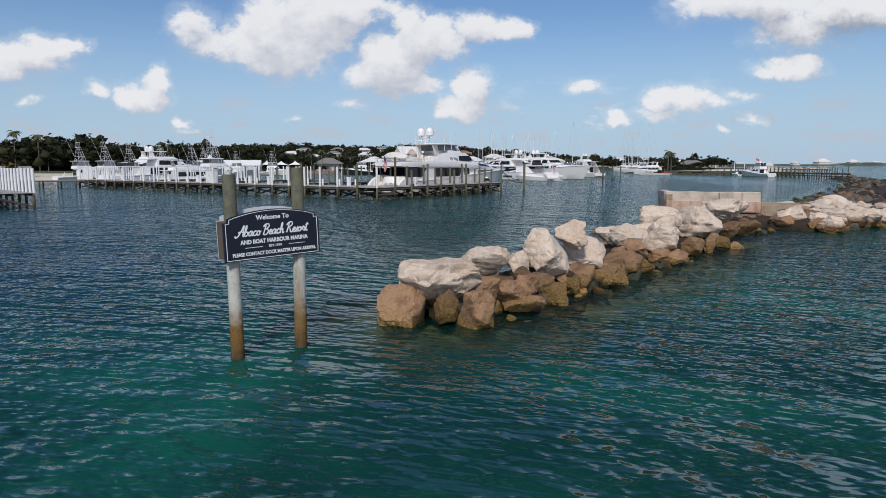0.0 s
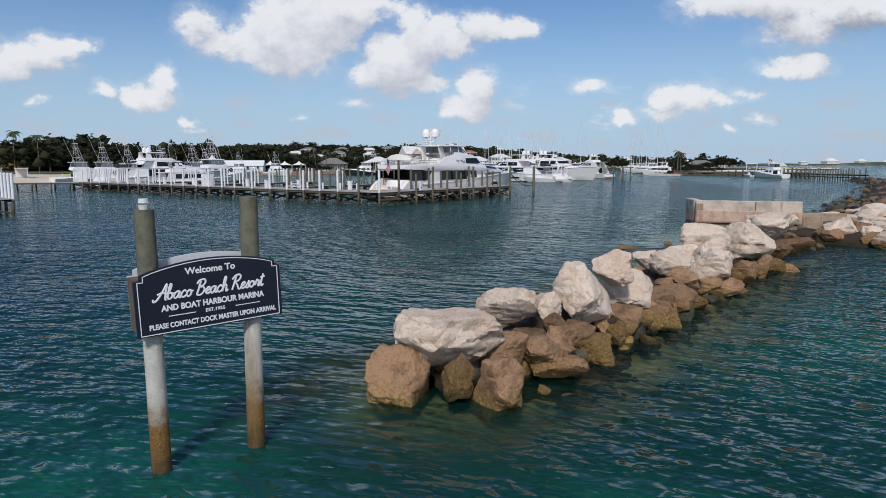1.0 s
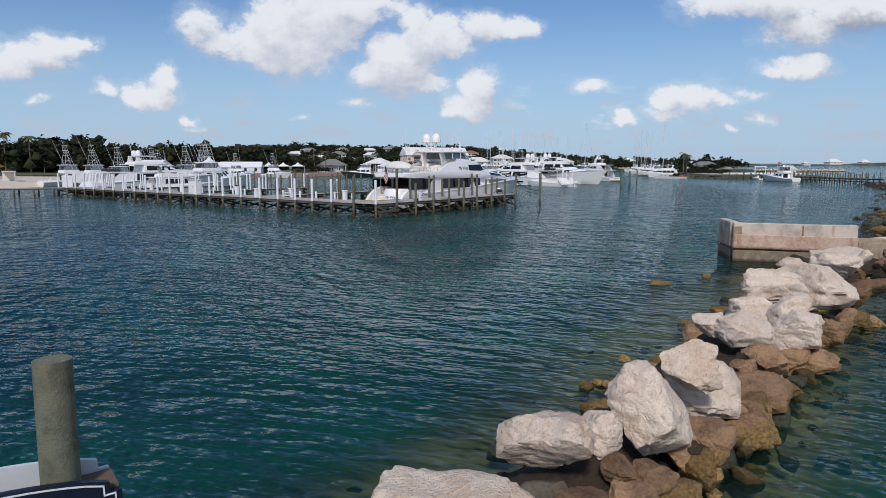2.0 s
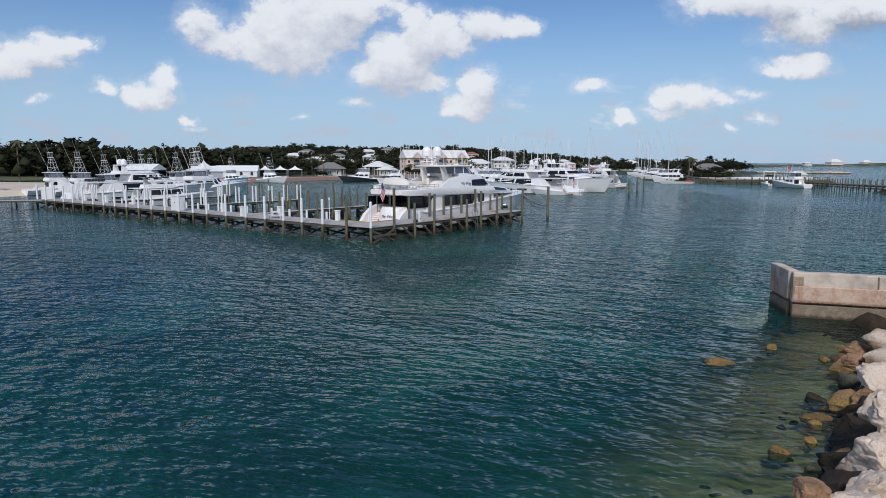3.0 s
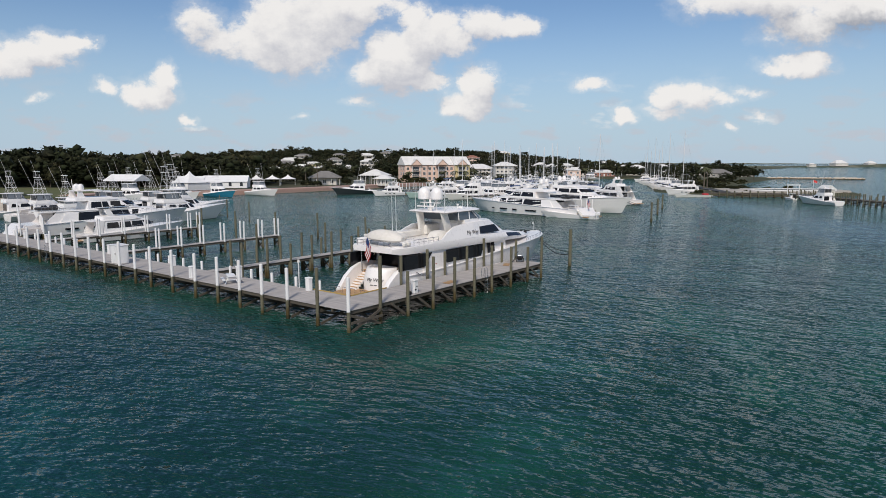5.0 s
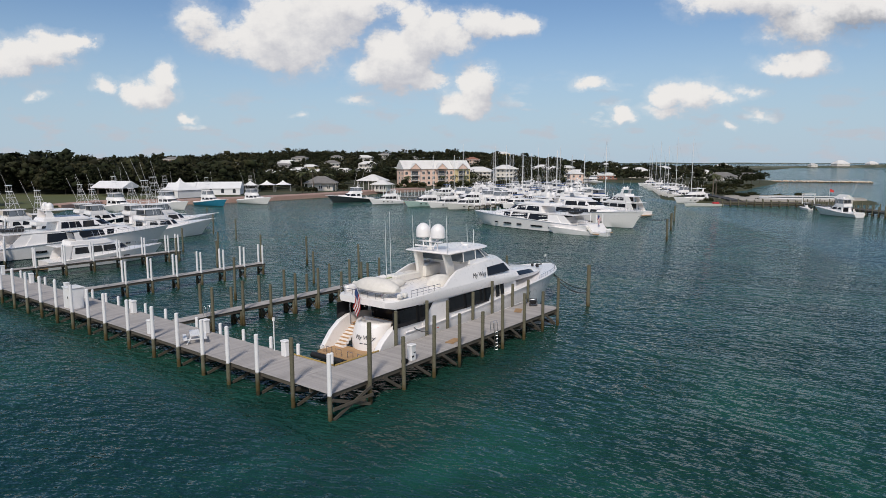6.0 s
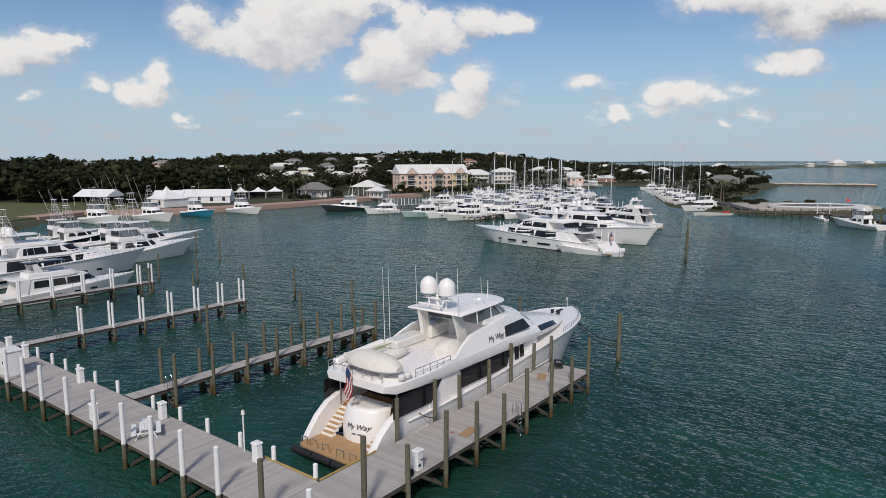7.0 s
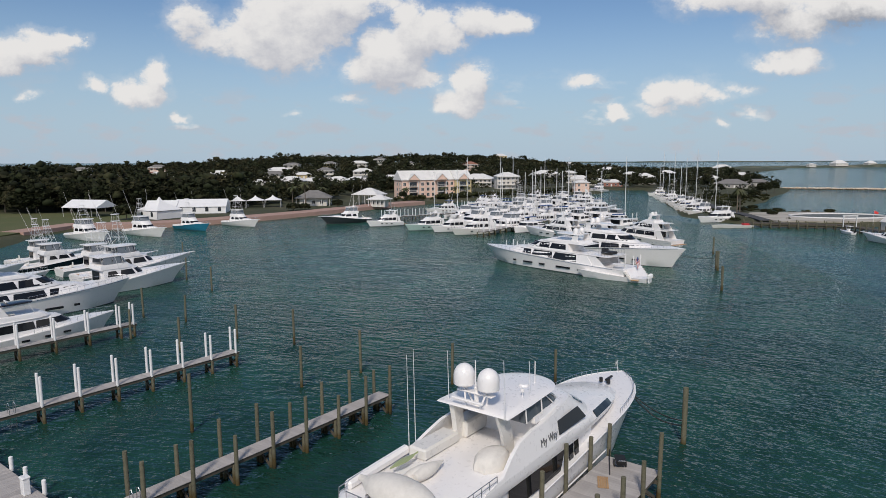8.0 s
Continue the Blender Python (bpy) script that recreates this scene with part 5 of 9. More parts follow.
def motoryacht(L=20.0, label="white flybridge motor yacht", m=Matrix(), hullmat=None, decks=2, domes=1, group="marina boats", canvas=None, open_aft=True):
    B, fa, fb = L * 0.215 + 0.8, 0.9 + L * 0.018, 1.35 + L * 0.05
    t = thing("motor_yacht", label, "boat", m, group)
    bm = bmesh.new()
    hull(bm, L, B, fa, fb, 0.84, 0.8, 2.3, 0.10, n=18)
    part("hull", bm, hullmat or M_WHITE, t, smooth=True)
    bm = bmesh.new()
    stripe(bm, L, B, fa, fb, 0.02, 0.84, 0.10, 2.3, 0.12)
    part("boot_stripe", bm, M_BOOT, t)
    bm = bmesh.new()
    rings = []
    for i in range(15):
        x, b_, z = sheer_at(i / 14 * 0.985, L, B, fa, fb, 2.3)
        b_ = max(0.04, b_ - 0.06)
        rings.append([(x, -b_, z - 0.06), (x, -b_, z + 0.04), (x, 0, z + 0.12), (x, b_, z + 0.04), (x, b_, z - 0.06)])
    loft(bm, rings)
    part("deck", bm, M_WHITE, t, smooth=True)
    for f in (.36, .5, .62):
        for sgn in (-1, 1):
            x, b_, z = sheer_at(f, L, B, fa, fb, 2.3)
            bm = bmesh.new()
            box(bm, x, sgn * (b_ * .935 + .03), z * .60, L * .05, .12, .26, .04)
            part("hull_port", bm, M_GLASSD, t)
    bm = bmesh.new()
    box(bm, -0.45, 0, 0.40, 1.1, B * .80, 0.12, 0.04)
    part("swim_platform", bm, M_TEAK, t)
    z, x0, x1, w = fa + 0.05, L * .18, L * .56, B * .415
    for dck in range(decks):
        h = (1.5 + L * .030) if dck == 0 else (1.2 + L * .016)
        nose = L * (.19 if dck == 0 else .12)
        low, high = plan(x0, x1, w, w * .84, nose), plan(x0 + .25, x1 - L * .055, w * .93, w * .68, nose * .55)
        bm = bmesh.new()
        shell(bm, low, high, z, z + h, 0.2, 0.08)
        part("saloon" if dck == 0 else "upper_house", bm, M_WHITE, t, smooth=True)
        third = (x1 - x0 - .6) / 3
        pane_set(t, "side_window", "dark tinted side window", M_GLASSD, low, high, z, z + h, 0.40 if dck == 0 else .30, 0.86, [(x0 + .5 + third * i, x0 + .45 + third * (i + 1)) for i in range(3)], 0.18)
        screen_set(t, "windscreen", "dark raked windscreen", M_GLASSD, low, high, z, z + h, .5 if dck == 0 else .36, .86)
        bm = bmesh.new()
        box(bm, x0 + .02, 0, z + h * .5, .08, w * 1.2, h * .78, .02)
        part("aft_door", bm, M_GLASSD, t)
        bm = bmesh.new()
        ov = plan(x0 - L * .11, x1 - L * .10, w * 1.0, w * .8, nose * .3)
        shell(bm, ov, ov, z + h, z + h + 0.13, 0.05, 0.02)
        part("deck_overhang", bm, M_WHITE, t, smooth=True)
        for sgn in (-1, 1):
            bm = bmesh.new()
            loft(bm, [[(x0 - L * .10, sgn * w * (.92 + d), z - .1), (x0 - L * .02, sgn * w * (.92 + d), z - .1), (x0 + L * .01, sgn * w * (.92 + d), z + h), (x0 - L * .05, sgn * w * (.92 + d), z + h)] for d in (0, .05)])
            part("wing", bm, M_WHITE, t)
        z += h + 0.13
        x0, x1, w = x0 + L * .04, x1 - L * .13, w * .86
    bm = bmesh.new()
    shell(bm, plan(x0 - L * .04, x1 + L * .06, w, w * .9, L * .07), plan(x0 - L * .03, x1 + L * .03, w * .97, w * .82, L * .035), z - .05, z + 0.62, 0.1, -0.2)
    part("flybridge", bm, M_WHITE, t, smooth=True)
    bm = bmesh.new()
    box(bm, x0 + (x1 - x0) * .3, 0, z + .68, (x1 - x0) * .5, w * 1.1, .12, .05)
    part("seat_cushion", bm, M_WHITE2, t)
    for sgn in (-1, 1):                                                 # raked arch that carries the top
        bm = bmesh.new()
        loft(bm, [[(x0 + .2, sgn * w * (.85 + d), z + .5), (x0 + 1.3, sgn * w * (.85 + d), z + .5), (x0 + .5, sgn * w * (.80 + d), z + 1.85), (x0 - .1, sgn * w * (.80 + d), z + 1.85)] for d in (0, .06)])
        part("radar_arch", bm, M_WHITE, t)
    for sy in (-1, 1):
        bm = bmesh.new()
        rod(bm, (x1 + .2, sy * w * .84, z + .6), (x1 - .3, sy * w * .78, z + 1.88), 0.04, n=6)
        part("hardtop_post", bm, M_ALU, t)
    bm = bmesh.new()
    hp = plan(x0 - .7, x1 - .2, w * .90, w * .76, L * .035)
    shell(bm, hp, hp, z + 1.85, z + 1.97, 0.05, 0.06)
    part("hardtop", bm, canvas or M_WHITE, t, smooth=True)
    for i in range(domes):
        bm = bmesh.new()
        dome(bm, x0 + 0.6, (i - (domes - 1) / 2) * 1.3, z + 2.0, 0.38, 0.75)
        part("satellite_dome", bm, M_WHITE, t, smooth=True)
    bm = bmesh.new()
    rod(bm, (x0 + .1, 0, z + 1.98), (x0 - .1, 0, z + 3.3), 0.05, 0.03, 6)
    box(bm, x0 + 1.5, 0, z + 2.22, 0.14, 1.3, 0.1)
    rod(bm, (x0 + 1.5, 0, z + 1.95), (x0 + 1.5, 0, z + 2.2), .1, n=6)
    part("radar_mast", bm, M_WHITE, t, smooth=True)
    for sgn in (-1, 1):
        bm = bmesh.new()
        rod(bm, (x0 + .6, sgn * w * .8, z + 1.9), (x0 + .1, sgn * w * .8, z + 4.8), 0.025, 0.012, 4)
        part("whip_antenna", bm, M_ALU, t)
    bm = bmesh.new()
    rail(bm, L, B, fa, fb, 0.42, 0.985, 0.65, 2.3, 12, r=0.016)
    part("bow_rail", bm, M_STEEL, t)
    return t


def catamaran(L=14.0, label="white power catamaran with a covered flybridge", m=Matrix(), group="marina boats", mast=0.0, cover=None):
    B, fa, fb = L * .52, 1.15, 1.75
    t = thing("catamaran", label, "catamaran", m, group)
    for sgn in (-1, 1):
        bm = bmesh.new()
        hull(bm, L, L * .16, fa, fb, 0.7, 0.5, 2.0, 0.03)
        for v in bm.verts:
            v.co.y += sgn * (B / 2 - L * .08)
        part("hull", bm, M_WHITE, t, smooth=True)
        bm = bmesh.new()
        stripe(bm, L, L * .16, fa, fb, 0.02, 0.7, 0.03, 2.0, 0.1)
        for v in bm.verts:
            v.co.y += sgn * (B / 2 - L * .08)
        part("boot_stripe", bm, M_BOOT, t)
        bm = bmesh.new()
        box(bm, L * .5, sgn * (B / 2 - .02), 1.0, L * .22, .08, .26, .03)
        part("hull_port", bm, M_GLASSD, t)
    bm = bmesh.new()
    box(bm, L * .40, 0, 1.02, L * .74, B * .80, .5, .08)
    part("bridge_deck", bm, M_WHITE, t)
    bm = bmesh.new()
    box(bm, L * .85, 0, 1.35, L * .17, B * .52, .04)
    part("trampoline", bm, M_BLACK, t)
    low, high = plan(L * .22, L * .56, B * .40, B * .34, L * .14), plan(L * .22, L * .52, B * .38, B * .30, L * .07)
    z0, z1 = 1.2, 3.0
    bm = bmesh.new()
    shell(bm, low, high, z0, z1, .15, .06)
    part("saloon", bm, M_WHITE, t, smooth=True)
    bm = bmesh.new()
    side_panes(bm, low, high, z0, z1, .42, .85, ((L * .24, L * .38), (L * .39, L * .56)), .2)
    nose_panes(bm, low, high, z0, z1, .44, .86)
    part("window_band", bm, M_GLASSD, t, "dark wraparound saloon windows")
    bm = bmesh.new()
    box(bm, L * .215, 0, 2.0, .08, B * .5, 1.5, .02)
    part("aft_door", bm, M_GLASSD, t)
    bm = bmesh.new()
    ov = plan(L * .06, L * .48, B * .39, B * .30, L * .05)
    shell(bm, ov, ov, z1, z1 + .12, .05, .03)
    part("deck_overhang", bm, M_WHITE, t, smooth=True)
    if mast:
        bm = bmesh.new()
        rod(bm, (L * .52, 0, z1), (L * .515, 0, mast), .12, .08, 8)
        rod(bm, (L * .517, -1.1, mast * .6), (L * .517, 1.1, mast * .6), .04, n=6)
        part("mast", bm, M_ALU, t)
        bm = bmesh.new()
        rod(bm, (L * .50, 0, z1 + 1.3), (L * .12, 0, z1 + 1.5), .22, .15, 8)
        part("sail_cover", bm, cover or M_BLUE, t, "furled sail in its cover")
        bm = bmesh.new()
        for p in ((L * .97, 0, 1.5), (L * .42, B * .46, 1.4), (L * .42, -B * .46, 1.4)):
            rod(bm, p, (L * .515, 0, mast - .3), .014, n=4)
        part("stay", bm, M_STEEL, t)
        return t
    fl, fh = plan(L * .16, L * .44, B * .31, B * .27, L * .06), plan(L * .17, L * .41, B * .30, B * .24, L * .03)
    bm = bmesh.new()
    shell(bm, fl, fh, z1 + .1, z1 + .75, .1, -.2)
    part("flybridge", bm, M_WHITE, t, smooth=True)
    bm = bmesh.new()
    eh = plan(L * .18, L * .39, B * .28, B * .22, L * .02)
    side_panes(bm, fh, eh, z1 + .75, z1 + 2.0, .03, .98, ((L * .20, L * .29), (L * .295, L * .40)), .1, 0)
    nose_panes(bm, fh, eh, z1 + .75, z1 + 2.0, .03, .98, grow=0)
    part("enclosure", bm, vinyl(), t, "clear vinyl bridge enclosure")
    for sx in (L * .17, L * .40):
        for sy in (-1, 1):
            bm = bmesh.new()
            rod(bm, (sx, sy * B * .28, z1 + .7), (sx, sy * B * .26, z1 + 2.02), .035, n=6)
            part("hardtop_post", bm, M_ALU, t)
    bm = bmesh.new()
    hp = plan(L * .13, L * .40, B * .31, B * .26, L * .04)
    shell(bm, hp, hp, z1 + 2.0, z1 + 2.13, .05, .05)
    part("hardtop", bm, M_WHITE, t, smooth=True)
    bm = bmesh.new()
    rod(bm, (L * .2, .5, z1 + 2.1), (L * .19, .5, z1 + 4.2), .025, .012, 4)
    dome(bm, L * .25, 0, z1 + 2.15, .3, .5)
    part("radar", bm, M_WHITE, t, smooth=True)
    return t


def sailboat(L=13.0, label="white sailing boat with a tall bare mast", m=Matrix(), hullmat=None, mast=17.0, cover=None, group="marina sailboats"):
    B, fa, fb = L * .29, 1.0, 1.4
    t = thing("sailboat", label, "sailboat", m, group)
    bm = bmesh.new()
    hull(bm, L, B, fa, fb, 0.72, 0.6, 1.7, 0.13)
    part("hull", bm, hullmat or M_WHITE, t, smooth=True)
    bm = bmesh.new()
    low, high = plan(L * .30, L * .62, B * .30, B * .2, L * .08), plan(L * .31, L * .60, B * .26, B * .17, L * .05)
    house_block(bm, low, high, fa, fa + 0.65)
    part("coachroof", bm, M_WHITE, t, smooth=True)
    bm = bmesh.new()
    house_block(bm, low, high, fa, fa + 0.65, .35, .75, .02)
    part("window_band", bm, M_GLASSD, t)
    bm = bmesh.new()
    rod(bm, (L * .56, 0, fa), (L * .555, 0, mast), 0.11, 0.08, 8)
    for z in (mast * .45, mast * .72):
        rod(bm, (L * .556, -1.0, z), (L * .556, 1.0, z), 0.04, n=6)
    part("mast", bm, M_ALU, t)
    bm = bmesh.new()
    rod(bm, (L * .54, 0, fa + 1.5), (L * .18, 0, fa + 1.6), 0.08, n=8)
    part("boom", bm, M_ALU, t)
    bm = bmesh.new()
    rod(bm, (L * .53, 0, fa + 1.75), (L * .2, 0, fa + 1.72), 0.2, 0.12, 8)
    part("sail_cover", bm, cover or M_BLUE, t, "furled sail in its cover")
    bm = bmesh.new()
    for p in ((L * .98, 0, fb), (0.1, 0, fa), (L * .53, B * .45, fa), (L * .53, -B * .45, fa)):
        rod(bm, p, (L * .555, 0, mast - .2), 0.012, n=4)
    part("stay", bm, M_STEEL, t)
    return t

# ---- land ----
SHORE = [(-2600, 40), (-420, 52), (-170, 66), (-112, 80), (-106, 100), (-112, 132), (-122, 168), (-118, 186), (-98, 192), (-86, 199), (-67, 216), (-50, 238), (-34, 262),
         (-22, 282), (14, 322), (60, 352), (104, 392), (118, 436), (146, 434), (136, 392), (124, 335), (110, 290), (101, 252)]
SHORE += [(93, 226), (97, 203), (104, 193), (118, 186), (136, 184), (160, 192), (168, 206), (160, 223), (146, 232), (133, 240), (131, 250), (138, 272), (152, 290), (165, 305),
          (190, 347), (218, 385), (248, 432), (300, 647), (430, 900), (735, 1316), (300, 1420), (-200, 1250), (-900, 980), (-2600, 900)]


def inside(x, y, poly):
    c = False
    for (ax, ay), (bx, by) in zip(poly, poly[1:] + poly[:1]):
        if (ay > y) != (by > y) and x < (bx - ax) * (y - ay) / (by - ay) + ax:
            c = not c
    return c


def shore_dist(x, y):
    d = min(seg_dist(x, y, a, b) for a, b in zip(SHORE, SHORE[1:] + SHORE[:1]))
    return d if inside(x, y, SHORE) else -d


def ground_z(x, y, d=None):
    d = shore_dist(x, y) if d is None else d
    z = 1.35 * smooth(d, -1.0, 4.0) - 1.6 * smooth(-d, -1.0, 9.0)
    hill = smooth(d, 70, 330) * (10.0 + 7.5 * math.exp(-((x + 40) / 330) ** 2) + 2.0 * noise.noise(Vector((x / 130, y / 130, 3))))
    hill *= (1.0 - 0.45 * smooth(x, 150, 420)) * (1.0 - 0.5 * smooth(-x, 90, 330))
    return z + hill


M_LAND = surface("rough_grass_and_scrub", (0.045, 0.05, 0.02), 0.95, spots=(0.12, 0.10, 0.06), amount=0.45, scale=0.05, bump=0.15, bump_scale=0.9)
M_LAWN = surface("mown_lawn", (0.085, 0.098, 0.03), 0.95, spots=(0.13, 0.115, 0.05), amount=0.6, scale=0.06, bump=0.05, bump_scale=2.0)
M_SAND = surface("pale_sand", (0.62, 0.53, 0.42), 0.95, spots=(0.45, 0.38, 0.29), amount=0.5, scale=0.12, bump=0.04, bump_scale=1.5)
M_PAVER = surface("pinkish_pavers", (0.42, 0.27, 0.22), 0.9, spots=(0.33, 0.22, 0.18), amount=0.5, scale=0.5, bump=0.01, bump_scale=5)
M_QUAY2 = surface("sandy_concrete", (0.44, 0.40, 0.35), 0.95, spots=(0.24, 0.22, 0.17), amount=0.8, scale=0.12, bump=0.03, bump_scale=1.5)
M_ROAD = surface("asphalt", (0.06, 0.06, 0.062), 0.9, amount=0.4, scale=0.3)


def build_land():
    xs = [-2600, -1800, -1200, -900] + list(range(-700, -200, 12)) + list(range(-200, 320, 5)) + list(range(320, 780, 14))
    ys = [20] + list(range(44, 480, 5)) + list(range(480, 900, 12)) + list(range(900, 1460, 28))
    grid = np.full((len(ys), len(xs)), -1, int)
    verts, faces = [], []
    for j, y in enumerate(ys):
        for i, x in enumerate(xs):
            d = shore_dist(x, y)
            if d > -14 or abs(x) > 700 or y > 900:
                grid[j, i] = len(verts)
                verts.append((x, y, ground_z(x, y, d)))
    for j in range(len(ys) - 1):
        for i in range(len(xs) - 1):
            q = (grid[j, i], grid[j, i + 1], grid[j + 1, i + 1], grid[j + 1, i])
            if min(q) >= 0:
                faces.append([int(a) for a in q])
    me = bpy.data.meshes.new("ground")
    me.from_pydata(verts, [], faces)
    me.materials.append(M_LAND)
    me.polygons.foreach_set("use_smooth", [True] * len(me.polygons))
    tagged(new("ground", me), "low wooded coast rising gently behind the harbour", "ground", kind="structure")


build_land()


def flat_patch(name, outline, z, material, label, category, thick=0.25):
    bm = bmesh.new()
    prism(bm, outline, z - thick, z)
    return solid(name, bm, material, label, category, kind="structure")


BEACH = [(-180, 62), (-112, 78), (-104, 100), (-109, 128), (-124, 150), (-150, 160), (-240, 150), (-300, 90)]
bm = bmesh.new()
rings = []
for k_, z in ((1.10, -0.6), (1.06, 0.05), (1.0, 1.05), (0.9, 1.55), (0.2, 1.6)):
    rings.append([(-160 + (x + 160) * k_, 112 + (y - 112) * k_, z) for x, y in BEACH])
loft(bm, rings)
solid("beach", bm, M_SAND, "pale sandy beach by the pier", "beach", kind="structure", smooth=True)
flat_patch("lawn", [(-125, 152), (-123, 186), (-104, 200), (-118, 226), (-150, 236), (-260, 232), (-260, 172), (-150, 162)], 1.52, M_LAWN, "mown green lawn behind the promenade", "lawn", 0.5)
flat_patch("promenade", [(-123, 166), (-119.5, 185), (-98.5, 190.5), (-86.5, 197.5), (-67.5, 214.5), (-50.5, 236.5), (-34.5, 260.5), (-22, 281), (-8, 297),
                         (-14, 304), (-30, 288), (-42, 268), (-57, 244), (-74, 223), (-92, 206), (-102, 199), (-126, 193), (-131, 168)], 1.62, M_PAVER, "pink paved waterfront promenade with a quay edge", "promenade", 2.6)
flat_patch("plaza", [(112, 190), (134, 187), (158, 195), (164, 206), (157, 218), (140, 226), (118, 224), (108, 207)], 1.62, M_QUAY2, "pale sandy point at the harbour mouth", "plaza", 0.5)
flat_patch("road", [(106, 192), (110, 192), (114, 215), (118, 250), (128, 290), (137, 335), (133, 335), (124, 291), (114, 251), (110, 215)], 1.70, M_ROAD, "narrow asphalt road along the point", "road", 0.3)

# low white rim of the oval basin on the point
bm = bmesh.new()
ring = []
for i in range(41):
    a = math.tau * i / 40
    ring.append((141 + 17 * math.cos(a), 206 + 9.5 * math.sin(a)))
for (ax, ay), (bx, by) in zip(ring, ring[1:]):
    d = Vector((bx - ax, by - ay, 0))
    box(bm, (ax + bx) / 2, (ay + by) / 2, 1.80, d.length + .1, 0.35, 0.36, turn=Matrix.Rotation(math.atan2(d.y, d.x), 4, "Z"))
solid("low_wall", bm, M_WPOST, "low white curved wall round the paved basin", "wall")
bm = bmesh.new()
prism(bm, [(141 + 16.5 * math.cos(math.tau * i / 40), 206 + 9 * math.sin(math.tau * i / 40)) for i in range(40)], 1.5, 1.66)
solid("basin_floor", bm, surface("grey_green_paving", (0.13, 0.14, 0.13), 0.7, amount=0.5, scale=0.2), "grey paved floor inside the low wall", "paving")

# ---- far shores ----
M_FARLAND = surface("far_island_scrub", (0.06, 0.075, 0.045), 0.95, spots=(0.34, 0.30, 0.20), amount=0.6, scale=0.02, bump=0.5, bump_scale=0.2)


def far_island(x0, x1, y0, y1, h, seed, label):
    bm = bmesh.new()
    n = 60
    rings = []
    for i in range(n + 1):
        f = i / n
        x = x0 + (x1 - x0) * f
        k = min(1, f * 5, (1 - f) * 5) ** 0.6
        hh = h * k * (0.65 + 0.6 * noise.noise(Vector((f * 14, seed, 0))))
        y = y0 + (y1 - y0) * f
        rings.append([(x, y - 35 * k, -0.5), (x, y - 22 * k, hh * .45), (x, y, hh), (x, y + 60, hh * 0.9), (x, y + 90, -0.5)])
    loft(bm, rings, close=False)
    return solid("far_island", bm, M_FARLAND, label, "island", kind="backdrop")


far_island(800, 2300, 1470, 1750, 9, 1.0, "low scrubby island across the channel")
far_island(430, 1250, 1290, 1800, 4, 4.0, "low far shore across the channel")
far_island(-700, 2600, 3600, 3900, 7, 7.0, "hazy far cay on the horizon")

# rock groyne off the point
bm = bmesh.new()
for i in range(340):
    f = random.random() ** 0.8
    x, y = 225 + 84 * f, 462 - 40 * f
    r = random.uniform(0.35, 1.25) * (0.7 + 0.5 * f)
    m = pose(x + random.uniform(-2, 2), y + random.uniform(-3.5, 3.5), 0.25 + random.uniform(-.3, .5), random.uniform(0, 60), random.uniform(0, 60), random.uniform(0, 180)) @ Matrix.Diagonal((r, r * .8, r * .7, 1))
    bmesh.ops.create_icosphere(bm, subdivisions=1, radius=1, matrix=m)
for v in bm.verts:
    v.co += noise.noise_vector(v.co * 0.8) * 0.4
solid("rock_groyne", bm, M_ROCK, "low groyne of pale rocks off the point", "groyne", kind="stuff")

# ---- woods ----
M_LEAF = surface("dark_foliage", (0.018, 0.023, 0.009), 0.85, spots=(0.055, 0.046, 0.022), amount=0.75, scale=0.07, isl=1.1, bump=0.25, bump_scale=1.6, spec=0.2)
M_LEAFY = surface("yellowing_foliage", (0.16, 0.12, 0.02), 0.8, amount=0.5, scale=0.4, isl=0.6)
M_SHRUB = surface("shore_shrub", (0.028, 0.033, 0.011), 0.85, spots=(0.07, 0.06, 0.022), amount=0.6, scale=0.12, isl=0.9, bump=0.2, bump_scale=2.0, spec=0.2)
M_PALM = surface("palm_frond", (0.065, 0.075, 0.028), 0.7, spots=(0.14, 0.11, 0.05), amount=0.5, scale=0.5, isl=0.5)
M_TRUNK = surface("grey_bark", (0.16, 0.13, 0.10), 0.9, amount=0.5, scale=2, bump=0.02)


def clump(seed, sub):
    rnd = random.Random(seed)
    bm = bmesh.new()
    bmesh.ops.create_icosphere(bm, subdivisions=sub, radius=1)
    v = np.array([(p.co * rnd.uniform(0.45, 1.4))[:] for p in bm.verts])
    f = np.array([[q.index for q in p.verts] for p in bm.faces])
    bm.free()
    return v, f


def spray(seed, n=20):
    """A loose spray of leafy tufts: n small triangles turned every way inside a ball."""
    rnd = np.random.RandomState(seed)
    c = rnd.normal(size=(n, 3))
    c *= (rnd.uniform(0.25, 1.0, n) / np.linalg.norm(c, axis=1))[:, None]
    v = np.repeat(c, 3, axis=0) + rnd.normal(size=(n * 3, 3)) * 0.34
    return v, np.arange(n * 3).reshape(n, 3)


SOLID = [clump(50 + i, 1) for i in range(6)]
COARSE = [spray(80 + i) for i in range(9)]
CLEAR = []                                     # open ground: x, y, radius


def open_ground(x, y):
    return any((x - cx) ** 2 + (y - cy) ** 2 < r * r for cx, cy, r in CLEAR)


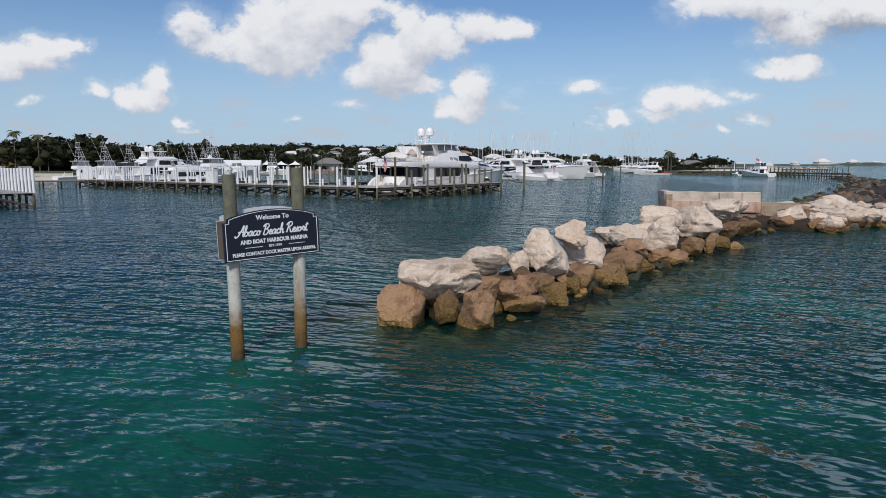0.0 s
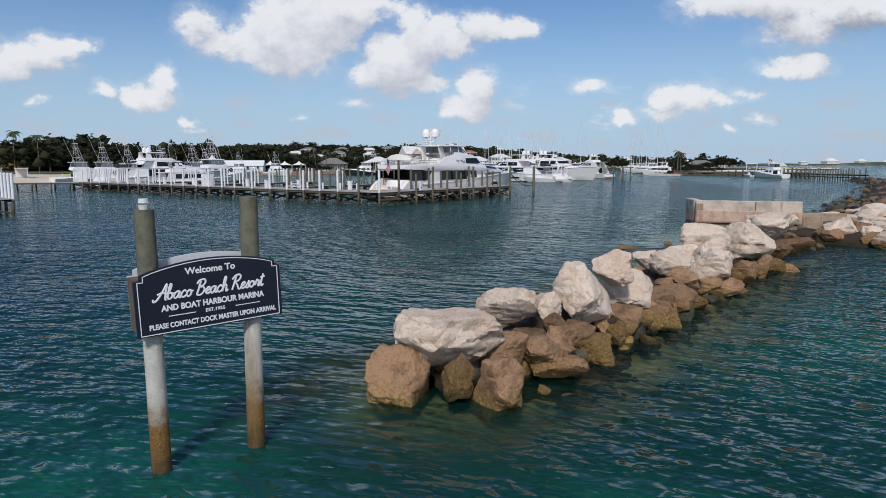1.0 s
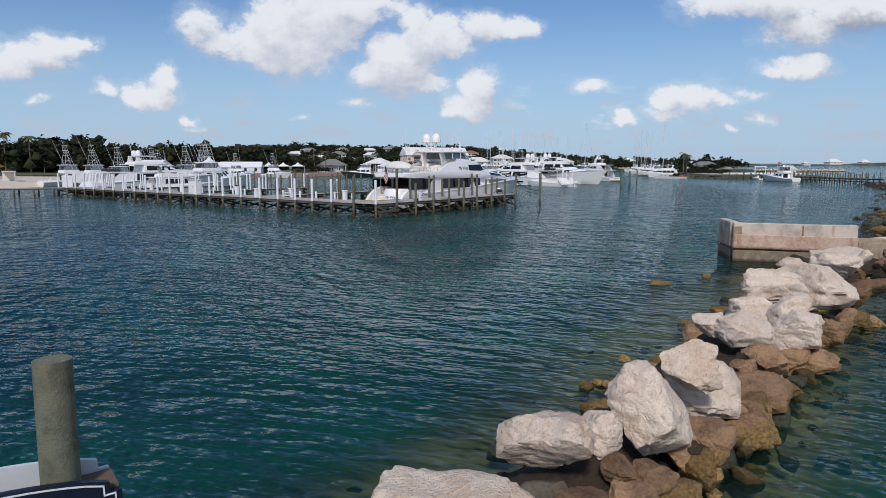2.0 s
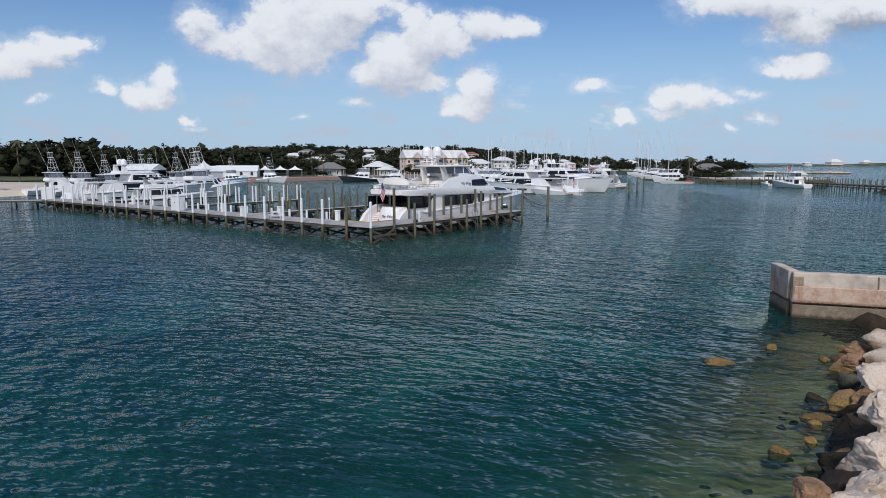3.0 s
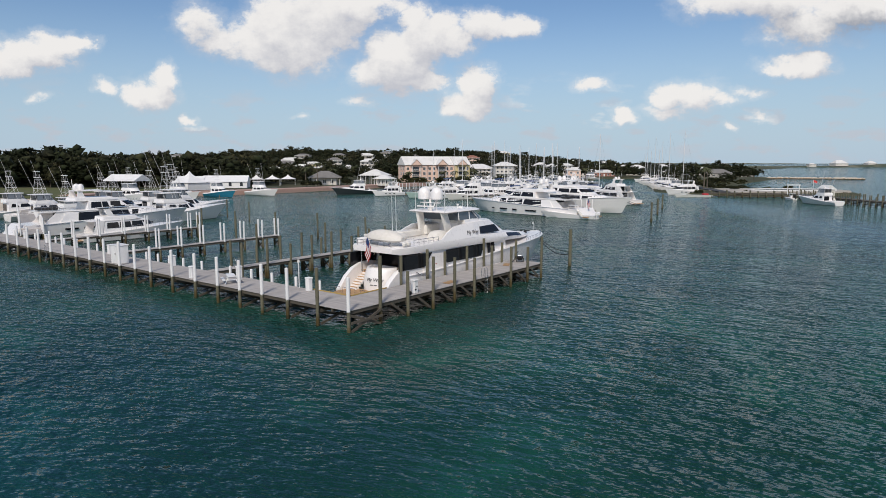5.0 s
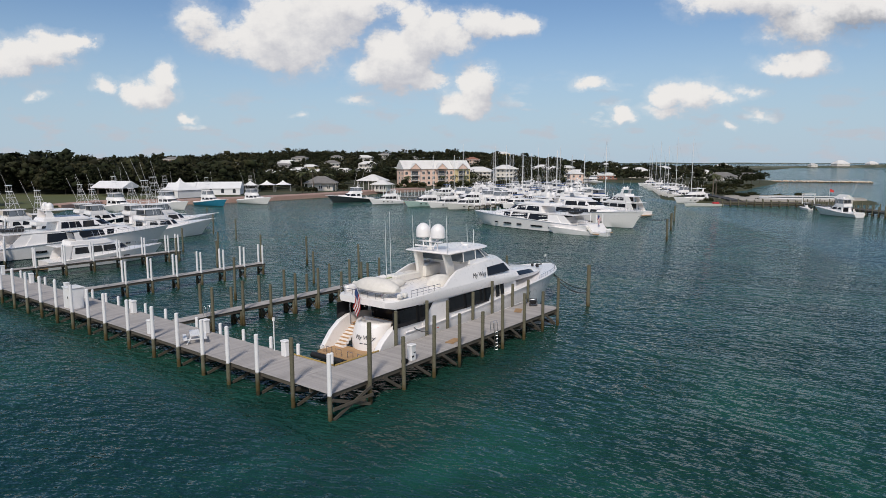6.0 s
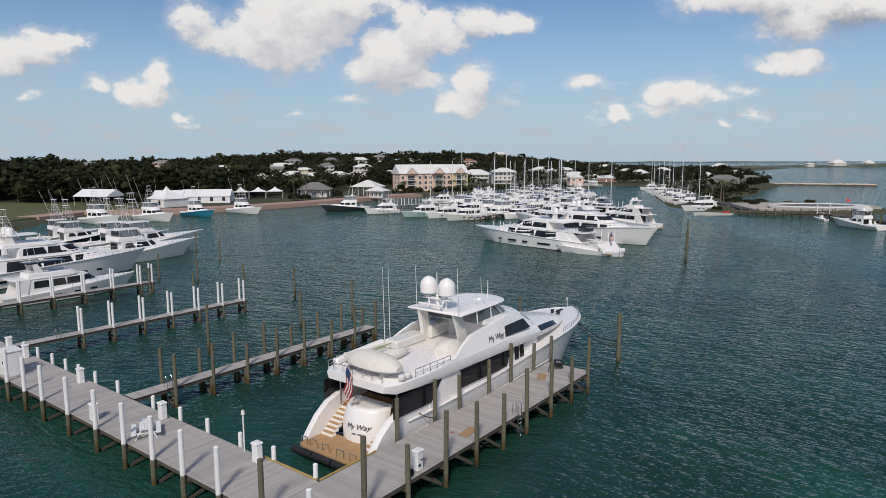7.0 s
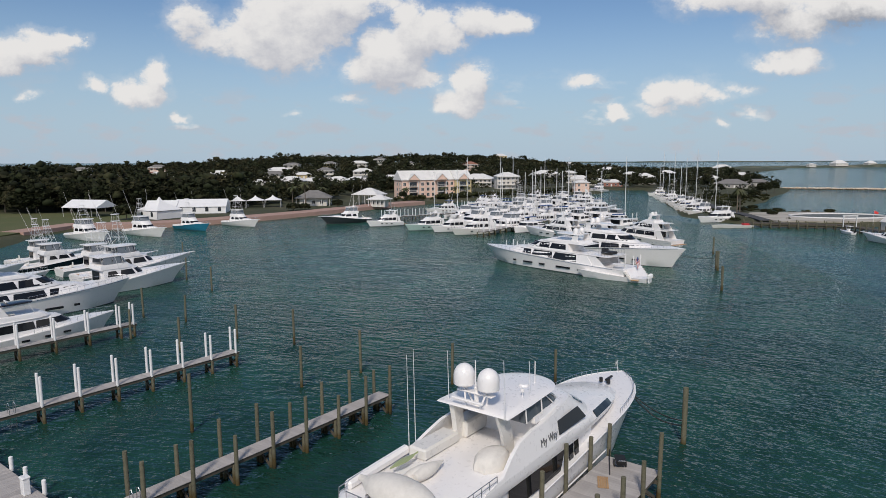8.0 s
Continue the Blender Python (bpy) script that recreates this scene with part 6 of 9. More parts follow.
def crown_arrays(rng, x, y, z, h, r, bank, n, s0=0.17, s1=0.36):
    """Vertices and faces of one crown: n jagged clumps round the upper trunk."""
    vs, fs, k = [], [], 0
    for i in range(n):
        core = i < max(2, n // 6)                      # a few dense masses inside, loose sprays outside
        v, f = (SOLID if core else bank)[rng.randrange(6)]
        a, q = rng.uniform(0, math.tau), r * math.sqrt(rng.random()) * 0.85
        s = r * rng.uniform(s0, s1) * (1.15 if core else 1.0)
        cz = z + h * rng.uniform(0.42, 0.9) * (1 - 0.25 * (q / r) ** 2)
        ca, sa2 = math.cos(a * 3), math.sin(a * 3)
        w = np.empty_like(v)
        w[:, 0] = (v[:, 0] * ca - v[:, 1] * sa2) * s + x + q * math.cos(a)
        w[:, 1] = (v[:, 0] * sa2 + v[:, 1] * ca) * s + y + q * math.sin(a)
        w[:, 2] = v[:, 2] * s * 0.75 + cz
        vs.append(w)
        fs.append(f + k)
        k += len(v)
    return np.concatenate(vs), np.concatenate(fs)


def mesh_arrays(name, vs, fs, material):
    v = np.concatenate(vs)
    out, k = [], 0
    for a, b in zip(vs, fs):
        out.append(b + k)
        k += len(a)
    f = np.concatenate(out)
    me = bpy.data.meshes.new(name)
    me.vertices.add(len(v))
    me.vertices.foreach_set("co", v.astype(np.float32).ravel())
    me.loops.add(len(f) * 3)
    me.loops.foreach_set("vertex_index", f.astype(np.int32).ravel())
    me.polygons.add(len(f))
    me.polygons.foreach_set("loop_start", np.arange(0, len(f) * 3, 3, dtype=np.int32))
    me.update(calc_edges=True)
    me.validate()
    me.materials.append(material)
    return me


def build_woods():
    rng = random.Random(5)
    vs, fs = [], []
    made = tries = 0
    while made < 6600 and tries < 70000:
        tries += 1
        f = rng.random()
        y = 150 + 800 * f ** 1.3
        x = rng.uniform(-0.78, 0.52) * (y + 20) + rng.uniform(-30, 30)
        if open_ground(x, y):
            continue
        d = shore_dist(x, y)
        if d < (24 if x < -100 else 6 if x > 108 else 46):
            continue
        if x > 96 and (y < 318 or y < 440 and rng.random() < 0.8):
            continue
        h = rng.uniform(4.0, 9.0) * (1.75 if x < -100 and y < 300 else 1.2 if x < 100 or y > 420 else 0.75)
        if rng.random() < 0.06:
            h *= 1.35
        z = ground_z(x, y, d)
        near = y < 330
        a, b = crown_arrays(rng, x, y, z - 0.5, h, h * rng.uniform(0.38, 0.55), COARSE, 26 if near else 14)
        vs.append(a)
        fs.append(b)
        made += 1
    me = mesh_arrays("woods", vs, fs, M_LEAF)
    tagged(new("woods", me), "dense dark green coastal scrub and trees on the rise", "woods", kind="stuff")


def palm(x, y, h, seed, label="tall coconut palm with a ragged crown"):
    rnd = random.Random(seed)
    t = thing("palm_tree", label, "palm tree", pose(x, y, ground_z(x, y) - .2, 0, 0, seed * 60), "palms")
    bm = bmesh.new()
    lean = rnd.uniform(.3, 1.0)
    pts = [(lean * (i / 8) ** 2, 0, h * i / 8) for i in range(9)]
    for i, (a, b) in enumerate(zip(pts, pts[1:])):
        rod(bm, a, b, .24 - .012 * i, .23 - .012 * i, 8)
    part("trunk", bm, M_TRUNK, t)
    top = Vector(pts[-1])
    for i in range(15):
        a = math.tau * i / 15 + rnd.uniform(-.2, .2)
        up = rnd.uniform(-.35, .9)
        ln = rnd.uniform(2.4, 3.4)
        bm = bmesh.new()
        prev = None
        for q in range(8):
            f = q / 7
            c = top + Vector((math.cos(a) * ln * f, math.sin(a) * ln * f, up * ln * f * .8 - ln * .75 * f * f))
            wd = .42 * math.sin(math.pi * min(1, f * .9 + .1)) + .03
            s_ = Vector((-math.sin(a), math.cos(a), 0)) * wd
            row = [bm.verts.new(c - s_ - Vector((0, 0, wd * .6))), bm.verts.new(c), bm.verts.new(c + s_ - Vector((0, 0, wd * .6)))]
            if prev:
                bm.faces.new((prev[0], prev[1], row[1], row[0]))
                bm.faces.new((prev[1], prev[2], row[2], row[1]))
            prev = row
        part("frond", bm, M_PALM, t)
    return t


def tree(x, y, h, r, seed, label="dense dark green coastal tree", material=None):
    rng = random.Random(seed)
    t = thing("tree", label, "tree", pose(x, y, ground_z(x, y) - .1), "shore trees")
    bm = bmesh.new()
    rod(bm, (0, 0, 0), (.15, .1, h * .45), .2, .13, 8)
    for i in range(4):
        a = math.tau * i / 4 + rng.uniform(-.4, .4)
        rod(bm, (.15, .1, h * .42), (r * .6 * math.cos(a), r * .6 * math.sin(a), h * .75), .1, .04, 6)
    part("trunk", bm, M_TRUNK, t)
    a, b = crown_arrays(rng, 0, 0, 0, h, r, COARSE, 260, 0.09, 0.2)
    v = a.copy()
    part("crown", mesh_arrays("crown", [v], [b], material or M_LEAF), None, t)
    return t

# ---- buildings ----
M_ROOFW = surface("white_metal_roof", (0.74, 0.72, 0.69), 0.5, spots=(0.58, 0.56, 0.52), amount=0.5, scale=0.3)
M_ROOFG = surface("grey_shingle_roof", (0.20, 0.19, 0.18), 0.85, spots=(0.13, 0.125, 0.12), amount=0.5, scale=0.6, bump=0.02)
M_ROOFR = surface("faded_red_roof", (0.28, 0.13, 0.09), 0.8, amount=0.4, scale=0.5)
M_WALLW = surface("white_render", (0.66, 0.62, 0.56), 0.8, spots=(0.52, 0.48, 0.42), amount=0.4, scale=0.4)
M_WALLP = surface("pink_render", (0.80, 0.57, 0.46), 0.8, spots=(0.70, 0.49, 0.39), amount=0.4, scale=0.4)
M_WALLY = surface("yellow_render", (0.62, 0.50, 0.27), 0.8, amount=0.4, scale=0.4)
M_WALLG = surface("grey_render", (0.36, 0.34, 0.31), 0.8, amount=0.4, scale=0.4)
M_WIN = surface("window_glass", (0.035, 0.042, 0.05), 0.1, amount=0.2, spec=0.7)
M_FRAME = surface("white_frame", (0.74, 0.72, 0.69), 0.5, amount=0.2)


def hip_roof(bm, w, d, z, h, over=0.6, gable=False):
    a, b = w / 2 + over, d / 2 + over
    r = max(0.2, a - b) if not gable else a
    base = [bm.verts.new(p) for p in ((-a, -b, z), (a, -b, z), (a, b, z), (-a, b, z))]
    low = [bm.verts.new((v.co.x, v.co.y, z - 0.18)) for v in base]
    t = [bm.verts.new((-r, 0, z + h)), bm.verts.new((r, 0, z + h))]
    for f in ((base[0], base[1], t[1], t[0]), (base[2], base[3], t[0], t[1]), (base[1], base[2], t[1]), (base[3], base[0], t[0]), low):
        bm.faces.new(f)
    for i in range(4):
        bm.faces.new((low[i], low[(i + 1) % 4], base[(i + 1) % 4], base[i]))
    return bm


def window_at(t, x, y, z, w, h, face, out=0.05):
    """A window in a wall that faces -y, +y, -x or +x."""
    turn = {"-y": 0, "+x": 90, "+y": 180, "-x": 270}[face]
    m = pose(x, y, z, 0, 0, turn)
    bm = bmesh.new()
    box(bm, 0, -out / 2, 0, w, out, h)
    o = part("window", bm, M_WIN, t)
    o.matrix_local = m
    bm = bmesh.new()
    for sx in (-1, 1):
        box(bm, sx * (w / 2 + .05), -out / 2 - .02, 0, 0.1, out + .06, h + .2)
        box(bm, 0, -out / 2 - .02, sx * (h / 2 + .05), w - .001, out + .05, 0.1)
    box(bm, 0, -out / 2 - .03, 0, 0.06, out + .04, h)
    part("frame", bm, M_FRAME, o)
    return o


def house(x, y, ang, w, d, storeys, roof, wall, label, name="house", z=None, rh=None, gable=False, porch=False):
    z = ground_z(x, y) - 0.2 if z is None else z
    t = thing(name, label, "house", pose(x, y, z, 0, 0, ang), "houses on the rise")
    h = 2.9 * storeys + 0.4
    bm = bmesh.new()
    box(bm, 0, 0, h / 2 - 1.5, w, d, h + 3.0)
    part("wall", bm, wall, t)
    bm = bmesh.new()
    hip_roof(bm, w, d, h, rh or d * 0.24, gable=gable)
    part("roof", bm, roof, t)
    n = max(2, int(w / 3.2))
    for s in range(storeys):
        for i in range(n):
            wx = (i + .5) * w / n - w / 2
            if s == 0 and i == n // 2:
                bm = bmesh.new()
                box(bm, wx, -d / 2 - 0.04, 1.1, 1.1, 0.08, 2.2)
                part("door", bm, M_FRAME, t)
            else:
                window_at(t, wx, -d / 2, 1.6 + 2.9 * s, 1.3, 1.3, "-y")
        window_at(t, -w / 2, 0, 1.6 + 2.9 * s, 1.3, 1.3, "-x")
        window_at(t, w / 2, 0, 1.6 + 2.9 * s, 1.3, 1.3, "+x")
    if porch:
        for i in range(n + 1):
            bm = bmesh.new()
            box(bm, i * w / n - w / 2, -d / 2 - 1.8, h / 2, 0.22, 0.22, h)
            part("porch_post", bm, M_FRAME, t)
        for zz in ((h - 0.3, 3.0) if storeys > 1 else (h - 0.3,)):
            bm = bmesh.new()
            box(bm, 0, -d / 2 - 0.95, zz, w, 1.9, 0.24)
            part("porch_deck", bm, M_FRAME, t)
        if storeys > 1:
            bm = bmesh.new()
            box(bm, 0, -d / 2 - 1.85, 3.95, w, 0.06, 0.08)
            part("porch_rail", bm, M_FRAME, t)
    CLEAR.append((x, y, max(w, d) * 0.62))
    for k in (1, 2):
        CLEAR.append((x * (1 - 0.028 * k), y - (y + 22) * 0.028 * k, w * 0.5))
    return t

ROOFS = {'W': M_ROOFW, 'G': M_ROOFG, 'R': M_ROOFR}
WALLS = {'W': M_WALLW, 'P': M_WALLP, 'Y': M_WALLY, 'G': M_WALLG, 'R': surface('brick_red_render', (0.34, 0.15, 0.11), 0.8, amount=0.4)}
ROOF_WORDS = {'W': 'white metal hip roof', 'G': 'grey shingle hip roof', 'R': 'faded red hip roof'}
WALL_WORDS = {'W': 'White', 'P': 'Pink', 'Y': 'Yellow', 'G': 'Grey', 'R': 'Brick-red'}
WEST_A = [(-274, 423, 10, 1, 'G', 'G'), (-248, 434, 14, 2, 'G', 'G'), (-201, 381, 18, 1, 'W', 'G'), (-376, 796, 16, 2, 'G', 'W'), (-340, 812, 21, 2, 'G', 'Y'),
    (-205, 435, 9, 1, 'R', 'W'), (-208, 462, 12, 2, 'G', 'P'), (-191, 425, 13, 1, 'W', 'W'), (-176, 401, 8, 1, 'W', 'W'), (-153, 433, 19, 1, 'W', 'W'),
    (-129, 494, 12, 1, 'W', 'G'), (-121, 455, 17, 1, 'G', 'W'), (-114, 398, 15, 1, 'W', 'W'), (-107, 415, 8, 1, 'W', 'W')]
WEST_B = [(-119, 509, 12, 2, 'G', 'W'), (-124, 487, 17, 1, 'W', 'W'), (-100, 418, 19, 1, 'W', 'W'), (-102, 465, 13, 1, 'W', 'Y'), (-88, 425, 14, 1, 'W', 'W'),
    (-87, 476, 13, 2, 'G', 'W'), (-92, 532, 11, 2, 'G', 'Y'), (-72, 440, 16, 1, 'W', 'W'), (-72, 571, 15, 2, 'W', 'W'), (-59, 484, 15, 2, 'W', 'W'),
    (-59, 446, 17, 1, 'W', 'W'), (-59, 645, 11, 2, 'G', 'W'), (-36, 470, 16, 1, 'W', 'W')]
EAST_A = [(-28, 615, 9, 2, 'G', 'W'), (32, 634, 15, 2, 'R', 'P'), (30, 472, 23, 2, 'W', 'W'), (48, 440, 16, 3, 'W', 'W'), (96, 557, 23, 2, 'W', 'W'),
    (81, 555, 12, 1, 'W', 'W'), (202, 972, 18, 1, 'W', 'W'), (119, 568, 13, 2, 'W', 'W'), (121, 533, 20, 1, 'W', 'W'), (90, 390, 9, 2, 'W', 'P'),
    (186, 686, 27, 2, 'W', 'W'), (132, 473, 16, 1, 'W', 'R'), (125, 495, 18, 1, 'W', 'W'), (182, 590, 13, 2, 'W', 'W')]
EAST_B = [(170, 513, 17, 2, 'W', 'W'), (231, 630, 19, 2, 'W', 'W'), (194, 501, 14, 1, 'W', 'W'), (552, 1227, 36, 1, 'W', 'W'), (384, 790, 22, 1, 'W', 'P'),
    (229, 524, 22, 1, 'W', 'W'), (209, 438, 21, 1, 'G', 'G'), (241, 465, 16, 1, 'G', 'G')]
for i, (x, y, w, st, ro, wa) in enumerate(WEST_A + WEST_B + EAST_A + EAST_B):
    house(x, y, math.degrees(math.atan2(-x, y + 22)) * 0.6 + random.uniform(-18, 18), w, w * random.uniform(0.55, 0.75), st, ROOFS[ro], WALLS[wa],
          f"{WALL_WORDS[wa]} {'two-storey' if st == 2 else 'three-storey' if st == 3 else 'single-storey'} house with a {ROOF_WORDS[ro]}", porch=(st > 1 and w > 10))

# ---- where the boats lie ----
def berth(stern, bow):
    a, b = Vector(stern), Vector(bow)
    d = b - a
    return pose(a.x, a.y, 0, 0, 0, math.degrees(math.atan2(d.y, d.x))), d.length


def lay(kind, stern, bow, **kw):
    m, L = berth(stern, bow)
    return kind(L, m=m, **kw)


lay(sportfisher, (-109, 166), (-93, 155), label="white sportfishing boat with a tower at the promenade", group="boats at the promenade")
lay(sportfisher, (-97, 176), (-81.3, 164.8), label="white sportfishing boat with a tower at the promenade", group="boats at the promenade")
lay(sportfisher, (-88, 191), (-74.2, 181), hullmat=M_HULLB, label="sea-blue hulled sportfishing boat with a tower at the promenade", group="boats at the promenade")
lay(sportfisher, (-76, 203), (-61.8, 192.5), label="white sportfishing boat with tall outriggers at the promenade", group="boats at the promenade")
lay(sportfisher, (-27, 211), (-43, 201.2), hullmat=M_HULLD, tower_on=False, label="charcoal-hulled sportfishing yacht with a white deckhouse")
lay(motoryacht, (-14.5, 198.5), (-26, 192), decks=1, domes=0, label="small white express cruiser at the finger piers")
lay(motoryacht, (0.5, 187), (-12.6, 179), decks=1, hullmat=M_HULLG, label="pale green hulled cruiser with a white deckhouse")
lay(motoryacht, (7.5, 181), (-4.4, 174), decks=1, label="white flybridge cruiser at the finger piers")
lay(motoryacht, (15.5, 175), (1.4, 166), decks=2, hullmat=M_WHITE2, label="cream trawler yacht with two decks")

# ---- the large white motor yacht at the pier ----
YM = DOCK @ pose(7.9, 7.75, 0)
yacht = thing("motor_yacht", "large white tri-deck motor yacht moored stern-in beside the pier", "yacht", YM)
YL, YB = 30.0, 6.9                                  # hull proper starts forward of the platform


def yh(bm, d=4.4):
    for v in bm.verts:
        v.co.x += d
    return bm


bm = bmesh.new()
hull(bm, YL, YB, 2.15, 3.75, 0.90, 0.9, 5.6, 0.10, n=36)
part("hull", yh(bm), M_WHITE, yacht, smooth=True)
bm = bmesh.new()
stripe(bm, YL, YB, 2.15, 3.75, 0.03, 0.90, 0.10, 5.6, 0.12, 36)
part("boot_stripe", yh(bm), M_BOOT, yacht, "dark boot stripe at the waterline")
for sgn in (-1, 1):                                 # rubbing strakes
    bm = bmesh.new()
    pts = []
    for i in range(23):
        x, b, z = sheer_at(i / 22, YL, YB, 2.15, 3.75, 5.6)
        pts.append((x + 4.4, sgn * (b + 0.02), z - 0.02))
    pipe(bm, pts, 0.07, 6)
    part("rubbing_strake", bm, M_WHITE, yacht)
    bm = bmesh.new()
    pts = [(x, y * 0.985, z * 0.52) for x, y, z in pts[:15]]
    pipe(bm, pts, 0.05, 6)
    part("rubbing_strake", bm, M_WHITE, yacht)

# main deck house
low, high = plan(6.6, 21.5, 3.18, 2.9, 3.2), plan(6.6, 21.0, 3.12, 2.75, 2.4)
bm = bmesh.new()
house_block(bm, low, high, 2.05, 4.3)
part("main_house", bm, M_WHITE, yacht, smooth=True)


def panel(pts, y0, y1, zr, thick=0.035, sides=(-1, 1), name="side_window", material=None, label="", z_lo=4.1, z_hi=6.3):
    """A pane on the sloping side: corners in x and z; the side leans from y0 at z_lo to y1 at z_hi."""
    for sgn in sides:
        bm = bmesh.new()
        f = lambda x, z: y0 + (y1 - y0) * (z - z_lo) / (z_hi - z_lo)
        loft(bm, [[(x, sgn * (f(x, z) - 0.02), z) for x, z in pts], [(x, sgn * (f(x, z) + thick), z) for x, z in pts]])
        part(name, bm, material or M_GLASSD, yacht, label)


flat = dict(z_lo=2.05, z_hi=4.3)
panel([(2.9, 2.72), (6.7, 2.72), (7.9, 4.05), (2.9, 4.05)], 3.20, 3.14, 0, sides=(-1, 1), label="dark tinted side window", **flat)
panel([(10.2, 2.72), (16.3, 2.72), (17.0, 4.02), (10.2, 4.02)], 3.23, 3.13, 0, label="dark tinted saloon window", **flat)
for x in (17.75, 18.55):
    panel([(x, 2.5), (x + 0.55, 2.5), (x + 0.55, 4.0), (x, 4.0)], 3.2, 3.02, 0, name="door_pane", label="dark glazed side door", **flat)
bm = bmesh.new()
box(bm, 6.55, 0, 3.2, 0.06, 5.4, 1.9)
part("saloon_door", bm, M_GLASSD, yacht, "dark glass doors to the aft deck")
bm = bmesh.new()
box(bm, 5.4, 0, 2.18, 2.6, 5.6, 0.06)
part("aft_deck", bm, M_TEAK, yacht, "teak planked aft deck")
for sgn in (-1, 1):
    bm = bmesh.new()
    rod(bm, (3.9, sgn * 2.6, 2.1), (3.9, sgn * 2.65, 4.3), 0.06, n=8)
    part("stanchion", bm, M_STEEL, yacht)

# upper deck: stations of the shell, each x, half width, under side, top, top half width
SHELL = [(2.7, 2.55, 4.35, 4.85, 2.6), (3.4, 3.1, 4.2, 4.9, 3.15), (5.5, 3.38, 4.18, 4.95, 3.38), (9.0, 3.42, 4.18, 5.0, 3.36), (11.0, 3.42, 4.15, 5.02, 3.34), (14.0, 3.42, 4.1, 5.05, 3.32),
         (17.0, 3.4, 4.05, 5.05, 3.28), (20.0, 3.3, 3.98, 5.0, 3.05), (22.5, 3.05, 3.9, 4.85, 2.65), (25.0, 2.75, 3.8, 4.65, 2.3), (27.0, 2.35, 3.75, 4.4, 1.9), (28.8, 1.7, 3.7, 4.15, 1.2), (29.6, 1.0, 3.7, 4.0, 0.6)]
bm = bmesh.new()
rings = []
for x, b, zb, zt, bt in SHELL:
    zm = zb * 0.55 + zt * 0.45
    rings.append([(x, -b * .96, zb), (x, -b, zm), (x, -bt, zt - .06), (x, -bt + .12, zt), (x, bt - .12, zt), (x, bt, zt - .06), (x, b, zm), (x, b * .96, zb)])
loft(bm, rings)
part("upper_deck", bm, M_WHITE, yacht, smooth=True)

# side fairings that sweep up to the pilothouse
for sgn in (-1, 1):
    bm = bmesh.new()
    rings = []
    for x, z in ((7.6, 5.0), (9.4, 5.15), (10.6, 5.75), (11.8, 6.2), (13.5, 6.38), (15.2, 6.42)):
        y = 3.36 - (z - 5.0) * 0.36
        rings.append([(x, sgn * 3.36, 4.9), (x, sgn * y, z), (x, sgn * (y - .22), z), (x, sgn * 3.08, 4.9)])
    loft(bm, rings)
    part("side_fairing", bm, M_WHITE, yacht, smooth=True)
PL, PH = plan(14.6, 20.5, 3.34, 2.75, 2.9, 8), plan(14.8, 18.4, 2.84, 2.3, 2.4, 8)
bm = bmesh.new()
house_block(bm, PL, PH, 4.95, 6.4)
part("pilothouse", bm, M_WHITE, yacht, smooth=True)
side = dict(z_lo=4.95, z_hi=6.4)
panel([(16.2, 5.15), (20.0, 5.15), (19.4, 5.95), (16.5, 5.88)], 3.24, 2.62, 0, name="pilothouse_window", label="dark pilothouse side window", **side)
bm = bmesh.new()
house_block(bm, [p for p in PL], [p for p in PH], 4.95, 6.4, 0.22, 0.72, 0.02)
bmesh.ops.delete(bm, geom=[v for v in bm.verts if v.co.x < 20.05], context="VERTS")
part("pilothouse_windshield", bm, M_GLASSB, yacht, "blue-tinted raked windshield")
for sgn in (-1, 1):                                 # forward windows in the sweep of the upper deck
    bm = bmesh.new()
    xs = [22.0, 23.0, 24.0, 25.0, 25.8]
    ring = []
    for x in xs:
        i = max(j for j in range(len(SHELL) - 1) if SHELL[j][0] <= x)
        f = (x - SHELL[i][0]) / (SHELL[i + 1][0] - SHELL[i][0])
        b, zb, zt, bt = [SHELL[i][c] + (SHELL[i + 1][c] - SHELL[i][c]) * f for c in (1, 2, 3, 4)]
        zm = zb * .55 + zt * .45
        lo, hi = zm + .02, zt - .12
        g = lambda z: b + (bt - b) * (z - zm) / (zt - .06 - zm)
        ring.append([(x, sgn * (g(lo) - .03), lo), (x, sgn * (g(hi) - .03), hi), (x, sgn * (g(hi) + .03), hi), (x, sgn * (g(lo) + .03), lo)])
    loft(bm, ring)
    part("bow_window", bm, M_GLASSD, yacht, "dark forward cabin window")
for sgn, turn in ((-1, 0), (1, 180)):
    words("My Way", 0.62, surface("grey_letter", (0.10, 0.10, 0.11), 0.4) if "grey_letter" not in bpy.data.materials else bpy.data.materials["grey_letter"], yacht,
          pose(14.7, sgn * 3.21, 5.45, 90 - 20, 0, turn), "name_lettering", 0.012, 0.3)

# flying bridge
bm = bmesh.new()
low, high = plan(14.2, 17.6, 2.55, 2.2, 2.3, 8), plan(14.2, 16.6, 2.5, 2.1, 1.5, 8)
house_block(bm, low, high, 6.38, 6.75)
part("flybridge_coaming", bm, M_WHITE, yacht, smooth=True)
M_CLEAR = surface("smoked_screen", (0.10, 0.115, 0.13), 0.08, amount=0.2, spec=0.7)
bm = bmesh.new()
house_block(bm, [(x, y * .97) for x, y in plan(13.2, 17.2, 2.5, 2.15, 2.0, 8)], [(x, y * .95) for x, y in plan(13.2, 16.2, 2.4, 2.0, 1.2, 8)], 6.72, 7.6)
part("flybridge_screen", bm, M_CLEAR, yacht, "smoked clear enclosure round the flybridge")
bm = bmesh.new()
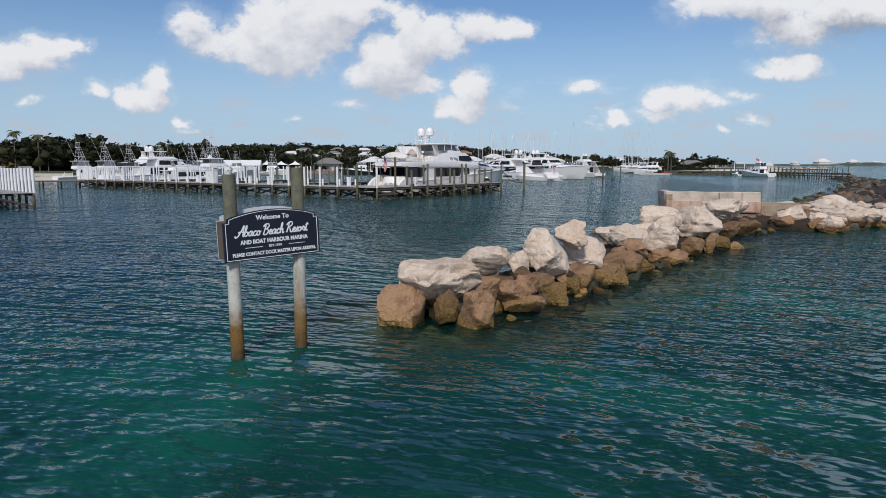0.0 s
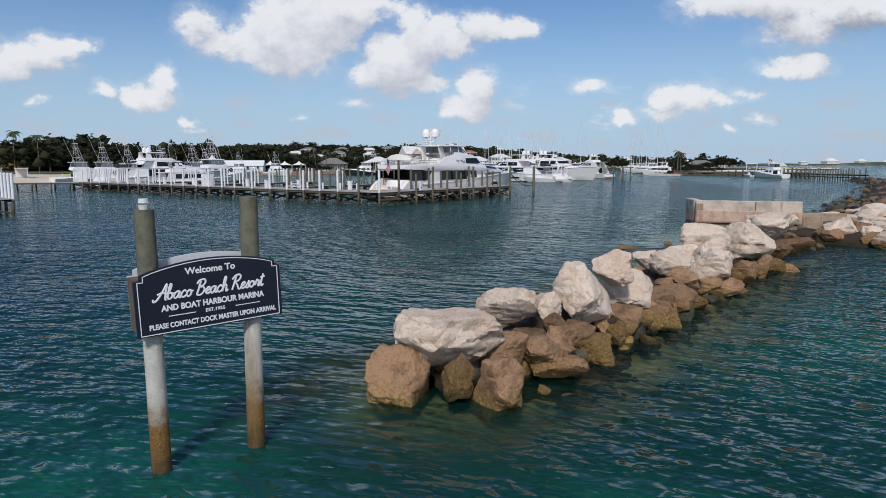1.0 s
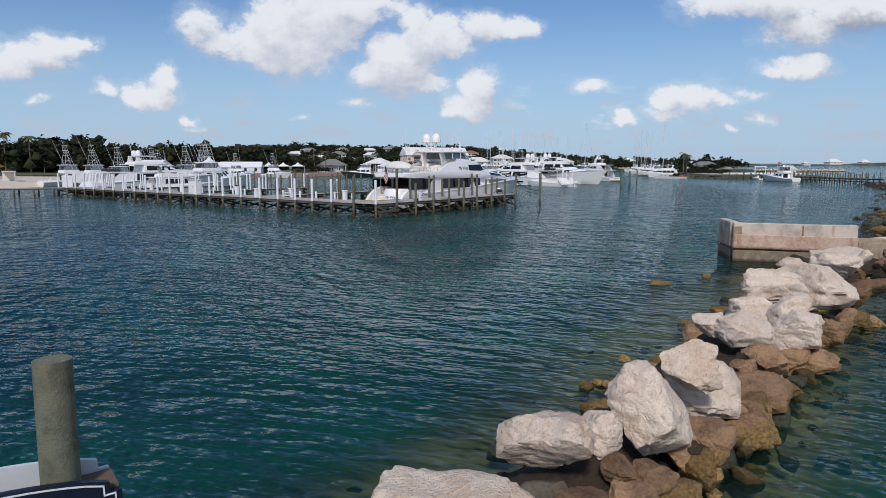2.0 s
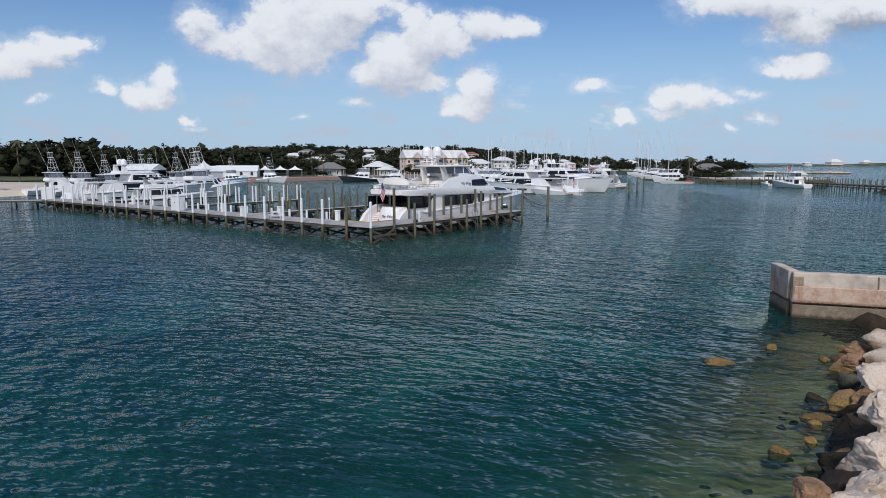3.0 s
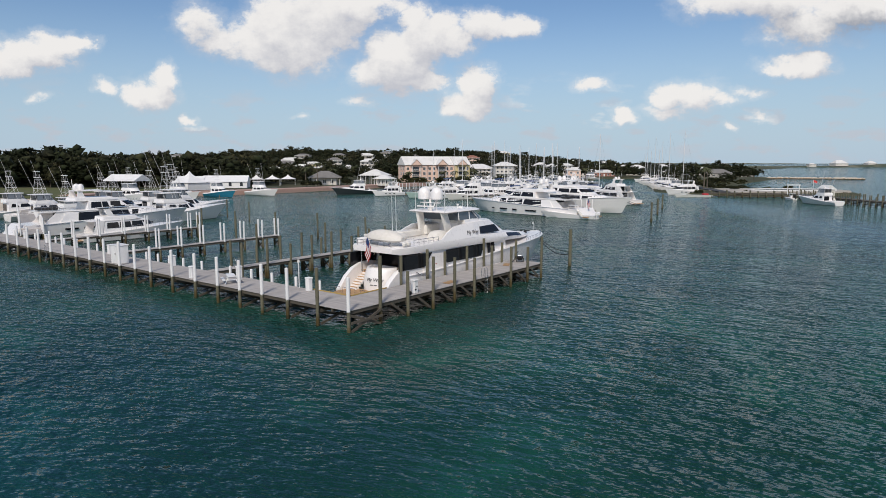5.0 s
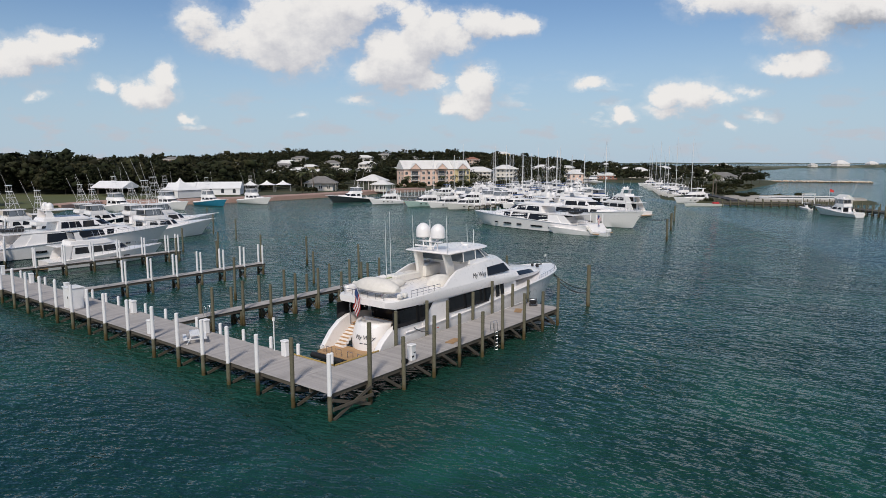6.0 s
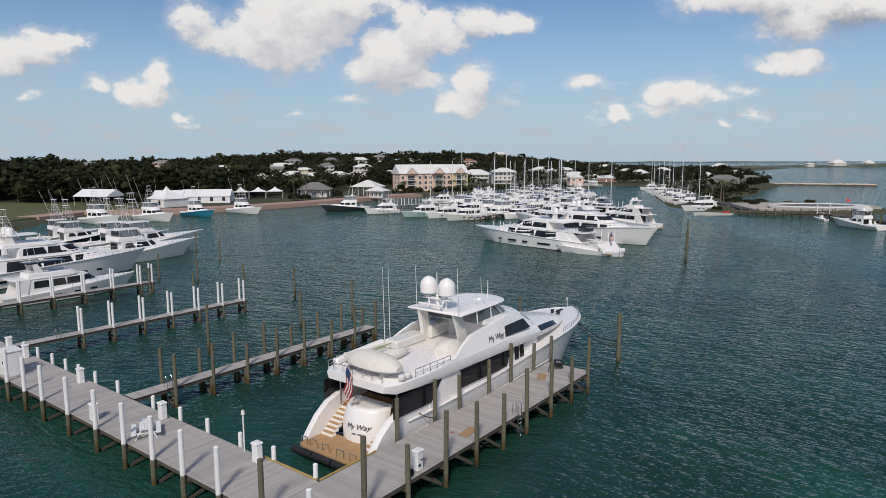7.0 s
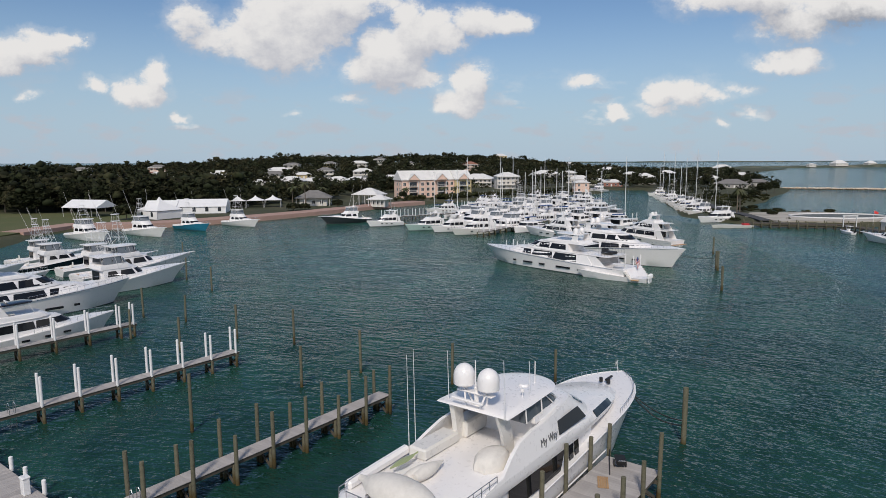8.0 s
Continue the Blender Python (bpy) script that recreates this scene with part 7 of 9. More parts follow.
for i in range(7):
    a = -math.pi / 2 + math.pi * i / 6
    rod(bm, (17.2 + 2.02 * math.cos(a), 2.16 * math.sin(a), 6.72), (16.2 + 1.25 * math.cos(a), 2.0 * math.sin(a), 7.6), 0.045, n=6)
for sgn in (-1, 1):
    for x in (13.3, 15.2):
        rod(bm, (x, sgn * 2.45, 6.7), (x, sgn * 2.36, 7.6), 0.045, n=6)
part("screen_mullion", bm, M_WHITE, yacht)
bm = bmesh.new()
rings = [[(x, y, z) for x, y in plan(x0, x1, w0, w1, nz, 8)] for x0, x1, w0, w1, nz, z in ((11.2, 16.3, 2.4, 2.2, 2.1, 7.58), (11.0, 16.5, 2.55, 2.35, 2.4, 7.68), (11.2, 16.3, 2.45, 2.2, 2.1, 7.80), (11.8, 15.8, 2.0, 1.8, 1.7, 7.88))]
loft(bm, rings)
part("hardtop", bm, M_WHITE, yacht, "white moulded hardtop", smooth=True)
for sgn in (-1, 1):
    bm = bmesh.new()
    rings = [[(x - .5, sgn * y, z), (x + .5, sgn * y, z), (x + .42, sgn * (y - .28), z), (x - .42, sgn * (y - .28), z)] for x, y, z in ((12.4, 1.9, 5.0), (12.1, 1.85, 6.4), (11.7, 1.75, 7.6))]
    loft(bm, rings)
    part("arch_leg", bm, M_WHITE2, yacht)
bm = bmesh.new()
rod(bm, (11.6, 0, 7.85), (11.5, 0, 8.95), 0.16, 0.12, 10)
for sgn in (-1, 1):
    rod(bm, (11.9, sgn * 0.5, 7.85), (11.6, sgn * 0.85, 8.95), 0.06, n=8)
    rod(bm, (11.2, sgn * 0.5, 7.85), (11.5, sgn * 0.85, 8.95), 0.06, n=8)
box(bm, 11.55, 0, 8.62, 0.5, 2.5, 0.10, 0.03)
box(bm, 10.9, 0.2, 8.25, 0.16, 2.2, 0.14, 0.04)
rod(bm, (11.5, 0, 8.9), (11.45, 0, 10.6), 0.05, 0.03, 8)
part("mast", bm, M_WHITE, yacht, "white mast with a radar bar")
for sgn in (-1, 1):
    bm = bmesh.new()
    dome(bm, 11.55, sgn * 0.86, 8.95, 0.66, 1.32)
    part("satellite_dome", bm, M_WHITE, yacht, smooth=True)
bm = bmesh.new()
for p, h in (((8.8, 2.9), 6.2), ((9.4, 2.9), 6.4), ((10.9, -2.4), 3.2), ((11.2, -2.2), 3.4), ((11.4, 1.9), 3.2), ((14.8, -1.8), 2.4)):
    z = 4.9 if p[0] < 10 else 7.7
    rod(bm, (p[0], p[1], z), (p[0] - .15, p[1], z + h), 0.03, 0.012, 6)
part("whip_antenna", bm, M_ALU, yacht)
bm = bmesh.new()
rod(bm, (16.1, -0.6, 7.85), (16.1, -0.6, 8.0), 0.34, 0.28, 14)
rod(bm, (17.0, -0.9, 7.8), (17.0, -0.9, 9.3), 0.04, 0.03, 8)
rod(bm, (14.2, -1.6, 7.85), (14.2, -1.6, 8.25), 0.03, n=6)
rod(bm, (14.2, -1.6, 8.25), (14.2, -1.6, 8.42), 0.12, 0.12, 10)
part("hardtop_fitting", bm, M_WHITE, yacht)

# flying bridge lounge: settees, table and a covered helm seat
bm = bmesh.new()
box(bm, 10.2, 2.1, 5.35, 3.4, 1.3, 0.7, 0.12)
box(bm, 13.6, 1.9, 5.6, 2.4, 1.2, 1.1, 0.12)
part("settee", bm, M_WHITE2, yacht, "white cushioned settee")
bm = bmesh.new()
rings = []
for f, k in ((0, 1), (.5, .95), (.85, .75), (1, .35)):
    rings.append([(10.6 + 1.35 * k * math.cos(i * math.tau / 16) * (1 + .06 * math.sin(3 * i)), -1.75 + 0.95 * k * math.sin(i * math.tau / 16), 5.02 + 0.85 * f) for i in range(16)])
loft(bm, rings)
part("covered_seat", bm, M_COVER, yacht, "seating under a loose white cover", smooth=True)
bm = bmesh.new()
prism(bm, plan(13.9, 15.4, 1.6, 1.4, .7), 6.4, 7.15)
part("helm_console", bm, M_WHITE2, yacht)

# tender under its cover on the boat deck, with small craft beside it
bm = bmesh.new()
rings = []
for i in range(13):
    f = i / 12
    y = -2.7 + 5.0 * f
    k = (1 - abs(2 * f - 0.9) ** 2.6 * 0.9) if abs(2 * f - 0.9) < 1 else 0.12
    k = max(0.16, k)
    rings.append([(4.1 + 1.15 * k * math.cos(a), y, 5.5 + 0.12 * f + 0.85 * max(0.25, k) * (math.sin(a) if math.sin(a) > 0 else 0.35 * math.sin(a))) for a in [math.tau * j / 16 for j in range(16)]])
loft(bm, rings)
tender = solid("tender", bm, M_COVER, "ship's tender under a fitted white cover on the boat deck", "tender", YM, smooth=True)
bm = bmesh.new()
for y in (-1.6, 1.2):
    box(bm, 4.1, y, 5.1, 1.4, 0.18, 0.4)
chocks = part("chock", bm, M_STEEL, tender)
bm = bmesh.new()
rings = []
for i in range(9):
    f = i / 8
    k = max(0.1, math.sin(math.pi * min(1, f * .8 + .2)))
    rings.append([(5.9 + 2.6 * f, 0.7 + 0.42 * k * math.cos(a) - 0.5 * f, 5.35 + 0.38 * k * math.sin(a)) for a in [math.tau * j / 12 for j in range(12)]])
loft(bm, rings)
jet = solid("jet_ski", bm, M_COVER, "personal watercraft under a pale cover on the boat deck", "jet ski", YM, smooth=True)
copy_thing(jet, YM @ pose(0.5, -1.6, 0, 0, 0, 12))
bm = bmesh.new()
rings = [[(6.0 + 2.4 * f, 1.9 + 0.27 * math.sin(math.pi * min(.97, f + .04)) * c, 5.5 + 0.06 * s + .05 * f) for c, s in ((-1, 0), (0, 1), (1, 0), (0, -1))] for f in (0, .1, .3, .5, .7, .9, 1)]
loft(bm, rings)
solid("paddle_board", bm, surface("green_board", (0.35, 0.40, 0.20), 0.4), "green and red paddle board lying on the boat deck", "paddle board", YM, smooth=True)
bm = bmesh.new()
box(bm, 6.2, 2.95, 5.25, 5.0, 0.5, 0.55, 0.15, turn=Matrix.Rotation(radians(-3), 4, "Y"))
part("davit", bm, M_WHITE, yacht, "white boat crane lying along the port side")
for sgn in (-1, 1):
    bm = bmesh.new()
    pts = [(2.95 + .5 * i, sgn * (2.75 + .06 * i), 4.9) for i in range(5)] if sgn > 0 else [(5.0 + .75 * i, sgn * 3.28, 4.95) for i in range(6)]
    top = [(x, y, z + .55) for x, y, z in pts]
    for a, b in zip(pts, top):
        rod(bm, a, b, 0.025, n=6)
    pipe(bm, top, 0.025, 6)
    pipe(bm, [(x, y, z - .27) for x, y, z in top], 0.018, 6)
    part("guard_rail", bm, M_STEEL, yacht)
bm = bmesh.new()
for i in range(6):
    y = -2.2 + .88 * i
    rod(bm, (2.95, y, 4.88), (2.95, y, 5.4), 0.025, n=6)
rod(bm, (2.95, -2.2, 5.4), (2.95, 2.2, 5.4), 0.025, n=6)
part("guard_rail", bm, M_STEEL, yacht)
for x in (3.9, 4.5):
    bm = bmesh.new()
    box(bm, x, -3.05, 5.2, 0.5, 0.42, 0.42, 0.12)
    part("life_raft", bm, M_WHITE2, yacht)

# stern: rounded transom, curved stairs each side, wings and swim platform
bm = bmesh.new()
rings = []
for z, x, k in ((0.6, 2.35, 1.0), (1.3, 2.32, 1.0), (2.0, 2.45, .98), (2.55, 2.68, .95), (2.74, 2.78, .935), (2.80, 2.9, .91), (2.80, 3.15, .85), (2.62, 3.2, .84), (2.62, 3.9, .7)):
    rings.append([(x + 1.6 - 1.6 * math.cos(a), 1.85 * k * math.sin(a) * 1.0, z) for a in [math.radians(-88 + 176 * i / 14) for i in range(15)]] + [(4.6, 1.5 * k, z), (4.6, -1.5 * k, z)])
loft(bm, rings)
part("transom", bm, M_WHITE, yacht, "rounded white transom with the yacht's name", smooth=True)
nm = words("My Way", 0.5, bpy.data.materials["grey_letter"], yacht, pose(2.36, -0.45, 1.72, 90, 0, -90), "name_lettering", 0.012, 0.3)
for v in nm.data.vertices:                         # follow the curve of the transom
    v.co.z += 0.04 - 1.6 * (1 - math.sqrt(max(0.0, 1 - ((v.co.x + 0.45) / 1.85) ** 2)))
bm = bmesh.new()
box(bm, 2.38, -0.42, 1.22, 0.02, 0.75, 0.09, turn=Matrix.Rotation(radians(12), 4, "Z"))
part("port_lettering", bm, bpy.data.materials["grey_letter"], yacht)
for sgn in (-1, 1):
    for i in range(7):
        bm = bmesh.new()
        box(bm, 2.2 + .32 * i, sgn * (2.05 + .05 * i), 0.60 + .10 + .2 * i, 0.40, 1.0, 0.2, 0.015)
        stair = part("stair", bm, M_WHITE, yacht)
        bm = bmesh.new()
        box(bm, 2.2 + .32 * i, sgn * (2.05 + .05 * i), 0.60 + .215 + .2 * i, 0.36, 0.94, 0.03, 0.008)
        part("tread", bm, M_TEAK, stair, "teak tread")
    bm = bmesh.new()
    rings = []
    for x, zt in ((0.9, 0.75), (1.3, 1.25), (1.9, 1.95), (2.8, 2.6), (3.8, 2.95), (5.0, 3.0), (6.6, 2.75)):
        rings.append([(x, sgn * 2.62, 0.3), (x, sgn * 2.62, zt), (x, sgn * 2.8, zt + .06), (x, sgn * 3.12, zt - .05), (x, sgn * 3.12, 0.3)])
    loft(bm, rings)
    part("stern_wing", bm, M_WHITE, yacht, smooth=True)
bm = bmesh.new()
prism(bm, [(0.0, -2.2), (0.25, -2.7), (2.6, -2.9), (2.6, 2.9), (0.25, 2.7), (0.0, 2.2)], 0.42, 0.62)
part("swim_platform", bm, M_TEAK, yacht, "teak swim platform with steel handrails")
bm = bmesh.new()
for y in (-2.2, -1.1, 0.2, 1.3, 2.2):
    pipe(bm, [(0.25, y - .3, .62), (0.25, y - .3, 1.15), (0.25, y + .3, 1.15), (0.25, y + .3, .62)], 0.028, 6)
part("platform_rail", bm, M_STEEL, yacht)
for i, (ya, yb) in enumerate(((-2.6, -1.0), (-0.9, 0.8), (0.9, 2.7))):
    bm = bmesh.new()
    rod(bm, (-0.28, ya, 0.42), (-0.28, yb, 0.42), 0.24, n=12)
    solid("fender", bm, M_BLACK, "black cylindrical fender along the swim platform", "fender", YM, "stern fenders", smooth=True)

# bow: foredeck, rail, windlass and anchor
bm = bmesh.new()
rail(bm, YL, YB, 2.15, 3.75, 0.72, 0.99, 0.4, 5.6, 16)
part("bow_rail", yh(bm), M_STEEL, yacht)
bm = bmesh.new()
rod(bm, (30.6, -.3, 3.8), (30.6, -.3, 4.2), 0.18, 0.14, 10)
box(bm, 31.4, 0, 3.95, 1.3, 0.16, 0.12)
rod(bm, (30.6, .35, 3.8), (30.6, .35, 4.15), 0.15, n=10)
part("windlass", bm, M_BLACK, yacht, "dark anchor windlass on the foredeck")
bm = bmesh.new()
rod(bm, (33.2, 0, 3.9), (33.2, 0, 5.0), 0.02, n=6)
part("jackstaff", bm, M_ALU, yacht)
bm = bmesh.new()
box(bm, 33.0, 0, 4.85, 0.4, 0.02, 0.26)
part("pennant", bm, M_WHITE2, yacht)


def flag(m, w=1.9, h=1.1, name="ensign", label="red, white and blue striped ensign on a staff"):
    t = thing(name, label, "flag", m)
    bm = bmesh.new()
    rod(bm, (0, 0, -0.9), (0.0, 0, 1.1), 0.025, n=6)
    part("staff", bm, M_ALU, t)

    def sag(u, v):
        return (-u * w * 0.55, 0.10 * math.sin(u * 7 + v), 1.05 - v * h - u * w * 0.62)
    for i in range(7):
        bm = bmesh.new()
        rings = [[sag(u / 8, (i + e) / 7) for e in (0, 1)] for u in range(9)]
        loft(bm, rings, close=False, caps=False)
        part("stripe", bm, M_RED if i % 2 == 0 else M_WPOST, t)
    bm = bmesh.new()
    loft(bm, [[tuple(a + b for a, b in zip(sag(u / 8, e * 4 / 7), (0, -0.012, 0))) for e in (0, 1)] for u in range(4)], close=False, caps=False)
    part("canton", bm, M_BLUE, t)
    bm = bmesh.new()
    loft(bm, [[tuple(a + b for a, b in zip(sag(u / 8, e * 4 / 7), (0, 0.012, 0))) for e in (0, 1)] for u in range(4)], close=False, caps=False)
    part("canton", bm, M_BLUE, t)
    return t


flag(YM @ pose(2.6, 0.0, 4.9, 0, -28, 0))


def rope(name, a, b, sag, r, label, n=12):
    bm = bmesh.new()
    a, b = Vector(a), Vector(b)
    pts = [a.lerp(b, i / n) - Vector((0, 0, sag * 4 * (i / n) * (1 - i / n))) for i in range(n + 1)]
    pipe(bm, pts, r, 6)
    return solid(name, bm, M_BLACK, label, "rope")


rope("mooring_line", YM @ Vector((31.4, -2.0, 3.1)), (16.5, 25.8, 1.9), 0.5, 0.05, "dark mooring line from the bow to a pile")
rope("mooring_line", YM @ Vector((31.4, -2.0, 3.0)), (16.5, 25.8, 1.6), 0.8, 0.05, "dark mooring line from the bow to a pile")
rope("mooring_line", YM @ Vector((24.8, -2.9, 2.6)), dk(27.5, 2.6, 1.75).translation, 0.15, 0.035, "dark mooring line down to the pier")
rope("mooring_line", YM @ Vector((5.4, -3.2, 2.4)), dk(14.2, 3.8, 2.0).translation, 0.15, 0.03, "dark mooring line down to the pier")
for x in (10.5, 15.2, 19.8):
    bm = bmesh.new()
    rod(bm, (x, -3.6, 0.9), (x + 1.3, -3.58, 0.95), 0.2, n=12)
    solid("fender", bm, M_BLACK, "black fender between the hull and the pier", "fender", YM, "hull fenders", smooth=True)

# ---- things on the piers ----
def pedestal(s, w, turn, tall=1.0):
    t = thing("power_pedestal", "white shore-power pedestal with outlets on the pier", "pedestal", dk(s, w, DECK_Z, turn), "power pedestals")
    bm = bmesh.new()
    box(bm, 0, 0, 0.55 * tall, 0.5, 0.42, 1.1 * tall, 0.04)
    part("body", bm, M_WPOST, t)
    bm = bmesh.new()
    box(bm, 0, 0, 1.14 * tall, 0.58, 0.5, 0.14, 0.04)
    part("cap", bm, M_WPOST, t)
    bm = bmesh.new()
    box(bm, -0.1, -0.225, 0.35 * tall, 0.2, 0.03, 0.12)
    box(bm, 0.1, -0.225, 0.62 * tall, 0.22, 0.03, 0.05)
    part("outlet", bm, M_BLACK, t)
    return t


for s, w, a in ((8.4, 0.6, 0), (3.5, 8.6, 90), (3.5, 18.9, 90), (0.6, 22.4, 90), (3.4, 30.8, 90), (3.4, 41.5, 90), (3.5, 45.5, 90), (3.5, 55.0, 90), (3.5, 64.0, 90), (3.6, 72.0, 90)):
    pedestal(s, w, a)
bm = bmesh.new()
box(bm, 0, 0, 1.0, 1.7, 1.2, 2.0, 0.05)
hut = thing("utility_cabinet", "tall white utility cabinet standing on the pier", "cabinet", dk(0.95, 37.6, DECK_Z, 90))
part("body", bm, M_WPOST, hut)
bm = bmesh.new()
box(bm, 0, 0, 2.06, 1.84, 1.34, 0.12, 0.03)
part("lid", bm, M_WPOST, hut)
bm = bmesh.new()
box(bm, 0.0, 0.62, 1.0, 0.75, 0.03, 1.8)
part("door", bm, M_WPOST, hut)
bm = bmesh.new()
box(bm, -0.3, 0.66, 1.15, 0.06, 0.05, 0.2)
part("handle", bm, M_BLACK, hut)

pt = thing("picnic_table", "white picnic table with benches standing on the pier", "table", dk(1.5, 17.3, DECK_Z, 62))
bm = bmesh.new()
for i in range(5):
    box(bm, 0, -0.3 + .15 * i, 0.74, 1.9, 0.14, 0.045)
part("tabletop", bm, M_WPOST, pt)
for sgn in (-1, 1):
    bm = bmesh.new()
    box(bm, 0, sgn * 0.72, 0.44, 1.9, 0.27, 0.045)
    part("bench", bm, M_WPOST, pt)
    for e in (-1, 1):
        bm = bmesh.new()
        rod(bm, (sgn * 0.65, e * 0.62, 0), (sgn * 0.65, e * 0.2, 0.73), 0.05, n=6)
        part("leg", bm, M_WPOST, pt)
    bm = bmesh.new()
    box(bm, sgn * 0.65, 0, 0.4, 0.06, 1.6, 0.09)
    part("cross_rail", bm, M_WPOST, pt)


def ladder(m):
    t = thing("dock_ladder", "metal swimming ladder hooked over the pier's edge", "ladder", m)
    bm = bmesh.new()
    for sgn in (-1, 1):
        pipe(bm, [(sgn * .22, 0, -1.6), (sgn * .22, 0, .75), (sgn * .22, .18, .95), (sgn * .22, .4, .85), (sgn * .22, .45, 0)], 0.028, 6)
    part("side_rail", bm, M_STEEL, t)
    for i in range(6):
        bm = bmesh.new()
        rod(bm, (-.22, 0, -1.5 + .3 * i), (.22, 0, -1.5 + .3 * i), 0.022, n=6)
        part("rung", bm, M_STEEL, t)
    return t


ladder(dk(18.6, 0.02, DECK_Z, 0))
ladder(dk(8.0, 46.1, DECK_Z, 0))
ladder(dk(0.0, 55.4, DECK_Z, -90))
ladder(dk(7.0, 24.1, DECK_Z, 0))
for s, w, a in ((14.2, 1.2, 8), (26.4, 2.6, 25)):
    bm = bmesh.new()
    for i in range(5):
        box(bm, 0, -0.28 + .14 * i, 0.05, 1.5, 0.12, 0.03)
    box(bm, -.6, 0, 0.02, 0.1, 0.7, 0.04)
    box(bm, .6, 0, 0.02, 0.1, 0.7, 0.04)
    solid("wooden_pallet", bm, M_TEAK, "small slatted wooden boarding step lying on the pier", "pallet", dk(s, w, DECK_Z, a))
bm = bmesh.new()
for i in range(5):
    r = 0.22 + 0.02 * (i % 2)
    for j in range(14):
        a, b = math.tau * j / 14, math.tau * (j + 1) / 14
        rod(bm, (r * math.cos(a), r * math.sin(a), .05 + .05 * i), (r * math.cos(b), r * math.sin(b), .05 + .05 * i), 0.03, n=5)
solid("hose_coil", bm, M_BLACK, "black hose coiled on the pier beside the pedestal", "hose", dk(7.6, 0.55, DECK_Z))
cart = thing("dock_cart", "black dock cart standing at the end of the pier", "cart", dk(29.2, 2.6, DECK_Z, 30))
bm = bmesh.new()
rings = [[(-.5 * k, -.35 * k, z), (.5 * k, -.35 * k, z), (.5 * k, .35 * k, z), (-.5 * k, .35 * k, z)] for k, z in ((.75, .25), (1, .62))]
loft(bm, rings)
part("tub", bm, M_BLACK, cart)
for sgn in (-1, 1):
    bm = bmesh.new()
    rod(bm, (0, sgn * .38 - .04, .24), (0, sgn * .38 + .04, .24), 0.24, n=14)
    part("wheel", bm, M_BLACK, cart)
bm = bmesh.new()
pipe(bm, [(-.45, -.2, .55), (-.95, -.2, .85), (-.95, .2, .85), (-.45, .2, .55)], 0.025, 6)
part("handle", bm, M_STEEL, cart)
M_YEL = surface("yellow_rub_rail", (0.38, 0.26, 0.08), 0.7, amount=0.5, scale=2)
bm = bmesh.new()
rod(bm, (4.12, 4.2, DECK_Z + .02), (4.12, 8.9, DECK_Z + .02), 0.07, n=8)
rod(bm, (4.2, 4.05, DECK_Z + .02), (8.6, 4.05, DECK_Z + .02), 0.07, n=8)
part("rub_rail", bm, M_YEL, main, "yellow rope rub rail along the inner edge")

# ---- western basin: large yachts beyond the finger piers ----
lay(motoryacht, dk(12, 74.5).translation.xy, dk(30, 74.0).translation.xy, decks=1, domes=0, canvas=M_GLASSD, label="white express cruiser with a dark hardtop", group="boats in the western basin")
lay(sportfisher, dk(33, 99).translation.xy, dk(55, 98).translation.xy, label="white sportfishing yacht with a tall tower", group="boats in the western basin")
lay(sportfisher, dk(40, 109).translation.xy, dk(63, 109).translation.xy, label="white sportfishing yacht with a bow pulpit", group="boats in the western basin")
lay(sportfisher, dk(42, 121).translation.xy, dk(61, 120).translation.xy, label="white sportfishing boat with outriggers raised", group="boats in the western basin")
lay(sportfisher, dk(38, 131).translation.xy, dk(56, 130).translation.xy, hullmat=M_HULLN, label="navy-hulled sportfishing boat with a tall tower", group="boats in the western basin")
lay(sportfisher, dk(40, 141).translation.xy, dk(57, 140).translation.xy, label="white sportfishing boat with a tall tower", group="boats in the western basin")

for (sa_, wa_), (sb_, wb_) in (((21, 115), (38, 114.5)), ((19, 126), (38, 125.5)), ((17, 137), (36, 136))):
    lay(sportfisher, dk(sa_, wa_).translation.xy, dk(sb_, wb_).translation.xy, label="white sportfishing boat with a tall tube tower", group="boats in the western basin")

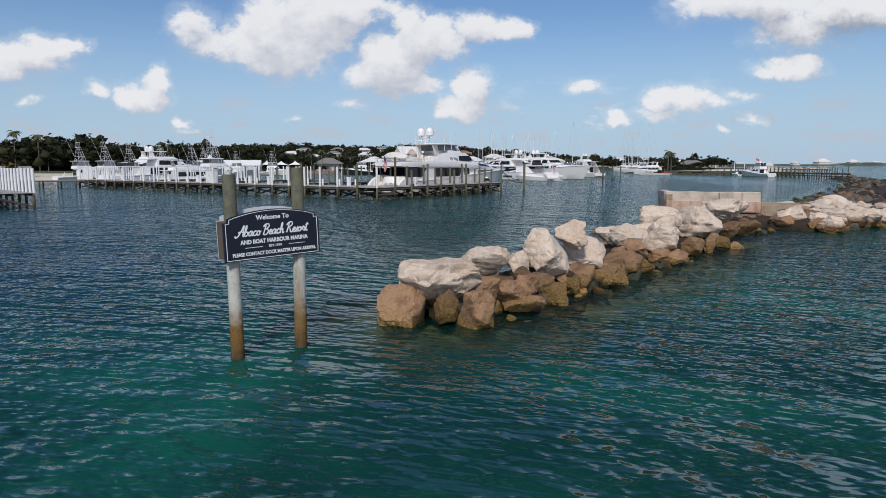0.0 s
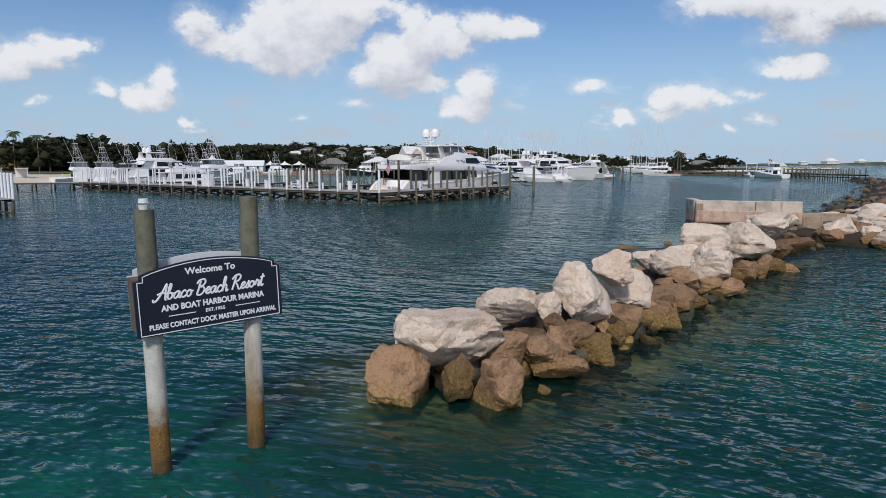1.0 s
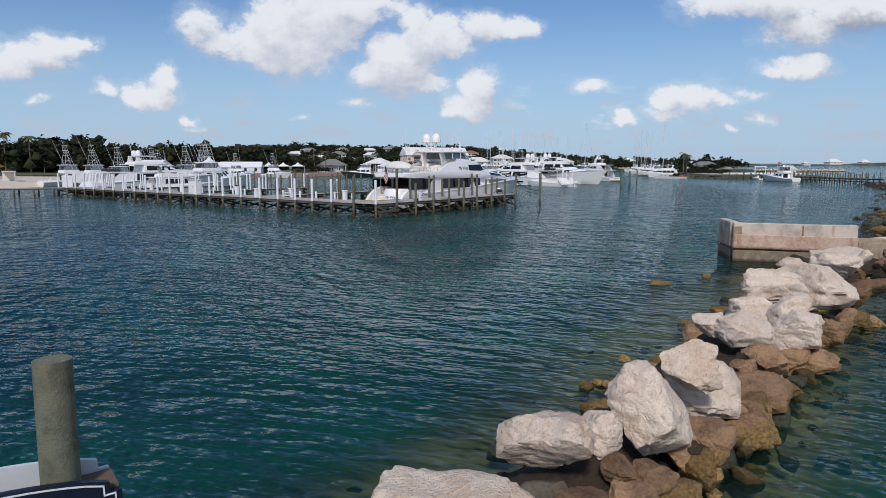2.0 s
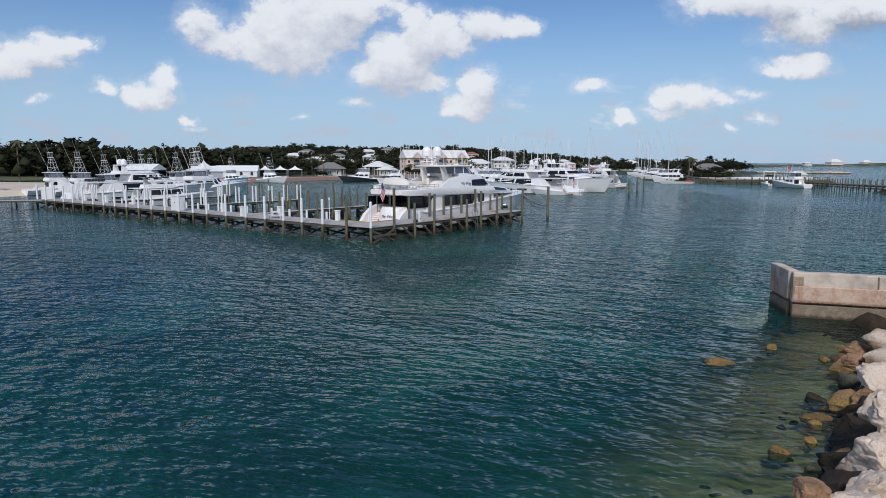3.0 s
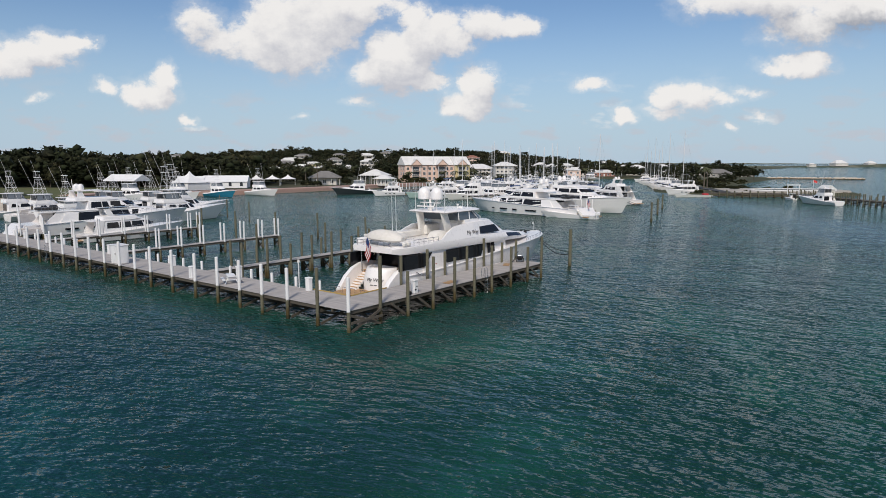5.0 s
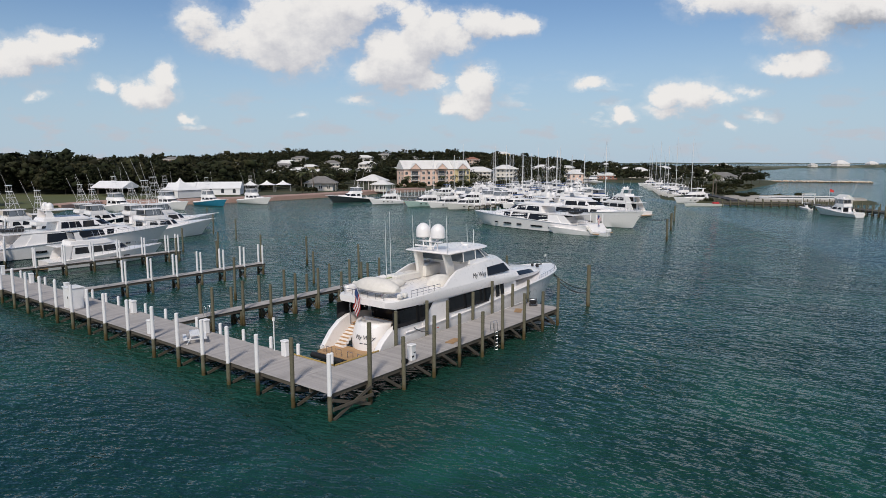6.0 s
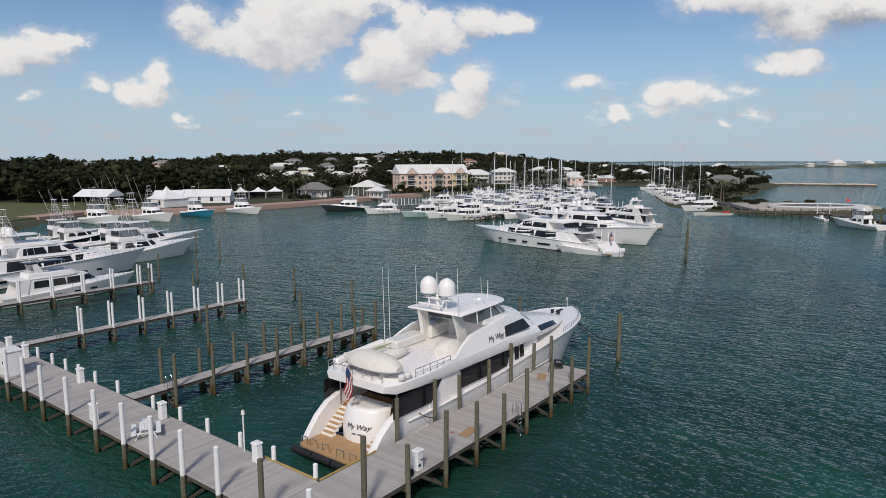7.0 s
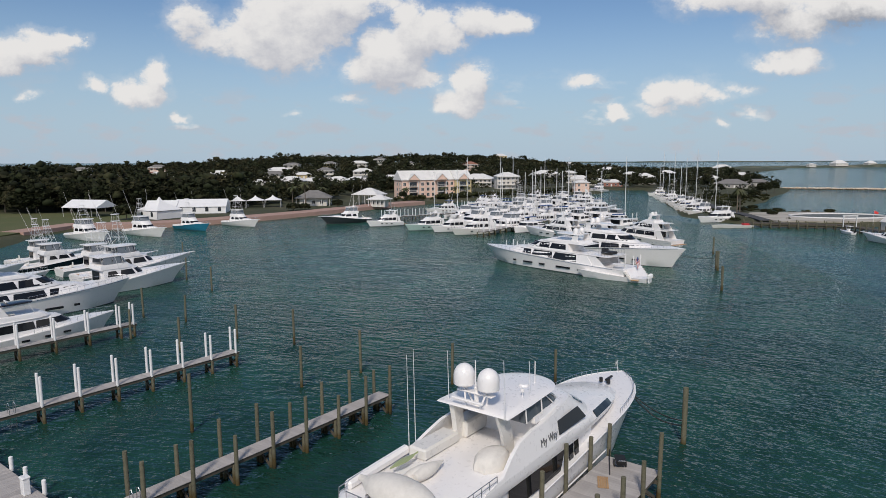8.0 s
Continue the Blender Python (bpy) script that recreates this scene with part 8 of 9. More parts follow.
# ---- two big yachts in the middle ----
def flush_yacht(stern, bow, label, raised=0.0):
    """A long flush-deck yacht with dark windows on two decks, ports in the hull and a stepped stern."""
    m, L = berth(stern, bow)
    B, fa, fb = 7.4, 2.1, 3.3 + raised
    t = thing("motor_yacht", label, "yacht", m, "large yachts")
    bm = bmesh.new()
    hull(bm, L, B, fa, fb, 0.88, 0.9, 3.6, 0.09, n=24)
    part("hull", bm, M_WHITE, t, smooth=True)
    bm = bmesh.new()
    stripe(bm, L, B, fa, fb, 0.05, 0.88, 0.09, 3.6, 0.18, 24)
    part("boot_stripe", bm, M_BOOT, t)
    for sgn in (-1, 1):                                               # knuckle line under the sheer
        pts = []
        for i in range(13):
            x, b_, z = sheer_at(.06 + .9 * i / 12, L, B, fa, fb, 3.6)
            pts.append((x, sgn * (b_ + .015), z - .12))
        bm = bmesh.new()
        pipe(bm, pts, .045, 5)
        part("rubbing_strake", bm, M_STEEL, t)
    z, h = fa + .05, 1.85 + raised * .4
    low, high = plan(L * .18, L * .66, B * .455, B * .41, L * .22), plan(L * .22, L * .60, B * .42, B * .33, L * .15)
    bm = bmesh.new()
    shell(bm, low, high, z, z + h, .2, .06)
    part("deckhouse", bm, M_WHITE, t, smooth=True)
    pane_set(t, "side_window", "long dark wedge-shaped windows", M_GLASSD, low, high, z, z + h, .16, .90, ((L * .28, L * .438), (L * .441, L * .588), (L * .591, L * .76)), 0.5)
    ov = plan(L * .09, L * .56, B * .44, B * .36, L * .06)
    bm = bmesh.new()
    shell(bm, ov, ov, z + h, z + h + .16, .06, .02)
    part("deck_overhang", bm, M_WHITE, t, smooth=True)
    bm = bmesh.new()
    box(bm, L * .205, 0, z + h * .5, .1, B * .55, h * .8, .02)
    part("aft_door", bm, M_GLASSD, t)
    for sgn in (-1, 1):
        bm = bmesh.new()
        loft(bm, [[(L * .10, sgn * B * (.42 + d), z - .1), (L * .20, sgn * B * (.42 + d), z - .1), (L * .235, sgn * B * (.40 + d), z + h), (L * .17, sgn * B * (.40 + d), z + h)] for d in (0, .012)])
        part("wing", bm, M_WHITE, t)
    z2, h2 = z + h + .16, 1.55
    low, high = plan(L * .34, L * .57, B * .37, B * .32, L * .11), plan(L * .35, L * .52, B * .335, B * .25, L * .06)
    bm = bmesh.new()
    shell(bm, low, high, z2 - .05, z2 + h2, .2, .06)
    part("pilothouse", bm, M_WHITE, t, smooth=True)
    pane_set(t, "side_window", "dark pilothouse side windows", M_GLASSD, low, high, z2, z2 + h2, .20, .86, ((L * .36, L * .47), (L * .473, L * .62)), 0.4)
    screen_set(t, "windscreen", "dark raked windscreen", M_GLASSD, low, high, z2, z2 + h2, .36, .85)
    z3 = z2 + h2
    bm = bmesh.new()
    ov = plan(L * .24, L * .51, B * .34, B * .27, L * .03)
    shell(bm, ov, ov, z3 - .02, z3 + .12, .05, .02)
    part("flybridge_deck", bm, M_WHITE, t, smooth=True)
    bm = bmesh.new()
    shell(bm, plan(L * .28, L * .50, B * .32, B * .28, L * .05), plan(L * .29, L * .48, B * .31, B * .25, L * .02), z3 + .1, z3 + .65, .1, -.2)
    part("flybridge", bm, M_WHITE, t, smooth=True)
    bm = bmesh.new()
    hp = plan(L * .30, L * .43, B * .29, B * .25, L * .025)
    shell(bm, hp, hp, z3 + 1.75, z3 + 1.9, .05, .06)
    part("hardtop", bm, M_WHITE, t, smooth=True)
    for sgn in (-1, 1):
        bm = bmesh.new()
        loft(bm, [[(L * .295, sgn * B * (.27 + d), z3 + .5), (L * .34, sgn * B * (.27 + d), z3 + .5), (L * .325, sgn * B * (.25 + d), z3 + 1.8), (L * .30, sgn * B * (.25 + d), z3 + 1.8)] for d in (0, .015)])
        part("hardtop_arch", bm, M_WHITE, t)
    for sgn in (-1, 1):
        bm = bmesh.new()
        dome(bm, L * .33, sgn * .95, z3 + 1.95, .58, 1.15)
        part("satellite_dome", bm, M_WHITE, t, smooth=True)
    bm = bmesh.new()
    rod(bm, (L * .30, 0, z3 + 1.9), (L * .295, 0, z3 + 3.9), .08, .04, 8)
    box(bm, L * .32, 0, z3 + 2.3, .15, 2.0, .12)
    rod(bm, (L * .32, 0, z3 + 1.85), (L * .32, 0, z3 + 2.3), .1, n=6)
    part("mast", bm, M_WHITE, t)
    for f, ln in ((.24, 2.2), (.36, 3.4), (.50, 1.4), (.60, 2.4), (.70, .8)):
        for sgn in (-1, 1):
            x, b_, zz = sheer_at(f, L, B, fa, fb, 3.6)
            bm = bmesh.new()
            box(bm, x, sgn * (b_ * .945 + .02), 1.0 + .35 * f, ln, 0.16, 0.34, 0.04)
            part("hull_port", bm, M_GLASSD, t)
    bm = bmesh.new()
    rail(bm, L, B, fa, fb, .50, .99, .55, 3.6, 14, r=.018)
    part("bow_rail", bm, M_STEEL, t)
    bm = bmesh.new()
    rail(bm, L * .5, B * .84, z + h + .16, z + h + .16, .2, .42, .8, 2.5, 6, r=.02)
    part("boat_deck_rail", bm, M_STEEL, t)
    bm = bmesh.new()
    box(bm, L * .14, 0, z + h + .55, 2.6, 2.0, .5, .15)
    box(bm, L * .18, -.9, z + h + .7, 1.2, 1.0, .9, .15)
    part("deck_tender", bm, M_BLACK, t, "dark tender and gear on the boat deck")
    bm = bmesh.new()
    box(bm, -1.6, 0, .42, 2.2, B * .78, .16, .04)
    part("swim_platform", bm, M_TEAK, t)
    bm = bmesh.new()                                                  # sloping stern with stairs at both sides
    loft(bm, [[(-1.6, -B * .36, .45), (-1.6, B * .36, .45), (-1.0, B * .36, .5), (-1.0, -B * .36, .5)], [(-.1, -B * .37, fa + .2), (-.1, B * .37, fa + .2), (.6, B * .37, fa + .2), (.6, -B * .37, fa + .2)]])
    part("sloping_transom", bm, M_WHITE, t)
    for sgn in (-1, 1):
        for i in range(5):
            bm = bmesh.new()
            box(bm, -1.25 + i * .28, sgn * B * .40, .55 + i * .28, .34, B * .09, .28, .03)
            part("stern_step", bm, M_WHITE2, t)
    return t, m, L


flush_yacht(dk(9, 91).translation.xy, dk(40, 89.5).translation.xy, "long white raised-pilothouse motor yacht with dark arched windows", raised=0.3)
t2, m2, L2 = flush_yacht((33.6, 95.5), (8.6, 123.0), "long white motor yacht with dark window bands beside the central pier")
flag(m2 @ pose(-.5, 0, 3.6, 0, -25, 0), name="ensign")
t3, m3, L3 = flush_yacht((26, 131), (47.5, 106), "white raised-bow motor yacht moored behind the long one", raised=0.9)
lay(motoryacht, (59, 141), (44, 163), decks=2, domes=2, label="white raised-pilothouse yacht with its stern to the channel", group="large yachts")
lay(motoryacht, (45, 140), (30, 158), decks=2, domes=2, label="white motor yacht with two satellite domes", group="large yachts")
lay(motoryacht, (38, 155), (24, 171), decks=2, domes=1, label="white motor yacht with a rounded pilothouse", group="large yachts")
mt, Lt = berth((35.4, 92.4), (24.0, 99.6))
skiff = thing("centre_console_boat", "white open fishing tender with a leaning rail and outboards", "boat", mt)
bm = bmesh.new()
hull(bm, Lt, 3.2, 0.8, 1.4, .8, .4, 2.0, .1)
part("hull", bm, M_WHITE, skiff, smooth=True)
bm = bmesh.new()
box(bm, Lt * .4, 0, 1.3, 1.2, 1.0, 1.1, .1)
part("console", bm, M_WHITE, skiff)
bm = bmesh.new()
for sx in (Lt * .33, Lt * .47):
    for sgn in (-1, 1):
        rod(bm, (sx, sgn * .6, .9), (sx, sgn * .55, 2.9), .035, n=6)
box(bm, Lt * .4, 0, 2.95, 2.2, 1.6, .08)
part("t_top", bm, M_ALU, skiff)
for sgn in (-1, 0, 1):
    bm = bmesh.new()
    box(bm, -.35, sgn * .75, 1.15, .7, .5, .8, .15)
    box(bm, -.35, sgn * .75, .3, .25, .2, 1.2)
    part("outboard", bm, M_WPOST, skiff)

# ---- the crowded marina ----
def gone(x, y):
    return shore_dist(x, y) > -7


HEAD = Vector((-0.83, -0.55))
SIDE = Vector((0.55, -0.83))
boat_kinds = [lambda m, L: motoryacht(L, m=m, decks=1, domes=1), lambda m, L: motoryacht(L, m=m, decks=2, domes=1, label="white two-deck motor yacht at a finger pier"),
              lambda m, L: sportfisher(L, m=m, tower_on=False, label="white convertible fishing boat at a finger pier"), lambda m, L: sailboat(L * .8, m=m, mast=15 + L * .25),
              lambda m, L: sportfisher(L, m=m, label="white sportfishing boat with a tower at a finger pier"),
              lambda m, L: motoryacht(L, m=m, decks=1, domes=0, canvas=M_BLUE, label="white cruiser with a blue canvas top"),
              lambda m, L: catamaran(L * .92, m=m, label="white power catamaran with a covered flybridge at a dock"),
              lambda m, L: catamaran(L * .88, m=m, mast=L * 1.35, label="white sailing catamaran with a furled blue sail", cover=M_BLUE)]
rngb = random.Random(11)
protos = []
for kd in range(len(boat_kinds)):
    for L in (13.5, 17.0):
        o = boat_kinds[kd](Matrix.Translation((0, 0, -500)), L)
        protos.append(o)
used = set()
ROWS = [((14, 200), 6, 0), ((24, 226), 10, 1), ((10, 222), 9, 0), ((14, 262), 13, 1), ((0, 258), 10, 0), ((34, 292), 13, 1), ((22, 288), 9, 0), ((62, 318), 12, 1), ((52, 314), 8, 0)]
for (x, y), n, flip in ROWS:
    for i in range(n):
        p = Vector((x, y)) + SIDE * (8.6 * i)
        if gone(p.x, p.y) or gone(p.x + 12, p.y + 9) or gone(p.x - 10, p.y - 7) or p.x > 60 + (p.y - 200) * 0.155:
            continue
        if p.y < 178 and p.x < 40 or p.y < 168:
            continue
        d = HEAD if not flip else -HEAD
        q = p - d * 2 if not flip else p
        k = rngb.choice((0, 1, 2, 3, 3, 4, 5, 6, 6, 6, 6, 7, 7)) * 2 + rngb.randrange(2)
        m = pose(q.x, q.y, 0, 0, 0, math.degrees(math.atan2(d.y, d.x)) + rngb.uniform(-3, 3))
        if k in used:
            copy_thing(protos[k], m)
        else:
            protos[k].matrix_world = m
            used.add(k)
for k, o in enumerate(protos):
    if k not in used:
        for c in list(o.children_recursive):
            bpy.data.objects.remove(c)
        bpy.data.objects.remove(o)


def float_dock(a, b, width, label, posts=True, step=3.3):
    """A straight timber dock on piles, with white posts along both edges."""
    a, b = Vector(a), Vector(b)
    d = b - a
    L = d.length
    m = pose(a.x, a.y, 0, 0, 0, math.degrees(math.atan2(d.y, d.x)))
    t = thing("marina_dock", label, "dock", m, "marina docks")
    bm = bmesh.new()
    n = int(L / 0.5)
    for i in range(n):
        box(bm, (i + .5) * L / n, 0, 1.5, L / n - .02, width, .06)
    tagged(part("decking", bm, M_DECK, t), kind="stuff")
    bm = bmesh.new()
    for y in (-width / 2 + .1, width / 2 - .1):
        box(bm, L / 2, y, 1.33, L, .1, .26)
    part("stringer", bm, M_BEAM, t)
    for i in range(int(L / step) + 1):
        for sgn in (-1, 1):
            add_mesh("piling", PILE_LOW, t, pose(i * step, sgn * width / 2, 0))
            if posts:
                add_mesh("white_post", WPOST_MID, t, pose(i * step, sgn * (width / 2 + .05), 1.35))
    return t


float_dock((10, 163), (40, 205), 2.2, "marina dock on piles with white posts between the boats")
float_dock((14, 124), (36, 98), 2.2, "short dock with white posts behind the long yacht")
float_dock((-22, 212), (20, 240), 2.2, "marina dock on piles with white posts between the boats")
float_dock((8, 266), (66, 195), 2.4, "marina dock on piles with white posts between the boats", step=4.5)
float_dock((24, 292), (69, 234), 2.4, "marina dock on piles with white posts between the boats", step=4.5)
float_dock((44, 318), (76, 276), 2.4, "marina dock on piles with white posts between the boats", step=4.5)

# ---- boats along the eastern point ----
EAST = [(104, 207, 88, 200, 0), (108, 232, 94, 226, 2), (110, 240, 96, 235, 3), (112, 250, 98, 245, 1), (113, 258, 99, 254, 3), (115, 267, 102, 262, 0), (118, 277, 104, 273, 3), (120, 288, 107, 284, 2), (122, 299, 110, 295, 3)]
EAST += [(124, 310, 111, 306, 3), (127, 322, 115, 318, 1), (130, 335, 117, 332, 3), (133, 350, 121, 347, 3), (136, 366, 124, 363, 0)]
for i, (ax, ay, bx, by, k) in enumerate(EAST):
    m, L = berth((ax, ay), (bx, by))
    if k == 3:
        sailboat(L, m=m, mast=19 + 3.5 * (i % 3), label="white sailing boat with a tall mast on the eastern quay", cover=M_WPOST if i % 2 else M_BLUE)
    elif k == 2:
        sportfisher(L, m=m, tower_on=False, label="white fishing boat on the eastern quay")
    else:
        motoryacht(L, m=m, decks=1, domes=0, label="white motor cruiser on the eastern quay")
sailboat(16, m=berth((107, 214), (92, 208))[0], mast=25.0, label="white ketch with a very tall mast on the eastern quay")
lay(sportfisher, (118.0, 137.0), (113.6, 151.5), tower_on=False, label="white sportfishing boat with a covered bridge at the timber wharf", group="boats at the wharf")
lay(sportfisher, (112, 412), (96, 400), label="large white sportfishing yacht at the head of the channel", tower_on=False)
low_boat, Ll = berth((100, 186), (86, 184))
wb = thing("work_barge", "low flat white work boat beside the wharf", "boat", low_boat)
bm = bmesh.new()
hull(bm, Ll, 3.4, .7, 1.0, .85, .3, 2.0, .05)
part("hull", bm, M_WHITE2, wb, smooth=True)
bm = bmesh.new()
box(bm, 2.0, 0, 1.0, 2.0, 1.6, .7, .1)
part("cover", bm, M_RED, wb, "dark red canvas over the gear")

# ---- timber wharf on the eastern side ----
def wharf(a, b, width, label, post_h=1.9, step=2.6):
    a, b = Vector(a), Vector(b)
    d = b - a
    L = d.length
    t = thing("timber_wharf", label, "wharf", pose(a.x, a.y, 0, 0, 0, math.degrees(math.atan2(d.y, d.x))))
    bm = bmesh.new()
    n = int(L / .4)
    for i in range(n):
        box(bm, (i + .5) * L / n, 0, 1.6, L / n - .02, width, .07)
    tagged(part("decking", bm, M_BEAM, t), kind="stuff")
    for y in (-width / 2, width / 2):
        bm = bmesh.new()
        box(bm, L / 2, y, 1.35, L, .12, .35)
        box(bm, L / 2, y, .6, L, .08, .2)
        part("fender_beam", bm, M_BEAM, t)
    me = pile_mesh("piling", -2.5, 1.6 + post_h, .17, M_PILE)
    for i in range(int(L / step) + 1):
        for y in (-width / 2 - .1, width / 2 + .1):
            add_mesh("piling", me, t, pose(i * step, y, -.25 * (i % 3), 0, 0, i * 50))
    return t


wharf((98, 187), (127, 176), 3.0, "dark timber wharf on piles below the point", 1.0)
wharf((124.5, 174), (126.5, 110), 4.0, "dark weathered timber wharf with tall piles", 1.9)

# ---- the other harbour pier at the western side, with a fence of white posts ----
WP = pose(-42.0, -18.2, 0, 0, 0, 135)
wp = thing("timber_pier", "timber pier head with close-set tall white posts", "pier", WP)
bm = bmesh.new()
for i in range(120):
    box(bm, .12 + .28 * i, 1.9, DECK_Z - .02, .268, 3.8, .045)
tagged(part("decking", bm, M_DECK, wp), kind="stuff")
for y in (0.15, 1.9, 3.65):
    bm = bmesh.new()
    box(bm, 17, y, DECK_Z - .2, 34, .1, .28)
    part("stringer", bm, M_BEAM, wp)
for i in range(12):
    for y in (0.1, 3.7):
        add_mesh("piling", PILE_LOW, wp, pose(.2 + 3.0 * i, y, 0))
    bm = bmesh.new()
    brace(bm, (.2 + 3.0 * i, .2, .15), (.2 + 3.0 * i, 3.6, 1.2))
    part("brace", bm, M_BEAM, wp)
for i in range(22):
    add_mesh("white_post", WPOST_TALL, wp, pose(.2 + 1.5 * i, 0.02, DECK_Z - .1))
    add_mesh("white_post", WPOST_TALL, wp, pose(.2 + 1.5 * i, 3.78, DECK_Z - .1))

# ---- causeway from the long pier to the beach ----
float_dock((-64.5, 48.5), (-104, 108), 3.0, "timber causeway with white posts leading to the beach", step=3.0)
float_dock((-69, 46), (-92, 40), 2.4, "short timber landing with dark piles", posts=False)
bm = bmesh.new()
box(bm, 0, 0, 1.1, 1.8, 1.3, 2.2, .05)
cab = thing("utility_cabinet", "large white utility cabinet on the causeway", "cabinet", pose(-71, 47, 1.6, 0, 0, 30))
part("body", bm, M_WPOST, cab)

# ---- tents, pavilions and the hotel ----
M_TENT = surface("white_tent_fabric", (0.80, 0.79, 0.78), 0.6, spots=(0.70, 0.69, 0.68), amount=0.4, scale=0.3)


def marquee(x, y, ang, w, d, h, peak, label, gable=True, walls=True):
    t = thing("tent", label, "tent", pose(x, y, 1.5, 0, 0, ang), "event tents")
    bm = bmesh.new()
    if gable:
        hip_roof(bm, w, d, h, peak, .3, gable=True)
    else:
        rings = []
        for f in (0, .25, .5, .75, 1):
            k = (1 - f) ** 1.7 * .98 + .02
            rings.append([(w / 2 * 1.05 * k * sx, d / 2 * 1.05 * k * sy, h + peak * f) for sx, sy in ((-1, -1), (1, -1), (1, 1), (-1, 1))])
        loft(bm, rings)
    part("canopy", bm, M_TENT, t)
    for sx in (-1, 1):
        for sy in (-1, 1):
            bm = bmesh.new()
            rod(bm, (sx * w / 2, sy * d / 2, -.2), (sx * w / 2, sy * d / 2, h), .07, n=8)
            part("pole", bm, M_ALU, t)
    if walls:
        bm = bmesh.new()
        box(bm, 0, 0, h / 2 - .1, w - .1, d - .1, h - .2)
        part("side_wall", bm, M_TENT, t)
        n = max(2, int(w / 4))
        for i in range(n):
            bm = bmesh.new()
            pts = [((i + .5) * w / n - w / 2 + .6 * c, h * .3 + (.9 if s > 0 else 0) + .6 * s) for c, s in ((-1, 0), (1, 0), (1, .6), (.7, 1.2), (0, 1.5), (-.7, 1.2), (-1, .6))]
            loft(bm, [[(px, -d / 2 - .01, pz) for px, pz in pts], [(px, -d / 2 - .05, pz) for px, pz in pts]])
            part("arched_window", bm, M_WIN, t)
    return t


marquee(-133, 222, -15, 15, 10, 3.6, 2.6, "open white marquee with drawn curtains", walls=False)
marquee(-103, 213, -30, 11, 11, 3.0, 4.6, "white peaked tent with arched windows", gable=False)
marquee(-96, 237, 10, 19, 12, 2.8, 2.6, "long white marquee with arched windows")
marquee(-110, 233, 10, 11, 11, 2.8, 2.4, "white marquee behind the peaked tent")
for x, y in ((-90, 263), (-83, 266), (-76, 269)):
    marquee(x, y, 10, 7, 7, 3.0, 2.2, "small white peaked tent", gable=False, walls=False)


def pavilion(x, y, ang, w, d, h, roof, label, walled=False):
    t = thing("pavilion", label, "pavilion", pose(x, y, 1.5, 0, 0, ang))
    bm = bmesh.new()
    hip_roof(bm, w, d, h, d * .3, .8)
    part("roof", bm, roof, t)
    for i in range(5):
        for sy in (-1, 1):
            bm = bmesh.new()
            box(bm, (i / 4 - .5) * w, sy * d / 2, h / 2 - .2, .25, .25, h)
            part("post", bm, M_FRAME, t)
    if walled:
        bm = bmesh.new()
        box(bm, 0, 0, h / 2 - .2, w * .8, d * .8, h)
        part("wall", bm, M_WALLW, t)
        for i in range(3):
            window_at(t, (i - 1) * w * .25, -d * .4, 1.6, 1.4, 1.4, "-y")
    return t


pavilion(-59, 277, 5, 15, 11, 3.6, M_ROOFG, "waterfront pavilion with a grey hip roof", True)
pavilion(-34, 283, -20, 12, 10, 4.6, M_ROOFW, "open pavilion with a white pyramid roof")
pavilion(-28, 268, -20, 8, 6.5, 3.2, M_ROOFW, "small white dockside office with a white roof", True)

hotel = thing("hotel", "three-storey peach and yellow hotel with white gables and balconies", "hotel", pose(-3, 336, 1.4, 0, 0, 24))


def wing(x0, x1, y0, d, h, mat=M_WALLP):
    bm = bmesh.new()
    box(bm, (x0 + x1) / 2, y0 + d / 2, h / 2 - 1, x1 - x0, d, h + 2)
    part("wall", bm, mat, hotel)
    bm = bmesh.new()
    hip_roof(bm, x1 - x0, d, h, 5.0, .6, gable=True)
    o = part("roof", bm, M_ROOFW, hotel)
    o.matrix_local = pose((x0 + x1) / 2, y0 + d / 2, 0)


wing(-20, -6, -1, 12, 9.8)
wing(-6, 12, 0.5, 11, 9.8)
wing(12, 22, -1, 12, 9.8, M_WALLY)
for s in range(3):
    z = 1.7 + 2.9 * s
    for x in (-18.5, -8.0, -4, -1, 7.5, 10.4, 20.4):
        window_at(hotel, x, 0.5 if -6 < x < 12 else 1.5 if x > 22 else -1, z, 1.4, 1.6, "-y")
    for y in (2, 6):
        window_at(hotel, -20, y, z, 1.4, 1.6, "-x")
for x in (-13.5, 3.2, 16.5):
    for s in range(3):
        bm = bmesh.new()
        z = 0.3 + 2.9 * s
        box(bm, x, -1.7, z, 5.4, 1.6, .2)
        box(bm, x, -2.45, z + 1.0, 5.4, .08, .08)
        for i in range(9):
            box(bm, x - 2.6 + .65 * i, -2.45, z + .55, .06, .06, .9)
        for sx in (-1, 1):
            box(bm, x + sx * 2.6, -2.4, z + 1.45, .22, .22, 2.7)
        part("balcony", bm, M_FRAME, hotel)
        bm = bmesh.new()
        box(bm, x, -1.06, z + 1.3, 4.2, .1, 2.2)
        part("balcony_door", bm, M_WIN, hotel)
    bm = bmesh.new()
    loft(bm, [[(x - 3.2, yy, 9.8), (x + 3.2, yy, 9.8), (x, yy, 12.8)] for yy in (-2.6, 5)])
    part("gable", bm, M_WALLP, hotel)
    bm = bmesh.new()
    for sgn in (-1, 1):
        loft(bm, [[(x + sgn * 3.6, yy, 9.5), (x, yy, 12.95), (x, yy, 13.2), (x + sgn * 3.75, yy, 9.7)] for yy in (-2.9, 5)])
    part("gable_roof", bm, M_ROOFW, hotel)
